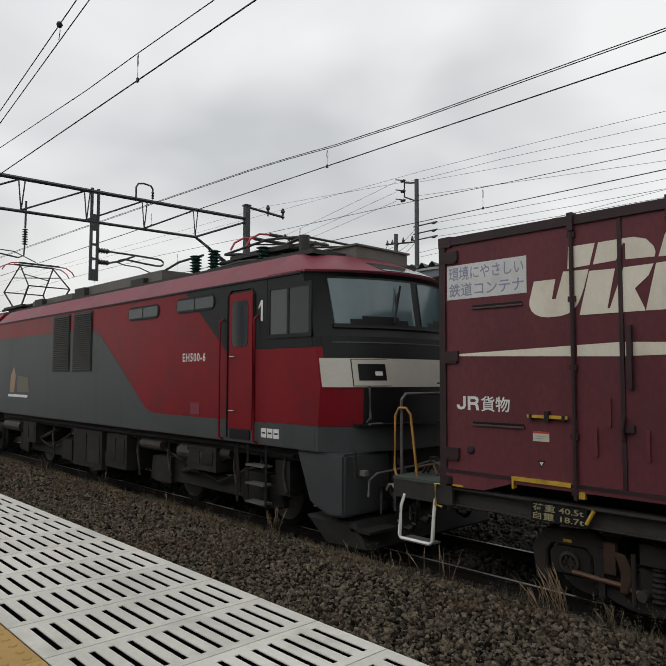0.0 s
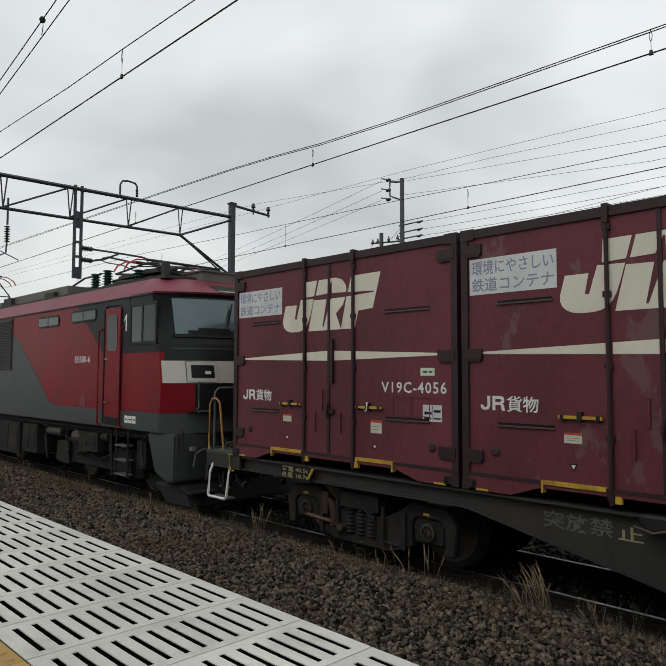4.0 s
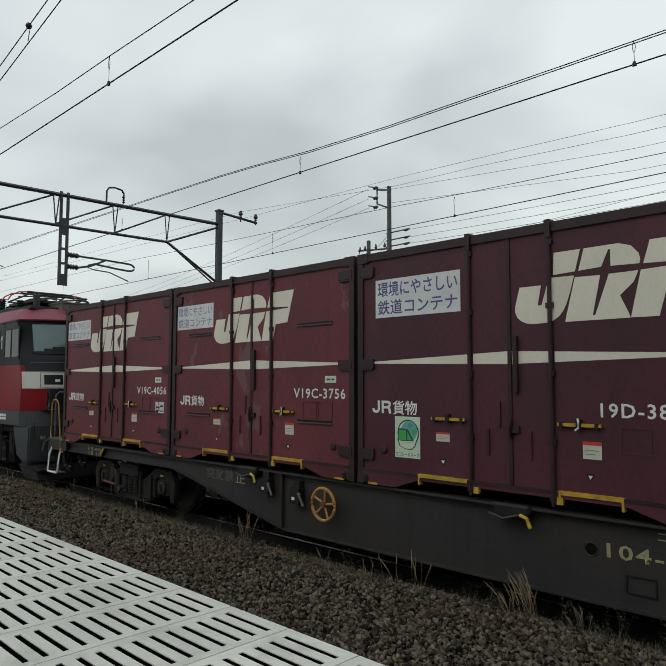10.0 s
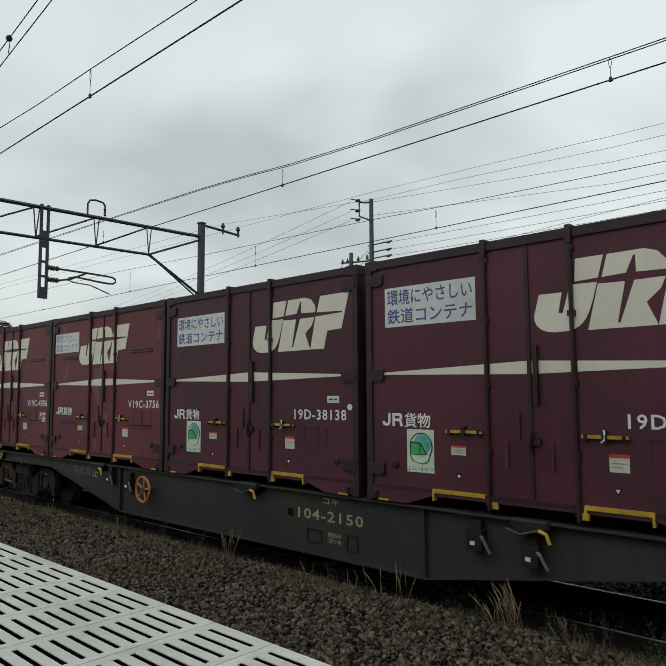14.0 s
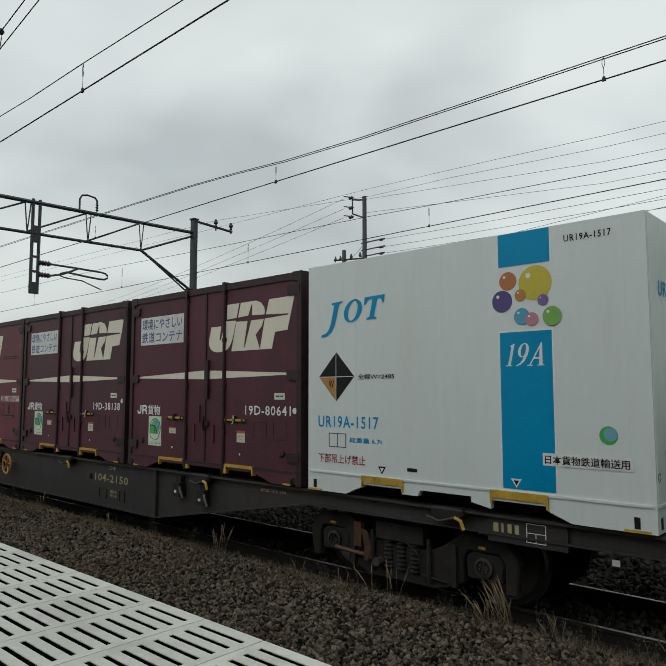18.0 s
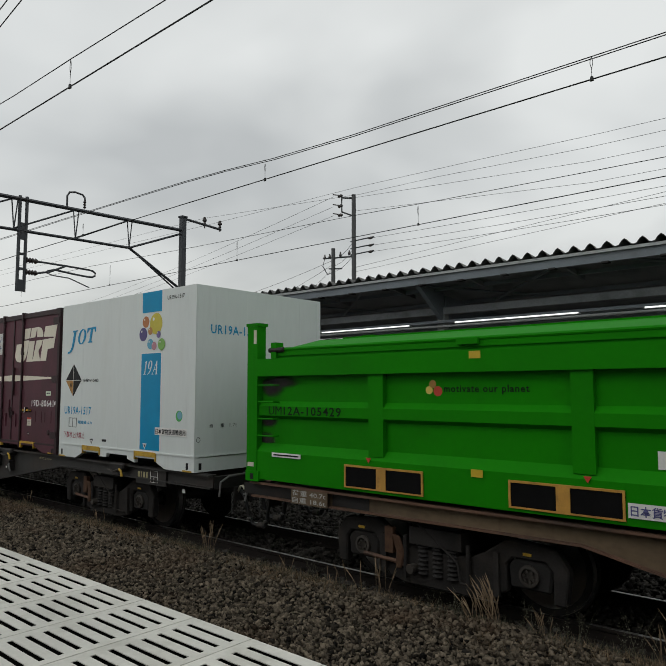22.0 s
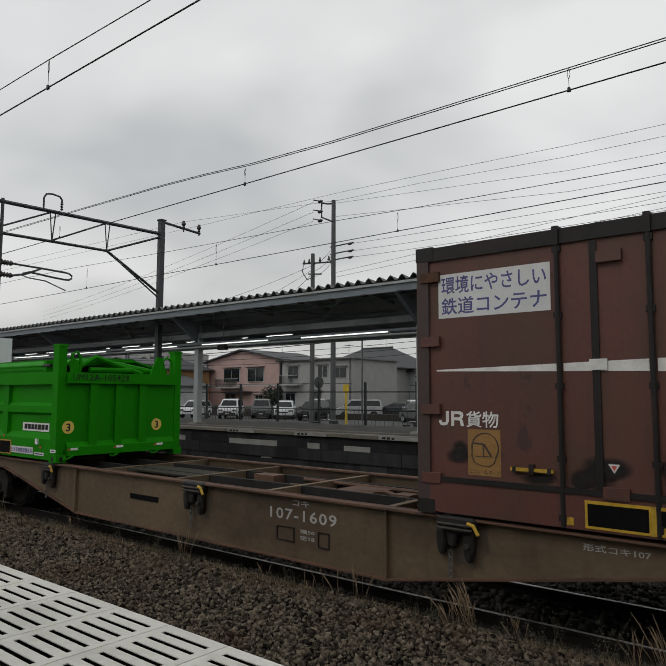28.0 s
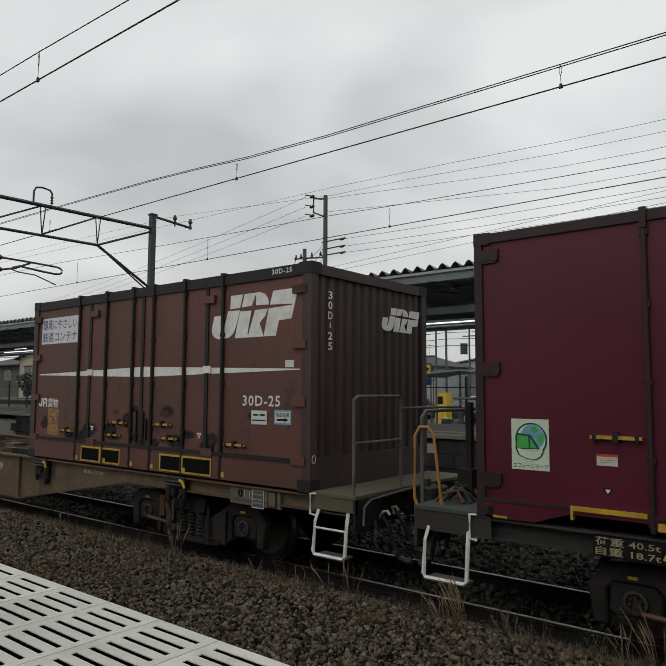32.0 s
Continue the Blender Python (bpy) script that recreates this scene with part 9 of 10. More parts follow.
            bx("sand_box", f, M["under"], X(uc + 1.75), X(uc + 2.05), min(sy * 0.95, sy * 1.2), max(sy * 0.95, sy * 1.2), 0.55, 1.0, 0.03)
        for k in (-1.25, 1.25):
            ws = wheelset(loco, X(uc + k))
            WHEELS.append(ws)
    lad = part("cab_ladder", tube(bmesh.new(), [(X(-7.35), -1.36, 1.2), (X(-7.35), -1.36, 0.4)], 0.02, 4), M["under"], loco)
    part("ladder_side", tube(bmesh.new(), [(X(-6.95), -1.36, 1.2), (X(-6.95), -1.36, 0.4)], 0.02, 4), M["under"], lad)
    for z in (0.42, 0.66, 0.9):
        bx("tread", lad, M["rail_grey"], X(-7.35), X(-6.95), -1.40, -1.25, z, z + 0.025, 0.004)
    part("ladder_brace", tube(bmesh.new(), [(X(-7.7), -1.3, 1.2), (X(-7.62), -1.3, 0.5)], 0.03, 4), M["bogie"], loco)
    return loco


rides(build_locomotive())


# ---- behind the far platform: fence, car park, houses, poles ----
def build_fence():
    f = thing("station_fence", "dark wire fence behind the far platform", "fence", at=(0, 18.2, 0.6))
    pm = mesh_of("post", soft(box(bmesh.new(), -0.035, 0.035, -0.035, 0.035, -0.5, 1.95), 0.006))
    for i in range(30):
        part("post", pm, M["fence"], f).location.x = -58.84 + i * 2.06
    for z in (0.35, 1.0, 1.62):
        part("rail", cyl(bmesh.new(), (-60, 0, z), (8, 0, z), 0.022, 6), M["fence"], f)
    bm = bmesh.new()
    for i in range(300):
        x = -50 + i * 0.18
        box(bm, x - 0.006, x + 0.006, 0.01, 0.018, 0.05, 1.0)
    tagged(part("fence_bars", bm, M["fence"], f), kind="stuff")
    return f


build_fence()
lot = part("car_park", soft(box(bmesh.new(), -90, 20, 18.4, 42.5, -0.2, 0.15), 0.01), M["asphalt"])
tagged(lot, "grey asphalt car park behind the station", "car park", kind="structure")
bm = bmesh.new()
for i in range(30):
    box(bm, -60 + i * 2.6, -59.9 + i * 2.6, 27.2, 31.8, 0.15, 0.155)
tagged(part("parking_line", bm, M["plate"], lot), kind="stuff")

CHROME_PLATE = paint("number_plate_grey", (0.45, 0.45, 0.44), 0.5)
TAIL = paint("tail_lamp_red", (0.13, 0.01, 0.01), 0.25)
PAINTS = dict(white=paint("white_car_paint", (0.55, 0.56, 0.57), 0.25, 0.04), silver=paint("silver_car_paint", (0.33, 0.34, 0.34), 0.28, 0.05), dark=paint("charcoal_car_paint", (0.028, 0.03, 0.034), 0.22, 0.06),
              black=paint("black_car_paint", (0.012, 0.012, 0.013), 0.2, 0.06), red=paint("red_car_paint", (0.22, 0.012, 0.025), 0.25, 0.06), blue=paint("blue_car_paint", (0.012, 0.026, 0.075), 0.25, 0.06),
              pink=paint("pink_car_paint", (0.27, 0.115, 0.125), 0.28, 0.06), grey=paint("grey_green_car_paint", (0.10, 0.11, 0.105), 0.3, 0.06))
PROFILES = dict(
    sedan=(4.4, 1.70, [(-2.2, 0.35), (-2.2, 0.72), (-2.1, 0.88), (-1.55, 0.93), (1.0, 0.95), (1.75, 0.85), (2.15, 0.7), (2.2, 0.35)], [(-1.6, 0.92), (-1.05, 1.36), (0.1, 1.40), (1.05, 0.94)]),
    hatch=(3.6, 1.60, [(-1.8, 0.35), (-1.8, 0.85), (-1.7, 0.95), (0.9, 0.97), (1.5, 0.88), (1.78, 0.7), (1.8, 0.35)], [(-1.72, 0.94), (-1.5, 1.45), (-0.2, 1.52), (0.35, 1.46), (1.0, 0.96)]),
    van=(3.9, 1.62, [(-1.95, 0.33), (-1.95, 0.95), (-1.9, 1.02), (1.1, 1.02), (1.65, 0.93), (1.93, 0.75), (1.95, 0.33)], [(-1.9, 1.01), (-1.82, 1.56), (-1.6, 1.64), (0.4, 1.63), (0.75, 1.54), (1.3, 1.0)]))


def car(kind, colour, x, y, turn, label):
    L, W, low, top = PROFILES[kind]
    c = thing("parked_car", label, "car", "parked cars", (x, y, 0.155))
    c.rotation_euler.z = radians(turn)
    pt = PAINTS[colour]
    bm = prism(bmesh.new(), low, "y", -W / 2, W / 2)
    soft(bm, 0.05, 2)
    part("body", bm, pt, c)
    # cabin, narrower at the roof
    bm = bmesh.new()
    z0, z1 = top[0][1], max(p[1] for p in top)
    a = [bm.verts.new((p[0], -W / 2 + 0.03 + 0.16 * (p[1] - z0) / (z1 - z0), p[1])) for p in top]
    b = [bm.verts.new((p[0], W / 2 - 0.03 - 0.16 * (p[1] - z0) / (z1 - z0), p[1])) for p in top]
    bm.faces.new(a)
    bm.faces.new(list(reversed(b)))
    n = len(top)
    for i in range(n):
        bm.faces.new((a[i], a[(i + 1) % n], b[(i + 1) % n], b[i]))
    part("cabin", soft(bm, 0.03), pt, c)
    # windows stand a little proud of the cabin
    def side(px, pz, s, off):
        return (px, s * (W / 2 - 0.03 - 0.16 * (pz - z0) / (z1 - z0) + off), pz)
    xs = [p[0] for p in top]
    lo_, hi_ = z0 + 0.06, z1 - 0.12

    def edge(z, back):
        pts = top if back else list(reversed(top))
        for p, q in zip(pts, pts[1:]):
            if min(p[1], q[1]) <= z <= max(p[1], q[1]) and p[1] != q[1]:
                return p[0] + (q[0] - p[0]) * (z - p[1]) / (q[1] - p[1])
        return pts[0][0]
    for s in (-1, 1):
        xa0, xa1, xb0, xb1 = edge(lo_, True) + 0.12, edge(hi_, True) + 0.12, edge(lo_, False) - 0.12, edge(hi_, False) - 0.12
        xm = (xa0 + xb0) / 2
        for p0, p1, q0, q1 in ((xa0, xa1, xm - 0.04, xm - 0.04), (xm + 0.04, xm + 0.04, xb0, xb1)):
            bm = bmesh.new()
            quad = [side(p0, lo_, s, 0.006), side(q0, lo_, s, 0.006), side(q1, hi_, s, 0.006), side(p1, hi_, s, 0.006)]
            v = [bm.verts.new(p) for p in quad]
            w = [bm.verts.new((p[0], p[1] - s * 0.03, p[2])) for p in quad]
            bm.faces.new(v)
            bm.faces.new(list(reversed(w)))
            for i in range(4):
                bm.faces.new((v[i], w[i], w[(i + 1) % 4], v[(i + 1) % 4]))
            part("side_window", bm, M["car_glass"], c)
    for back in (True, False):
        sgn = -1 if back else 1
        bm = bmesh.new()
        quad = []
        for z, k in ((lo_, 1), (hi_, -1)):
            e = edge(z, back) + sgn * 0.012
            wd = W / 2 - 0.13 - 0.16 * (z - z0) / (z1 - z0)
            quad += [(e, -wd, z), (e, wd, z)] if k > 0 else [(e, wd, z), (e, -wd, z)]
        v = [bm.verts.new(p) for p in quad]
        w = [bm.verts.new((p[0] - sgn * 0.04, p[1], p[2] - 0.01)) for p in quad]
        bm.faces.new(v)
        bm.faces.new(list(reversed(w)))
        for i in range(4):
            bm.faces.new((v[i], w[i], w[(i + 1) % 4], v[(i + 1) % 4]))
        part("rear_window" if back else "windscreen", bm, M["car_glass"], c)
    for sx in (-1, 1):
        for sy in (-1, 1):
            wheel = part("wheel", disc_profile(bmesh.new(), (sx * L * 0.31, sy * (W / 2 - 0.09), 0.29), "y", [(0.2, -0.09), (0.29, -0.08), (0.29, 0.08), (0.2, 0.095)], 20), M["tyre"], c)
            part("rim", disc_profile(bmesh.new(), (sx * L * 0.31, sy * (W / 2 + 0.006), 0.29), "y", [(0.185, -0.01), (0.17, 0.012 * sy), (0.05, 0.02 * sy)], 16), PAINTS["silver"], wheel)
    xe = L / 2
    for sx in (-1, 1):
        for sy in (-1, 1):
            part("wheel_arch", disc_profile(bmesh.new(), (sx * L * 0.31, sy * (W / 2 + 0.004), 0.31), "y", [(0.345, -0.02 * sy), (0.345, 0.0)], 18), M["tyre"], c)
        bx("door_line", c, M["tyre"], -0.02, 0.0, sx * (W / 2 + 0.003) - 0.003, sx * (W / 2 + 0.003) + 0.003, 0.42, low[3][1] - 0.03)
        bx("sill_trim", c, M["tyre"], -L * 0.21, L * 0.21, sx * (W / 2 - 0.01) - 0.02, sx * (W / 2 - 0.01) + 0.02, 0.29, 0.38)
    bx("grille", c, M["tyre"], xe - 0.02, xe + 0.034, -0.36, 0.36, 0.52, 0.62)
    for sy in (-1, 1):
        part("head_lamp", soft(box(bmesh.new(), xe - 0.12, xe + 0.005, sy * (W / 2 - 0.08), sy * (W / 2 - 0.42), 0.62, 0.76), 0.03), M["lens"], c)
        part("tail_lamp", soft(box(bmesh.new(), -xe - 0.008, -xe + 0.1, sy * (W / 2 - 0.04), sy * (W / 2 - 0.19), 0.64, 0.84), 0.03), TAIL, c, "red tail lamp")
    bx("bumper", c, pt if kind != "van" else M["tyre"], xe - 0.05, xe + 0.03, -W / 2 + 0.12, W / 2 - 0.12, 0.34, 0.5, 0.02)
    bx("bumper", c, pt, -xe - 0.03, -xe + 0.05, -W / 2 + 0.12, W / 2 - 0.12, 0.34, 0.52, 0.02)
    bx("plate_bar", c, CHROME_PLATE, xe + 0.03, xe + 0.04, -0.16, 0.16, 0.38, 0.47)
    bx("plate_bar", c, CHROME_PLATE, -xe - 0.04, -xe - 0.03, -0.16, 0.16, 0.56, 0.68)
    for sy in (-1, 1):
        part("mirror", soft(box(bmesh.new(), 0.75, 0.87, sy * (W / 2 - 0.0), sy * (W / 2 + 0.16), 0.95, 1.08), 0.03), pt, c)
    return c


CARS = [("hatch", "white", -45.9, 37.2, -62, "white compact car parked nose out beside the fence"), ("van", "white", -42.8, 38.5, -52, "white minivan parked nose out in the car park"), ("van", "grey", -41.0, 40.4, -48, "dark grey van parked nose out in the car park"),
        ("hatch", "white", -38.6, 40.7, -50, "white hatchback parked nose out in the car park"), ("hatch", "dark", -38.0, 44.6, -40, "charcoal hatchback in the second row of cars"), ("hatch", "black", -34.6, 39.8, -70, "black hatchback parked nose out in the car park"),
        ("van", "white", -42.9, 50.2, -60, "white van at the back of the car park"), ("van", "silver", -34.0, 44.8, 222, "silver minivan parked side-on in the car park"), ("sedan", "dark", -31.6, 47.0, 200, "charcoal sedan at the back of the car park"),
        ("van", "white", -28.2, 44.6, 130, "white van parked beyond the ticket machine"), ("hatch", "grey", -25.6, 41.0, 150, "grey hatchback parked beyond the ticket machine"), ("sedan", "dark", -19.4, 38.0, -42, "charcoal sedan parked nose towards the fence"),
        ("van", "white", -22.7, 46.6, 150, "white minivan in the second row of cars"), ("hatch", "red", -16.2, 35.9, 132, "red hatchback parked at a slant"), ("hatch", "black", -14.0, 36.4, 122, "black car parked tail towards the fence"),
        ("hatch", "silver", -16.7, 44.9, 160, "silver hatchback in the second row of cars"), ("hatch", "red", -15.0, 48.0, 150, "red hatchback far back among the cars"), ("sedan", "white", -12.0, 44.0, 165, "white sedan in the second row of cars"),
        ("sedan", "blue", -11.8, 35.9, 128, "blue coupe parked tail towards the fence"), ("hatch", "pink", -9.4, 35.9, 118, "pink hatchback parked tail towards the fence"), ("van", "white", -8.4, 42.0, 160, "white minivan in the second row of cars"),
        ("sedan", "dark", -6.4, 36.0, 110, "charcoal sedan parked tail towards the fence"), ("van", "silver", -3.6, 36.0, 100, "silver minivan parked tail towards the fence")]
for row in CARS:
    car(*row)


def house(name, label, x0, x1, y0, depth, eave, ridge, wall, roof, gable_front, windows, overhang=0.5, ground=0.6):
    """A two-storey house: walls, tiled roof, framed windows."""
    h = thing(name, label, "house", "houses behind the station", ((x0 + x1) / 2, y0, ground))
    w = (x1 - x0) / 2
    e, r = eave - ground, ridge - ground
    if gable_front:
        part("wall", prism(bmesh.new(), [(-w, 0), (w, 0), (w, e), (0, r - 0.12), (-w, e)], "y", 0, depth), wall, h)
        t = 0.14
        sl = (r - e) / w
        for s in (-1, 1):
            pts = [(0, r), (s * (w + overhang), e - sl * overhang), (s * (w + overhang), e - sl * overhang + t), (0, r + t)]
            part("roof", prism(bmesh.new(), pts, "y", -overhang, depth + overhang), roof, h)
    else:
        part("wall", box(bmesh.new(), -w, w, 0, depth, 0, e), wall, h)
        bm = bmesh.new()
        o = overhang
        base = [(-w - o, -o, e), (w + o, -o, e), (w + o, depth + o, e), (-w - o, depth + o, e)]
        up = [(-w * 0.45, depth / 2, r), (w * 0.45, depth / 2, r)]
        lo = [bm.verts.new(p) for p in base]
        lo2 = [bm.verts.new((p[0], p[1], p[2] + 0.12)) for p in base]
        hi = [bm.verts.new(p) for p in up]
        bm.faces.new(list(reversed(lo)))
        for i in range(4):
            bm.faces.new((lo[i], lo[(i + 1) % 4], lo2[(i + 1) % 4], lo2[i]))
        bm.faces.new((lo2[0], lo2[1], hi[1], hi[0]))
        bm.faces.new((lo2[1], lo2[2], hi[1]))
        bm.faces.new((lo2[2], lo2[3], hi[0], hi[1]))
        bm.faces.new((lo2[3], lo2[0], hi[0]))
        part("roof", bm, roof, h)
        part("ridge", tube(bmesh.new(), [(-w * 0.47, depth / 2, r + 0.05), (w * 0.47, depth / 2, r + 0.05)], 0.12, 6), roof, h)
        bx("gutter", h, M["fence"], -w - o, w + o, -o - 0.06, -o, e - 0.04, e + 0.06)
    if y0 < 70:
        bx("plinth", h, M["concrete"], -w - 0.02, w + 0.02, -0.04, 0.0, 0.0, 0.35)
        bx("storey_line", h, M["fence"], -w, w, -0.02, 0.0, min(e, 2.75) - 0.06, min(e, 2.75))
        for s in (-1, 1):
            part("downpipe", cyl(bmesh.new(), (s * (w - 0.15), -0.09, 0), (s * (w - 0.15), -0.09, e - 0.1), 0.045, 6), M["fence"], h)
        mast = part("aerial", cyl(bmesh.new(), (w * 0.3, depth / 2, r - 0.2), (w * 0.3, depth / 2, r + 1.5), 0.025, 5), M["fence"], h)
        for k in range(5):
            part("aerial_bar", cyl(bmesh.new(), (w * 0.3 - 0.35, depth / 2 - 0.4 + 0.2 * k, r + 1.35), (w * 0.3 + 0.35, depth / 2 - 0.4 + 0.2 * k, r + 1.35), 0.012, 4), M["fence"], mast)
        big = [q for q in windows if q[2] > 1.8 and q[1] - q[0] > 1.1]
        for a, b, c_, d_ in big[:1]:
            bal = bx("balcony", h, M["column"], a - 0.5, b + 0.7, -0.95, -0.1, c_ - 0.75, c_ - 0.62)
            for k in range(int((b - a + 1.2) / 0.16)):
                bx("baluster", bal, M["fence"], a - 0.48 + k * 0.16, a - 0.44 + k * 0.16, -0.94, -0.9, c_ - 0.62, c_ + 0.28)
            bx("balcony_rail", bal, M["column"], a - 0.5, b + 0.7, -0.96, -0.88, c_ + 0.28, c_ + 0.34)
    for a, b, c_, d_ in windows:
        bx("window_hood", h, roof, a - 0.2, b + 0.2, -0.3, 0.0, d_ + 0.12, d_ + 0.2)
        wf = bx("window", h, M["column"], a - 0.06, b + 0.06, -0.05, 0.02, c_ - 0.06, d_ + 0.06)
        bx("pane", wf, M["window"], a, (a + b) / 2 - 0.03, -0.06, -0.05, c_, d_)
        bx("pane", wf, M["window"], (a + b) / 2 + 0.03, b, -0.06, -0.05, c_, d_)
    return h


TILE = M["roof_tile"]
pinkw = paint("pink_stucco", (0.44, 0.30, 0.27), 0.8)
greyw = paint("grey_siding", (0.31, 0.31, 0.295), 0.75)
creamw = paint("cream_stucco", (0.40, 0.35, 0.25), 0.8)
whitew = paint("white_siding", (0.40, 0.41, 0.41), 0.7)
brownw = paint("ochre_wall", (0.30, 0.17, 0.07), 0.8)
darkw = paint("dark_timber_wall", (0.09, 0.08, 0.072), 0.8)
hp = house("pink_house", "pink two-storey house with a dark gabled roof", -62.2, -49.8, 52, 9, 5.95, 7.2, pinkw, TILE, True, [(-3.1, -0.5, 3.05, 4.5), (0.9, 3.4, 3.05, 4.5), (-2.8, -1.2, 0.4, 1.6), (2.2, 3.2, 0.4, 1.4)])
bx("entrance_roof", hp, TILE, -1.2, 1.6, -0.9, 0.0, 1.75, 1.95, 0.02)
bx("storey_band", hp, paint("pale_band", (0.45, 0.40, 0.37), 0.7), -6.15, 6.15, -0.03, 0.0, 2.5, 2.7)
for wnd in (-1.8, 2.15):
    for k in range(3):
        part("window_rail", cyl(bmesh.new(), (wnd - 0.9, -0.2, 2.95 + k * 0.22), (wnd + 0.9, -0.2, 2.95 + k * 0.22), 0.02, 6), M["fence"], hp)
house("grey_house", "grey flat-topped two-storey house with pale windows", -50.2, -40.3, 52, 8, 5.75, 6.1, greyw, paint("grey_flat_roof", (0.16, 0.16, 0.155), 0.8), False, [(-3.6, -2.2, 3.3, 4.5), (0.6, 1.8, 3.4, 4.5), (2.7, 4.3, 3.3, 4.3), (-3.9, -2.6, 0.6, 1.7), (-0.3, 1.0, 0.6, 1.9)], 0.3)
house("dark_roofed_house", "house with a broad dark tiled roof", -52.6, -42.6, 62, 9, 5.2, 7.9, greyw, TILE, False, [(-3.0, -1.2, 2.6, 3.9), (1.2, 3.2, 2.6, 3.9)], 0.9)
house("grey_roofed_house", "pale house with a low grey tiled roof and balcony", -46.5, -38.0, 66, 8, 4.9, 6.3, whitew, TILE, False, [(-2.5, -1.0, 2.4, 3.6), (0.8, 2.4, 2.4, 3.6), (-2.0, -0.6, 0.3, 1.6)], 0.6)
house("small_house", "small far house with a dark gabled roof", -54.5, -48.0, 76, 8, 5.2, 6.8, greyw, TILE, True, [(-1.5, 0.0, 2.6, 3.6)], 0.5)
hr = house("corner_house", "cream house with two tiers of grey tiled roof", -15.4, -2.0, 48, 10, 3.55, 4.6, creamw, TILE, False, [(-5.2, -4.2, 0.4, 2.2), (-3.6, -2.0, 0.3, 2.4), (-0.8, 1.2, 0.4, 2.3), (2.5, 4.5, 0.4, 2.3)], 0.9)
bx("upper_wall", hr, creamw, -5.3, 5.8, 1.6, 8.0, 3.0, 5.0)
for a in (-4.6, -2.9, -1.2, 1.0, 3.0):
    wf = bx("window", hr, M["column"], a - 0.06, a + 1.0, 1.55, 1.62, 3.85, 4.65)
    bx("pane", wf, M["window"], a, a + 0.94, 1.54, 1.55, 3.9, 4.6)
part("upper_roof", prism(bmesh.new(), [(0.8, 4.95), (4.8, 6.1), (8.8, 4.95), (8.8, 5.1), (4.8, 6.25), (0.8, 5.1)], "x", -6.4, 6.7), TILE, hr)
house("terraced_house", "pale house with a long grey tiled roof and balconies", -29.0, -19.6, 66, 9, 4.7, 6.3, greyw, TILE, False, [(-3.8, -2.7, 2.2, 3.4), (-2.3, -1.1, 2.2, 3.4), (0.6, 1.8, 2.2, 3.4), (2.6, 3.8, 2.2, 3.4)], 0.6)
house("white_building", "white workshop building with a low roof", -41.5, -31.5, 75, 10, 5.4, 6.2, whitew, paint("grey_sheet_roof", (0.20, 0.20, 0.20), 0.6), True, [(2.8, 4.0, 3.0, 3.8)], 0.4)
house("grey_white_house", "pale two-storey house with a low dark roof", -86.0, -75.8, 52, 8, 6.2, 7.15, whitew, TILE, True, [(-3.2, -1.2, 3.1, 4.4), (0.4, 2.6, 3.1, 4.4)], 0.5)
house("shed_house", "low shed with a pale gable and dark roof", -66.0, -56.2, 40, 7, 3.05, 4.3, whitew, TILE, True, [(-3.0, -1.0, 0.8, 2.0), (1.2, 3.0, 0.8, 2.0)], 0.4, 0.12)
house("ochre_house", "ochre-walled house with a dark roof", -66.0, -61.2, 45.5, 6, 4.9, 6.2, brownw, TILE, False, [(-1.6, 0.4, 0.4, 1.8)], 0.5)
apt = thing("apartment_block", "grey concrete apartment block far behind the houses", "apartment building", "houses behind the station", (-140, 92, 0.6))
part("wall", box(bmesh.new(), -16, 16, 0, 12, 0, 11.2), greyw, apt)
am = mesh_of("window", box(bmesh.new(), -0.9, 0.9, -0.06, 0.02, 0, 1.4))
for i in range(9):
    for k in range(4):
        o = part("window", am, M["window"], apt)
        o.location = (-14 + i * 3.5, 0, 0.8 + k * 2.7)
        b_ = bx("balcony", apt, whitew, -15.4 + i * 3.5, -12.6 + i * 3.5, -0.9, -0.04, 0.1 + k * 2.7, 0.75 + k * 2.7)


house("balcony_house", "cream two-storey house with a dark tiled roof", -94.0, -84.0, 46, 9, 6.4, 7.8, creamw, TILE, True, [(-3.4, -1.6, 3.3, 4.6), (0.8, 2.8, 3.3, 4.6), (-3.4, -1.6, 0.5, 1.9), (0.8, 2.8, 0.4, 2.2)], 0.6)
house("timber_house", "dark timber house with a long tiled roof", -106.5, -95.5, 47, 9, 5.6, 7.4, darkw, TILE, False, [(-4.0, -2.2, 3.0, 4.3), (0.6, 2.6, 3.0, 4.3), (-3.0, -1.0, 0.4, 2.0)], 0.7)
house("ochre_house", "small ochre house with a dark gabled roof", -78.0, -70.0, 42, 7, 4.2, 5.6, brownw, TILE, True, [(-2.6, -0.8, 0.6, 2.0), (0.8, 2.6, 0.6, 2.0)], 0.5)
far_rng = random.Random(77)
for k in range(17):
    xh, yh = -215 + k * 13.5 + far_rng.uniform(-3, 3), 98 + far_rng.uniform(0, 26)
    wh, ev = far_rng.uniform(8.5, 12.5), far_rng.uniform(5.2, 6.6)
    house("far_house", "distant two-storey house with a dark roof", xh, xh + wh, yh, 8, ev, ev + far_rng.uniform(1.0, 1.9), (greyw, whitew, creamw, darkw)[k % 4], TILE, k % 3 != 0, [(-3.2, -1.6, 3.2, 4.5), (0.9, 2.6, 3.2, 4.5), (-3.0, -1.2, 0.6, 2.0), (1.0, 2.4, 0.6, 2.0)], 0.5)
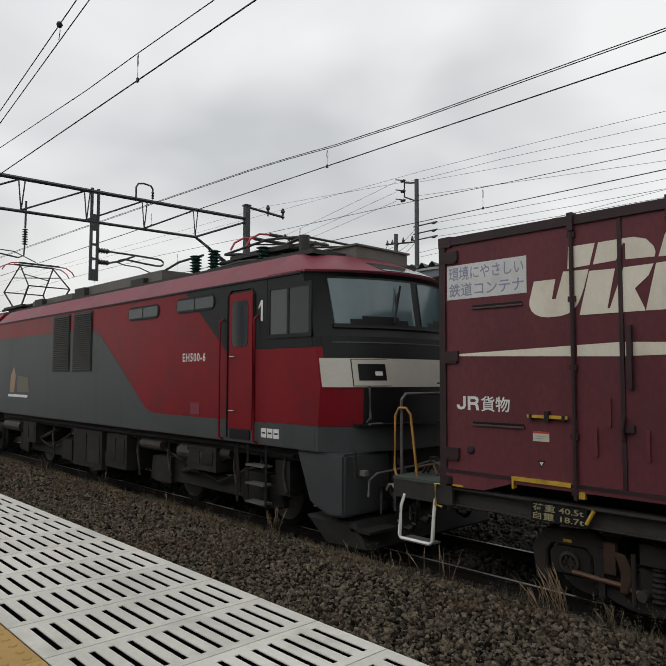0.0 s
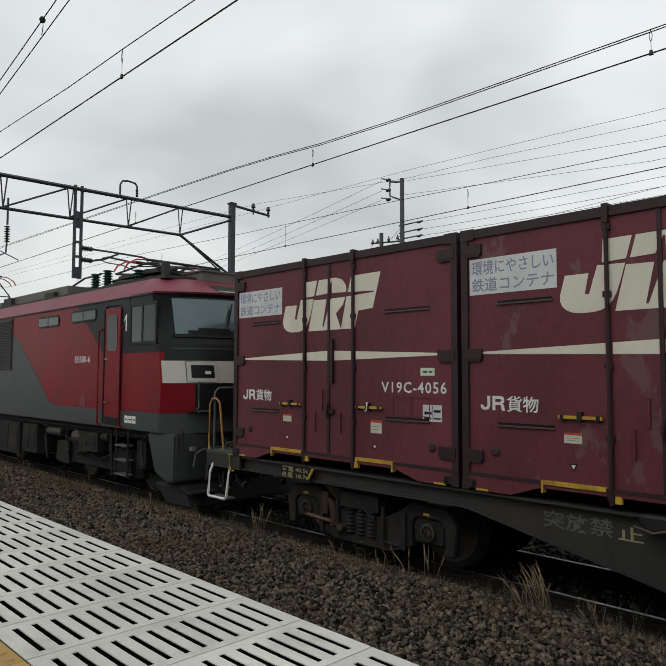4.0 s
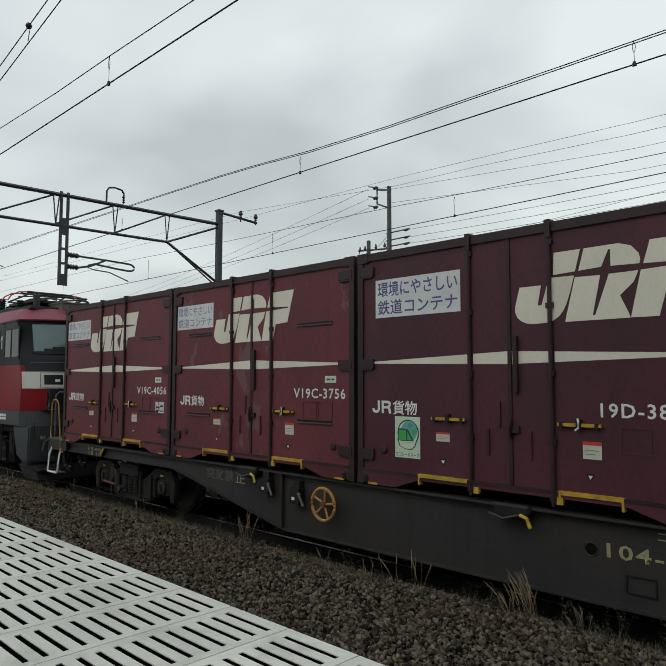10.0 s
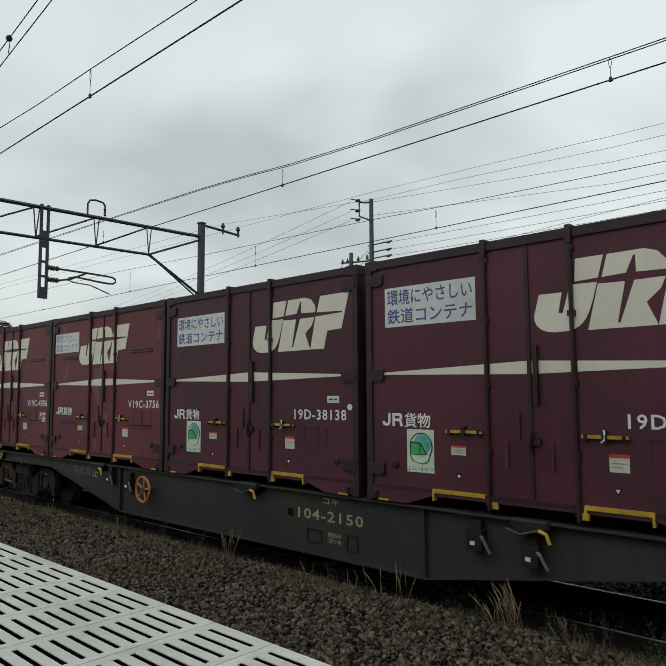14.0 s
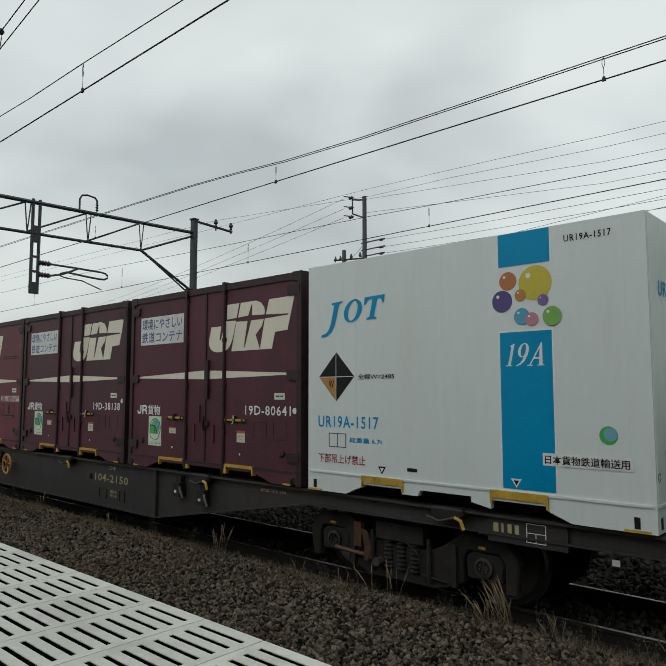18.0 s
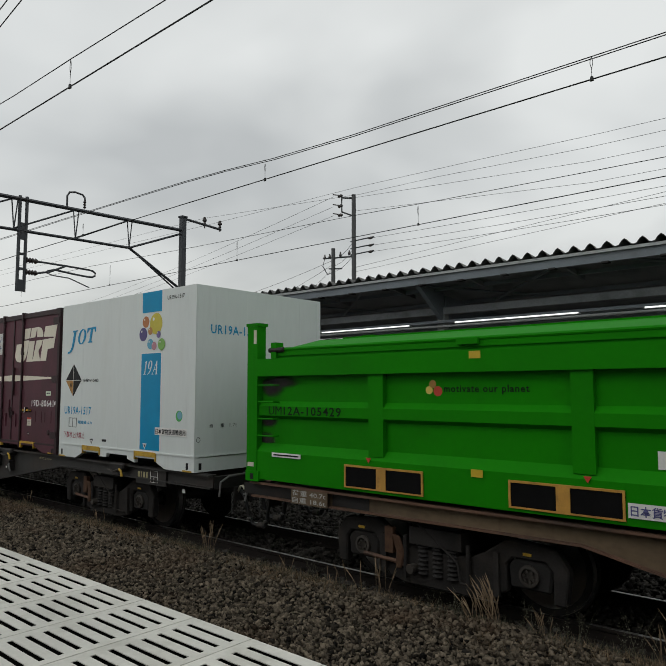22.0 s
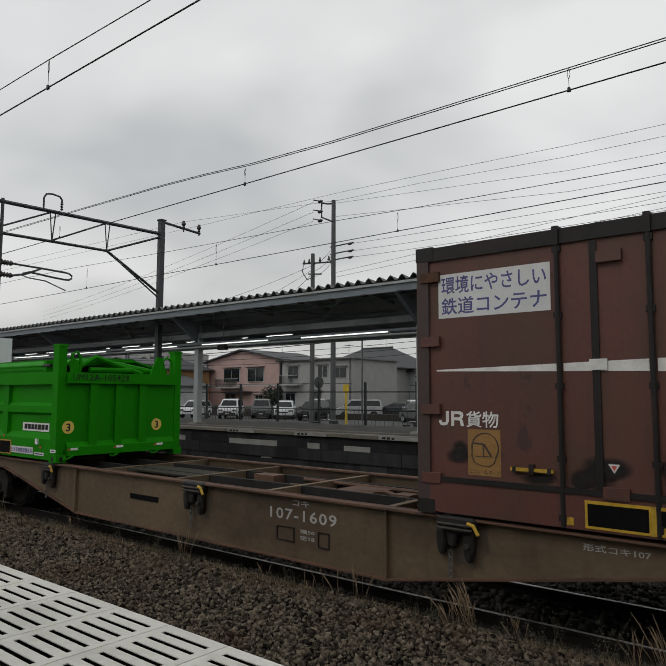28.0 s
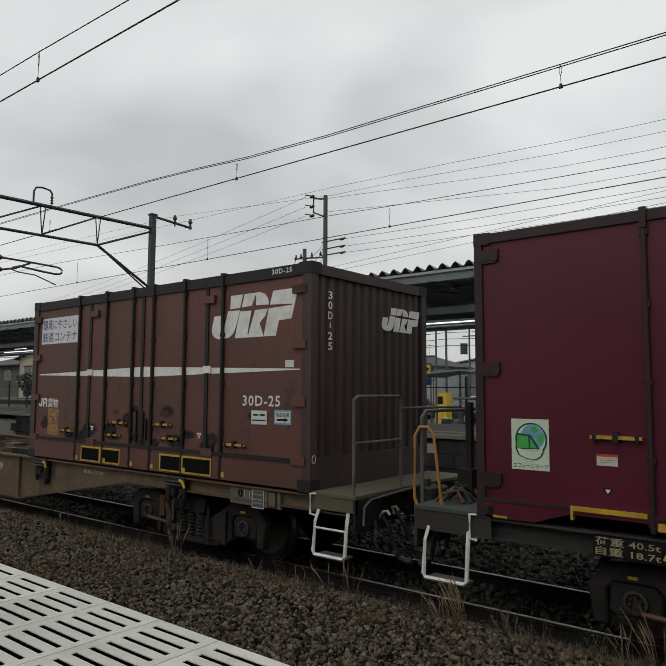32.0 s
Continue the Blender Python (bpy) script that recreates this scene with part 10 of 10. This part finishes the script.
# tile ribs down the near house's roofs
bm = bmesh.new()
for k in range(44):
    x = -6.3 + k * 0.3
    tube(bm, [(x, 0.8, 5.11), (x, 4.8, 6.26)], 0.035, 4)
tagged(part("tile_rib", bm, M["tile_rib"], hr), kind="stuff")
bm = bmesh.new()
for k in range(52):
    x = -7.4 + k * 0.29
    f = min(1.0, (7.6 - abs(x)) / 4.6)
    tube(bm, [(x, -0.9, 3.08), (x, -0.9 + 5.9 * f, 3.08 + 0.93 * f)], 0.035, 4)
tagged(part("tile_rib", bm, M["tile_rib"], hr), kind="stuff")
for z, y in ((6.27, 4.8),):
    part("ridge", tube(bmesh.new(), [(-6.45, y, z), (6.75, y, z)], 0.13, 8), TILE, hr)


def utility_pole(x, y, top, r=0.15, label="grey concrete utility pole with cross arms and insulators"):
    p = thing("utility_pole", label, "utility pole", "utility poles", (x, y, 0.6))
    part("pole", tube(bmesh.new(), [(0, 0, -0.5), (0, 0, top - 0.6)], [r, r * 0.75], 14), M["concrete_pole"], p)
    return p


p1 = utility_pole(-19.7, 24, 11.4, 0.135, "tall concrete utility pole with a bracket of three insulators")
part("bracket", tube(bmesh.new(), [(0, 0, 10.65), (-0.35, 0, 10.7), (-0.75, 0, 10.8)], 0.045, 6), M["fence"], p1)
part("bracket", tube(bmesh.new(), [(-0.75, 0, 10.85), (-0.75, 0, 10.1), (0, 0, 9.75)], 0.045, 6), M["fence"], p1)
for z in (10.9, 10.4, 9.95):
    part("insulator", disc_profile(bmesh.new(), (-0.98, 0, z), "x", [(0.04, 0), (0.09, 0.06), (0.05, 0.12), (0.09, 0.18), (0.04, 0.28)], 10), M["porcelain"], p1)
    part("insulator_arm", tube(bmesh.new(), [(-1.3, 0, z + 0.16), (-0.75, 0, z)], 0.03, 6), M["porcelain"], p1)
for z in (8.55, 8.2, 7.9):
    part("cross_arm", tube(bmesh.new(), [(-0.2, 0, z), (1.2, 0, z + 0.03)], 0.03, 6), M["fence"], p1)
    part("spool", disc_profile(bmesh.new(), (0.9, 0, z), "x", [(0.05, 0), (0.07, 0.1), (0.05, 0.2)], 8), M["porcelain"], p1)
p2 = utility_pole(-22.75, 26, 9.55, 0.14)
part("cross_arm", tube(bmesh.new(), [(-0.7, 0, 8.5), (1.3, 0, 8.35)], 0.045, 6), M["fence"], p2)
part("cross_arm", tube(bmesh.new(), [(-0.3, 0, 7.9), (0.6, 0, 7.8)], 0.04, 6), M["fence"], p2)
for dx in (-0.6, -0.25, 0.5, 1.1):
    part("insulator", disc_profile(bmesh.new(), (dx, 0, 8.45), "z", [(0.05, 0), (0.08, 0.08), (0.05, 0.16), (0.03, 0.25)], 8), M["porcelain"], p2)
part("jumper_loop", tube(bmesh.new(), [(-0.6, 0, 8.5), (-0.75, 0, 8.1), (-0.4, 0, 7.6), (0, 0, 7.7)], 0.025, 6), M["wire"], p2)
for x, y, top, r in ((-24.9, 45, 9.6, 0.1), (-14.9, 26, 5.6, 0.05), (-21.0, 60, 8.2, 0.1), (-25.5, 50, 8.0, 0.09), (-12.0, 62, 8.4, 0.09), (-31.5, 42, 6.6, 0.08), (-60.5, 40, 8.0, 0.13), (-64.0, 42, 7.2, 0.1)):
    q = utility_pole(x, y, top, r)
    if top > 7:
        part("cross_arm", tube(bmesh.new(), [(-0.8, 0, top - 1.2), (0.8, 0, top - 1.2)], 0.05, 6), M["fence"], q)
        part("cross_arm", tube(bmesh.new(), [(-0.6, 0, top - 1.9), (0.6, 0, top - 1.9)], 0.05, 6), M["fence"], q)
        if x in (-24.9, -25.5):
            part("transformer", soft(cyl(bmesh.new(), (-0.5, 0, top - 3.4), (-0.5, 0, top - 2.5), 0.3, 14), 0.03), M["gantry"], q)
for z, dz in ((11.55, 0.4), (11.05, 0.35), (10.6, 0.3)):
    wire("utility_wire", "thin overhead utility wire", [(-20.98, 24, z), (-75, 38, z + 0.2)], 0.008, dz, "utility wires")
wire("utility_wire", "thin overhead utility wire", [(-19.7, 24, 11.25), (-8.5, 24, 10.43), (-5.4, 24, 10.36), (14, 24, 10.8)], 0.007, 0.0, "utility wires")
wire("utility_wire", "thin overhead utility wire", [(-19.7, 24, 10.6), (-8.5, 24, 9.63), (-5.4, 24, 9.58), (14, 24, 10.0)], 0.007, 0.0, "utility wires")
for z0, z1, z2 in ((7.87, 8.81, 10.1), (7.66, 8.41, 9.45)):
    wire("utility_wire", "thin overhead utility wire", [(-19.7, 24, z0), (-5.7, 24, z1), (14, 24, z2)], 0.007, 0.0, "utility wires")
for z in (9.15, 8.8, 8.5):
    wire("utility_wire", "thin overhead utility wire", [(-19.0, 24, z), (14, 24, z + 0.2)], 0.008, 0.25, "utility wires")
    wire("utility_wire", "thin overhead utility wire", [(-19.7, 24, z), (-22.75, 26, z - 0.2)], 0.01, 0.15, "utility wires")
for k, (y1, z1) in enumerate(((30, 8.0), (34, 7.6), (38, 7.2))):
    wire("utility_wire", "thin overhead utility wire", [(-22.9, 26, 8.9 - 0.25 * k), (-42, y1, z1), (-80, y1 + 12, z1 + 0.5)], 0.009, 0.35, "utility wires")
for z in (5.0, 5.5, 6.0, 6.6):
    wire("utility_wire", "dark bundled cable over the car park", [(-64, 42, z + 0.4), (-24.9, 45, z + 0.6), (8, 42, z + 1.4)], 0.022, 0.5, "utility wires")
wire("utility_wire", "dark bundled cable over the car park", [(-60, 27, 4.9), (-19.7, 24, 4.6), (14, 25, 5.6)], 0.02, 0.3, "utility wires")


def sign_board(x, y, w, z0, z1, face, spans, label):
    s = thing("sign_board", label, "sign", "car park signs", (x, y, 0.155))
    bx("board", s, face, -w / 2, w / 2, -0.03, 0.0, z0 - 0.155, z1 - 0.155, 0.008)
    for k in (-0.4, 0.4):
        part("leg", cyl(bmesh.new(), (k * w, 0.03, 0), (k * w, 0.03, z1 - 0.2), 0.03, 8), M["fence"], s)
    for x0, x1, a, b, m in spans:
        bars(s, [(x0, x1)], a - 0.155, b - 0.155, -0.03, m, "sign_bar")
    return s


sign_board(-8.68, 19.5, 1.08, 1.8, 2.24, M["sign_yellow"], [(-0.5, -0.4, 1.85, 2.16, M["tag_red"]), (-0.3, -0.05, 2.06, 2.16, M["tag_red"]), (0.1, 0.42, 2.04, 2.18, M["tag_red"]), (-0.3, -0.02, 1.9, 1.94, M["black"]), (0.08, 0.45, 1.86, 1.98, M["black"])], "yellow car park price board with red and black bars")
sign_board(-29.0, 19.5, 1.42, 1.75, 2.76, M["sign_yellow"], [(-0.35, 0.35, 2.25, 2.62, M["black"]), (-0.2, 0.25, 2.34, 2.52, M["sign_yellow"]), (0.02, 0.42, 1.8, 2.1, M["plate"])], "yellow price board with a black panel")
sign_board(-25.7, 19.5, 0.55, 1.5, 2.2, M["plate"], [(-0.22, 0.22, 2.0, 2.1, M["tag_red"]), (-0.22, 0.22, 1.6, 1.66, M["tag_red"])], "small white and red notice board")
sign_board(-16.6, 28, 0.6, 2.4, 3.45, PAINTS["blue"], [(-0.25, 0.25, 3.0, 3.38, M["sign_yellow"]), (-0.15, 0.15, 3.1, 3.25, M["black"])], "blue and yellow car park sign")
mc = thing("ticket_machine", "yellow parking ticket machine with a dark screen", "ticket machine", at=(-19.6, 35.0, 0.155))
part("cabinet", soft(box(bmesh.new(), -0.39, 0.39, -0.3, 0.3, 0, 1.88), 0.03), M["sign_yellow"], mc)
bx("screen", mc, M["window"], -0.2, 0.15, -0.31, -0.3, 1.2, 1.65)
cp = thing("carport", "small carport with a curved sheet roof", "carport", at=(-13.0, 24.0, 0.155))
part("roof", prism(bmesh.new(), [(-1.2, 2.6), (-0.6, 2.7), (0.1, 2.76), (0.75, 2.79), (0.75, 2.73), (0.1, 2.7), (-0.6, 2.64), (-1.2, 2.53)], "y", -0.8, 1.5), M["canopy_under"], cp)
part("post", cyl(bmesh.new(), (0.65, -0.6, 0), (0.65, -0.6, 2.75), 0.05, 10), M["gantry"], cp)
part("post", cyl(bmesh.new(), (0.65, 1.3, 0), (0.65, 1.3, 2.75), 0.05, 10), M["gantry"], cp)
rs = thing("round_road_sign", "dark round road sign on a pole", "road sign", at=(-21.4, 25, 0.155))
part("pole", cyl(bmesh.new(), (0, 0, 0), (0, 0, 2.58), 0.03, 8), M["gantry"], rs)
part("disc", disc_profile(bmesh.new(), (0, -0.04, 2.58), "y", [(0.3, 0), (0.3, 0.02)], 24), M["fence"], rs)
yp = thing("yellow_post", "yellow striped level crossing post", "post", at=(-20.1, 25.5, 0.155))
part("post", cyl(bmesh.new(), (0, 0, 0), (0, 0, 2.08), 0.06, 10), M["sign_yellow"], yp)
bx("head", yp, M["sign_yellow"], -0.12, 0.12, -0.08, 0.08, 2.08, 2.48, 0.02)


def bicycle(x, y, turn, tint):
    b = thing("bicycle", "parked bicycle leaning by the platform fence", "bicycle", "parked bicycles", (x, y, 0.155))
    b.rotation_euler.z = radians(turn)
    for dx in (-0.52, 0.52):
        wh = part("wheel", tube(bmesh.new(), [(dx + 0.31 * math.cos(k * math.tau / 20), 0, 0.33 + 0.31 * math.sin(k * math.tau / 20)) for k in range(20)], 0.018, 6, True), M["tyre"], b)
        bm = bmesh.new()
        for k in range(6):
            a = k * math.pi / 6
            tube(bm, [(dx - 0.3 * math.cos(a), 0, 0.33 - 0.3 * math.sin(a)), (dx + 0.3 * math.cos(a), 0, 0.33 + 0.3 * math.sin(a))], 0.004, 4)
        tagged(part("spokes", bm, M["steel"], wh), kind="stuff")
    part("frame", tube(bmesh.new(), [(-0.52, 0, 0.33), (-0.1, 0, 0.32), (0.36, 0, 0.75), (0.52, 0, 0.33)], 0.018, 6), tint, b)
    part("seat_tube", tube(bmesh.new(), [(-0.1, 0, 0.32), (-0.2, 0, 0.85)], 0.016, 6), tint, b)
    part("saddle", soft(box(bmesh.new(), -0.33, -0.08, -0.07, 0.07, 0.84, 0.9), 0.02), M["tyre"], b)
    part("handlebar", tube(bmesh.new(), [(0.2, -0.25, 0.98), (0.33, -0.15, 1.0), (0.33, 0.15, 1.0), (0.2, 0.25, 0.98)], 0.014, 6), M["steel"], b)
    part("basket", soft(box(bmesh.new(), 0.4, 0.68, -0.17, 0.17, 0.72, 0.95), 0.02), M["gantry"], b)


for i, x in enumerate((-17.2, -13.2, -11.6, -9.4, -8.8, -7.0, -6.3)):
    bicycle(x, 20.2 + 0.3 * (i % 3), 60 + 25 * i, (M["gantry"], PAINTS["silver"], PAINTS["dark"])[i % 3])


def bush(x, y, s, label="dark leafy shrub beside the houses"):
    """Leaves scattered in an uneven crown round a short stem."""
    r = random.Random(int(x * 10))
    b = thing("shrub", label, "shrub", "shrubs", (x, y, 0.6))
    part("stem", tube(bmesh.new(), [(0, 0, 0), (0.05 * s, 0, 0.6 * s), (0, 0.05, 1.0 * s)], [0.08 * s, 0.06 * s, 0.03 * s], 6), M["bogie"], b)
    vs, fs = [], []
    for i in range(900):
        d = Vector((r.gauss(0, 1), r.gauss(0, 1), r.gauss(0, 1))).normalized() * (r.random() ** 0.4)
        k = 1 + 0.35 * noise.noise(d * 2.0 + Vector((x, 0, 0)))
        c = Vector((d.x * 1.0 * s * k, d.y * 0.9 * s * k, 1.2 * s + d.z * 0.9 * s * k))
        u = Vector((r.gauss(0, 1), r.gauss(0, 1), r.gauss(0, 1))).normalized() * 0.11 * s
        v = u.cross(Vector((r.gauss(0, 1), r.gauss(0, 1), r.gauss(0, 1)))).normalized() * 0.06 * s
        n = len(vs)
        vs += [c - u, c + v, c + u, c - v]
        fs.append((n, n + 1, n + 2, n + 3))
    me = bpy.data.meshes.new("leaves")
    me.from_pydata([tuple(p) for p in vs], [], fs)
    tagged(part("crown", me, M["far_green"], b), kind="stuff")


for x, y, s in ((-50.3, 51.0, 1.2), (-62.5, 46, 2.0), (-68.0, 44, 2.2), (-84.0, 43, 1.8)):
    bush(x, y, s)


# ---- ballast stones and dry grass ----
def stone_field(name, label, n, xr, yr, rad, seed, zf=None, dens=None):
    r = np.random.RandomState(seed)
    base = np.array([(-1, -1, -1), (1, -1, -1), (1, 1, -1), (-1, 1, -1), (-1, -1, 1), (1, -1, 1), (1, 1, 1), (-1, 1, 1)]) * 0.62
    tri = np.array([(0, 2, 1), (0, 3, 2), (4, 5, 6), (4, 6, 7), (0, 1, 5), (0, 5, 4), (1, 2, 6), (1, 6, 5), (2, 3, 7), (2, 7, 6), (3, 0, 4), (3, 4, 7)])
    x = xr[0] + (xr[1] - xr[0]) * (r.rand(n) if dens is None else r.rand(n) ** dens)
    y = yr[0] + (yr[1] - yr[0]) * r.rand(n)
    size = r.uniform(rad[0], rad[1], n)
    z = np.interp(y, [p[0] for p in MOUND], [p[1] for p in MOUND]) + r.uniform(-0.2, 1.0, n) * size
    z += np.array([0.03 * noise.noise(Vector((a * 1.3, b * 1.7, 0.3))) if 3.2 < b < 5.8 else 0.0 for a, b in zip(x, y)])
    sc = r.uniform(0.6, 1.45, (n, 1, 3)) * size[:, None, None] * np.array([1.1, 1.1, 0.9])
    v = base[None] * (1 + r.uniform(-0.7, 0.35, (n, 8, 3))) * sc
    a = r.rand(n) * math.tau
    b = r.rand(n) * math.tau
    ca_, sa_, cb_, sb_ = np.cos(a), np.sin(a), np.cos(b), np.sin(b)
    vx = v[..., 0] * ca_[:, None] - v[..., 1] * sa_[:, None]
    vy = v[..., 0] * sa_[:, None] + v[..., 1] * ca_[:, None]
    vz = v[..., 2]
    wy = vy * cb_[:, None] - vz * sb_[:, None]
    wz = vy * sb_[:, None] + vz * cb_[:, None]
    pts = np.stack([vx + x[:, None], wy + y[:, None], wz + z[:, None]], -1).reshape(-1, 3)
    faces = (tri[None] + (np.arange(n) * 8)[:, None, None]).reshape(-1, 3)
    me = bpy.data.meshes.new(name)
    me.vertices.add(len(pts))
    me.vertices.foreach_set("co", pts.ravel())
    me.loops.add(faces.size)
    me.loops.foreach_set("vertex_index", faces.ravel())
    me.polygons.add(len(faces))
    me.polygons.foreach_set("loop_start", np.arange(0, faces.size, 3))
    me.update(calc_edges=True)
    me.validate()
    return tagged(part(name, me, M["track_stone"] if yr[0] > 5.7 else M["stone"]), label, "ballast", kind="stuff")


stone_field("ballast_stones", "broken grey-brown ballast stones beside the platform", 78000, (-13, 3.5), (3.55, 5.75), (0.012, 0.030), 3)
stone_field("far_ballast_stones", "broken grey-brown ballast stones farther along the track", 34000, (-34, -13), (3.4, 5.9), (0.016, 0.038), 5, dens=0.7)
stone_field("track_ballast_stones", "oily ballast stones between the rails, darkened for shade under the train", 22000, (-22, 4), (5.75, 9.3), (0.03, 0.05), 7)


stone_field("platform_foot_stones", "broken ballast stones at the foot of the platform", 14000, (-18, 6), (2.0, 3.6), (0.022, 0.044), 9)
stone_field("far_track_stones", "dark ballast stones round the far track", 20000, (-26, 4), (9.3, 12.9), (0.03, 0.055), 11)


def tuft(x, y, h, n, lean, seed, heads=True, mat_=None, label="tall tuft of dry straw-coloured grass in the ballast"):
    r = random.Random(seed)
    t = thing("grass_tuft", label, "grass", "grass tufts", (x, y, ground_z(y) - 0.02))
    bm = bmesh.new()
    for i in range(n):
        bx0, by0 = r.gauss(0, 0.035), r.gauss(0, 0.04)
        k = r.uniform(0.55, 1.0) * h
        dx, dy = lean * k * r.uniform(0.3, 1.1) + r.gauss(0, 0.05), r.gauss(0, 0.05)
        w = r.uniform(0.0014, 0.0028)
        pts = []
        for q in range(6):
            f = q / 5
            pts.append(Vector((bx0 + dx * f ** 1.8, by0 + dy * f ** 1.6, k * (f - 0.12 * f * f * abs(lean) * 3))))
        prev = None
        for q, p in enumerate(pts):
            ww = w * (1.0 - 0.75 * (q / 5))
            if heads and q >= 3:
                ww = w * (2.6 if q == 4 else 1.6 if q == 3 else 0.5)
            ring_ = [bm.verts.new(p + Vector((ww * math.cos(a), ww * math.sin(a), 0))) for a in (0.3, 2.4, 4.5)]
            if prev:
                for j in range(3):
                    bm.faces.new((prev[j], prev[(j + 1) % 3], ring_[(j + 1) % 3], ring_[j]))
            prev = ring_
    tagged(part("straw", bm, mat_ or M["straw"], t), kind="stuff")


for row in ((-6.62, 5.24, 0.50, 11, -0.14, 1), (-4.25, 5.22, 0.42, 5, -0.2, 2), (-3.98, 5.26, 0.5, 7, 0.05, 3), (-4.55, 5.2, 0.3, 4, -0.35, 4), (-2.84, 5.33, 0.48, 26, -0.28, 5), (-2.98, 5.25, 0.36, 14, -0.45, 6), (-2.42, 5.32, 0.32, 8, -0.1, 7),
            (-1.32, 5.42, 0.55, 14, -0.3, 8), (-1.5, 5.36, 0.4, 8, -0.15, 9), (-11.4, 5.2, 0.35, 6, -0.1, 10), (-9.3, 5.28, 0.28, 6, 0.1, 11), (-14.2, 5.2, 0.4, 8, -0.1, 12), (-0.4, 5.35, 0.45, 12, -0.2, 13), (-5.35, 5.3, 0.25, 5, 0.15, 14)):
    tuft(*row)


def weed_plant(x, y, h, n, seed):
    """Thin branching stalks with small pale leaves and seed heads."""
    r = random.Random(seed)
    t = thing("weed_plant", "thin grey-olive weed with small seed heads in the ballast", "weed", "weeds", (x, y, ground_z(y) - 0.02))
    stalks, leaves = bmesh.new(), bmesh.new()
    for i in range(n):
        k = h * r.uniform(0.5, 1.0)
        dx, dy = r.gauss(0, 0.09), r.gauss(0, 0.06)
        bx0, by0 = r.gauss(0, 0.05), r.gauss(0, 0.04)
        pts = [Vector((bx0 + dx * f ** 1.4, by0 + dy * f ** 1.4, k * f)) for f in (0.0, 0.35, 0.7, 1.0)]
        tube(stalks, pts, [0.0024, 0.002, 0.0016, 0.001], 3)
        for q in range(24):
            f = r.uniform(0.25, 1.02)
            p = Vector((bx0 + dx * f ** 1.4, by0 + dy * f ** 1.4, k * f)) + Vector((r.gauss(0, 0.016), r.gauss(0, 0.016), r.gauss(0, 0.01)))
            u = Vector((r.gauss(0, 1), r.gauss(0, 1), r.gauss(0, 1))).normalized() * r.uniform(0.004, 0.010)
            v = u.cross(Vector((r.gauss(0, 1), r.gauss(0, 1), r.gauss(0, 1)))).normalized() * r.uniform(0.002, 0.005)
            leaves.faces.new([leaves.verts.new(c) for c in (p - u, p + v, p + u, p - v)])
    tagged(part("stalk", stalks, M["weed"], t), kind="stuff")
    tagged(part("leaf", leaves, M["weed_leaf"], t), kind="stuff")


for row in ((-3.15, 5.28, 0.3, 7, 21), (-2.15, 5.36, 0.36, 8, 22), (-2.55, 5.42, 0.3, 7, 23), (-8.2, 5.35, 0.34, 6, 24), (-1.75, 5.45, 0.42, 8, 25), (-3.5, 5.4, 0.24, 6, 26), (-0.8, 5.4, 0.36, 7, 27), (-1.05, 5.5, 0.3, 6, 28), (-7.5, 5.45, 0.3, 6, 29), (-5.0, 5.42, 0.26, 5, 30), (-10.2, 5.4, 0.3, 5, 31), (-12.6, 5.35, 0.35, 6, 32)):
    weed_plant(*row)


def grass_fringe(name, n, seed, tone, hi, mid):
    r = random.Random(seed)
    vs, fs = [], []
    for i in range(n):
        x = -26 + 28 * r.random()
        y = mid + r.gauss(0, 0.13 if hi > 0.1 else 0.2)
        if noise.noise(Vector((x * 0.9, y * 1.5, 3.1 + seed))) < -0.05:
            continue
        z = ground_z(y)
        h = r.uniform(0.03, hi)
        a = r.uniform(0, math.tau)
        w = 0.0028
        dx, dy = r.gauss(0, 0.04), r.gauss(0, 0.04)
        k = len(vs)
        vs += [(x - w * math.cos(a), y - w * math.sin(a), z), (x + w * math.cos(a), y + w * math.sin(a), z), (x + dx, y + dy, z + h)]
        fs.append((k, k + 1, k + 2))
    me = bpy.data.meshes.new(name)
    me.from_pydata(vs, [], fs)
    tagged(part(name, me, tone), "thin fringe of dry grass and weeds along the ballast", "grass", kind="stuff")


grass_fringe("grass_fringe", 17000, 9, M["straw"], 0.12, 5.2)
grass_fringe("dead_moss_fringe", 44000, 29, M["dead_moss"], 0.045, 5.1)
grass_fringe("weed_fringe", 14000, 19, M["weed"], 0.15, 5.3)


# ---- movement: the whole train rolls away to the left, slowly at first, then faster ----
def train_x(t):
    """Distance rolled at t seconds, smooth between the whole seconds."""
    i = min(max(int(math.floor(t)), 0), 31)
    f = t - i
    p = [TRAIN_X[min(max(j, 0), 32)] for j in (i - 1, i, i + 1, i + 2)]
    if i == 0:
        p[0] = 2 * p[1] - p[2]
    if i == 31:
        p[3] = 2 * p[2] - p[1]
    a = (p[2] - p[0]) / 2
    b = (p[3] - p[1]) / 2
    return (2 * f ** 3 - 3 * f ** 2 + 1) * p[1] + (f ** 3 - 2 * f ** 2 + f) * a + (-2 * f ** 3 + 3 * f ** 2) * p[2] + (f ** 3 - f ** 2) * b


def motions():
    for ob in TRAIN:
        x, y, z = ob.location
        walk(ob, [(i * 0.5, pose(x + train_x(i * 0.5), y, z)) for i in range(65)])
    times = [i * 0.25 for i in range(129)]
    for ob in WHEELS:
        x, y, z = ob.location
        walk(ob, [(t, pose(x, y, z, 0, math.degrees(train_x(t) / WHEEL_R), 0)) for t in times])


motions()
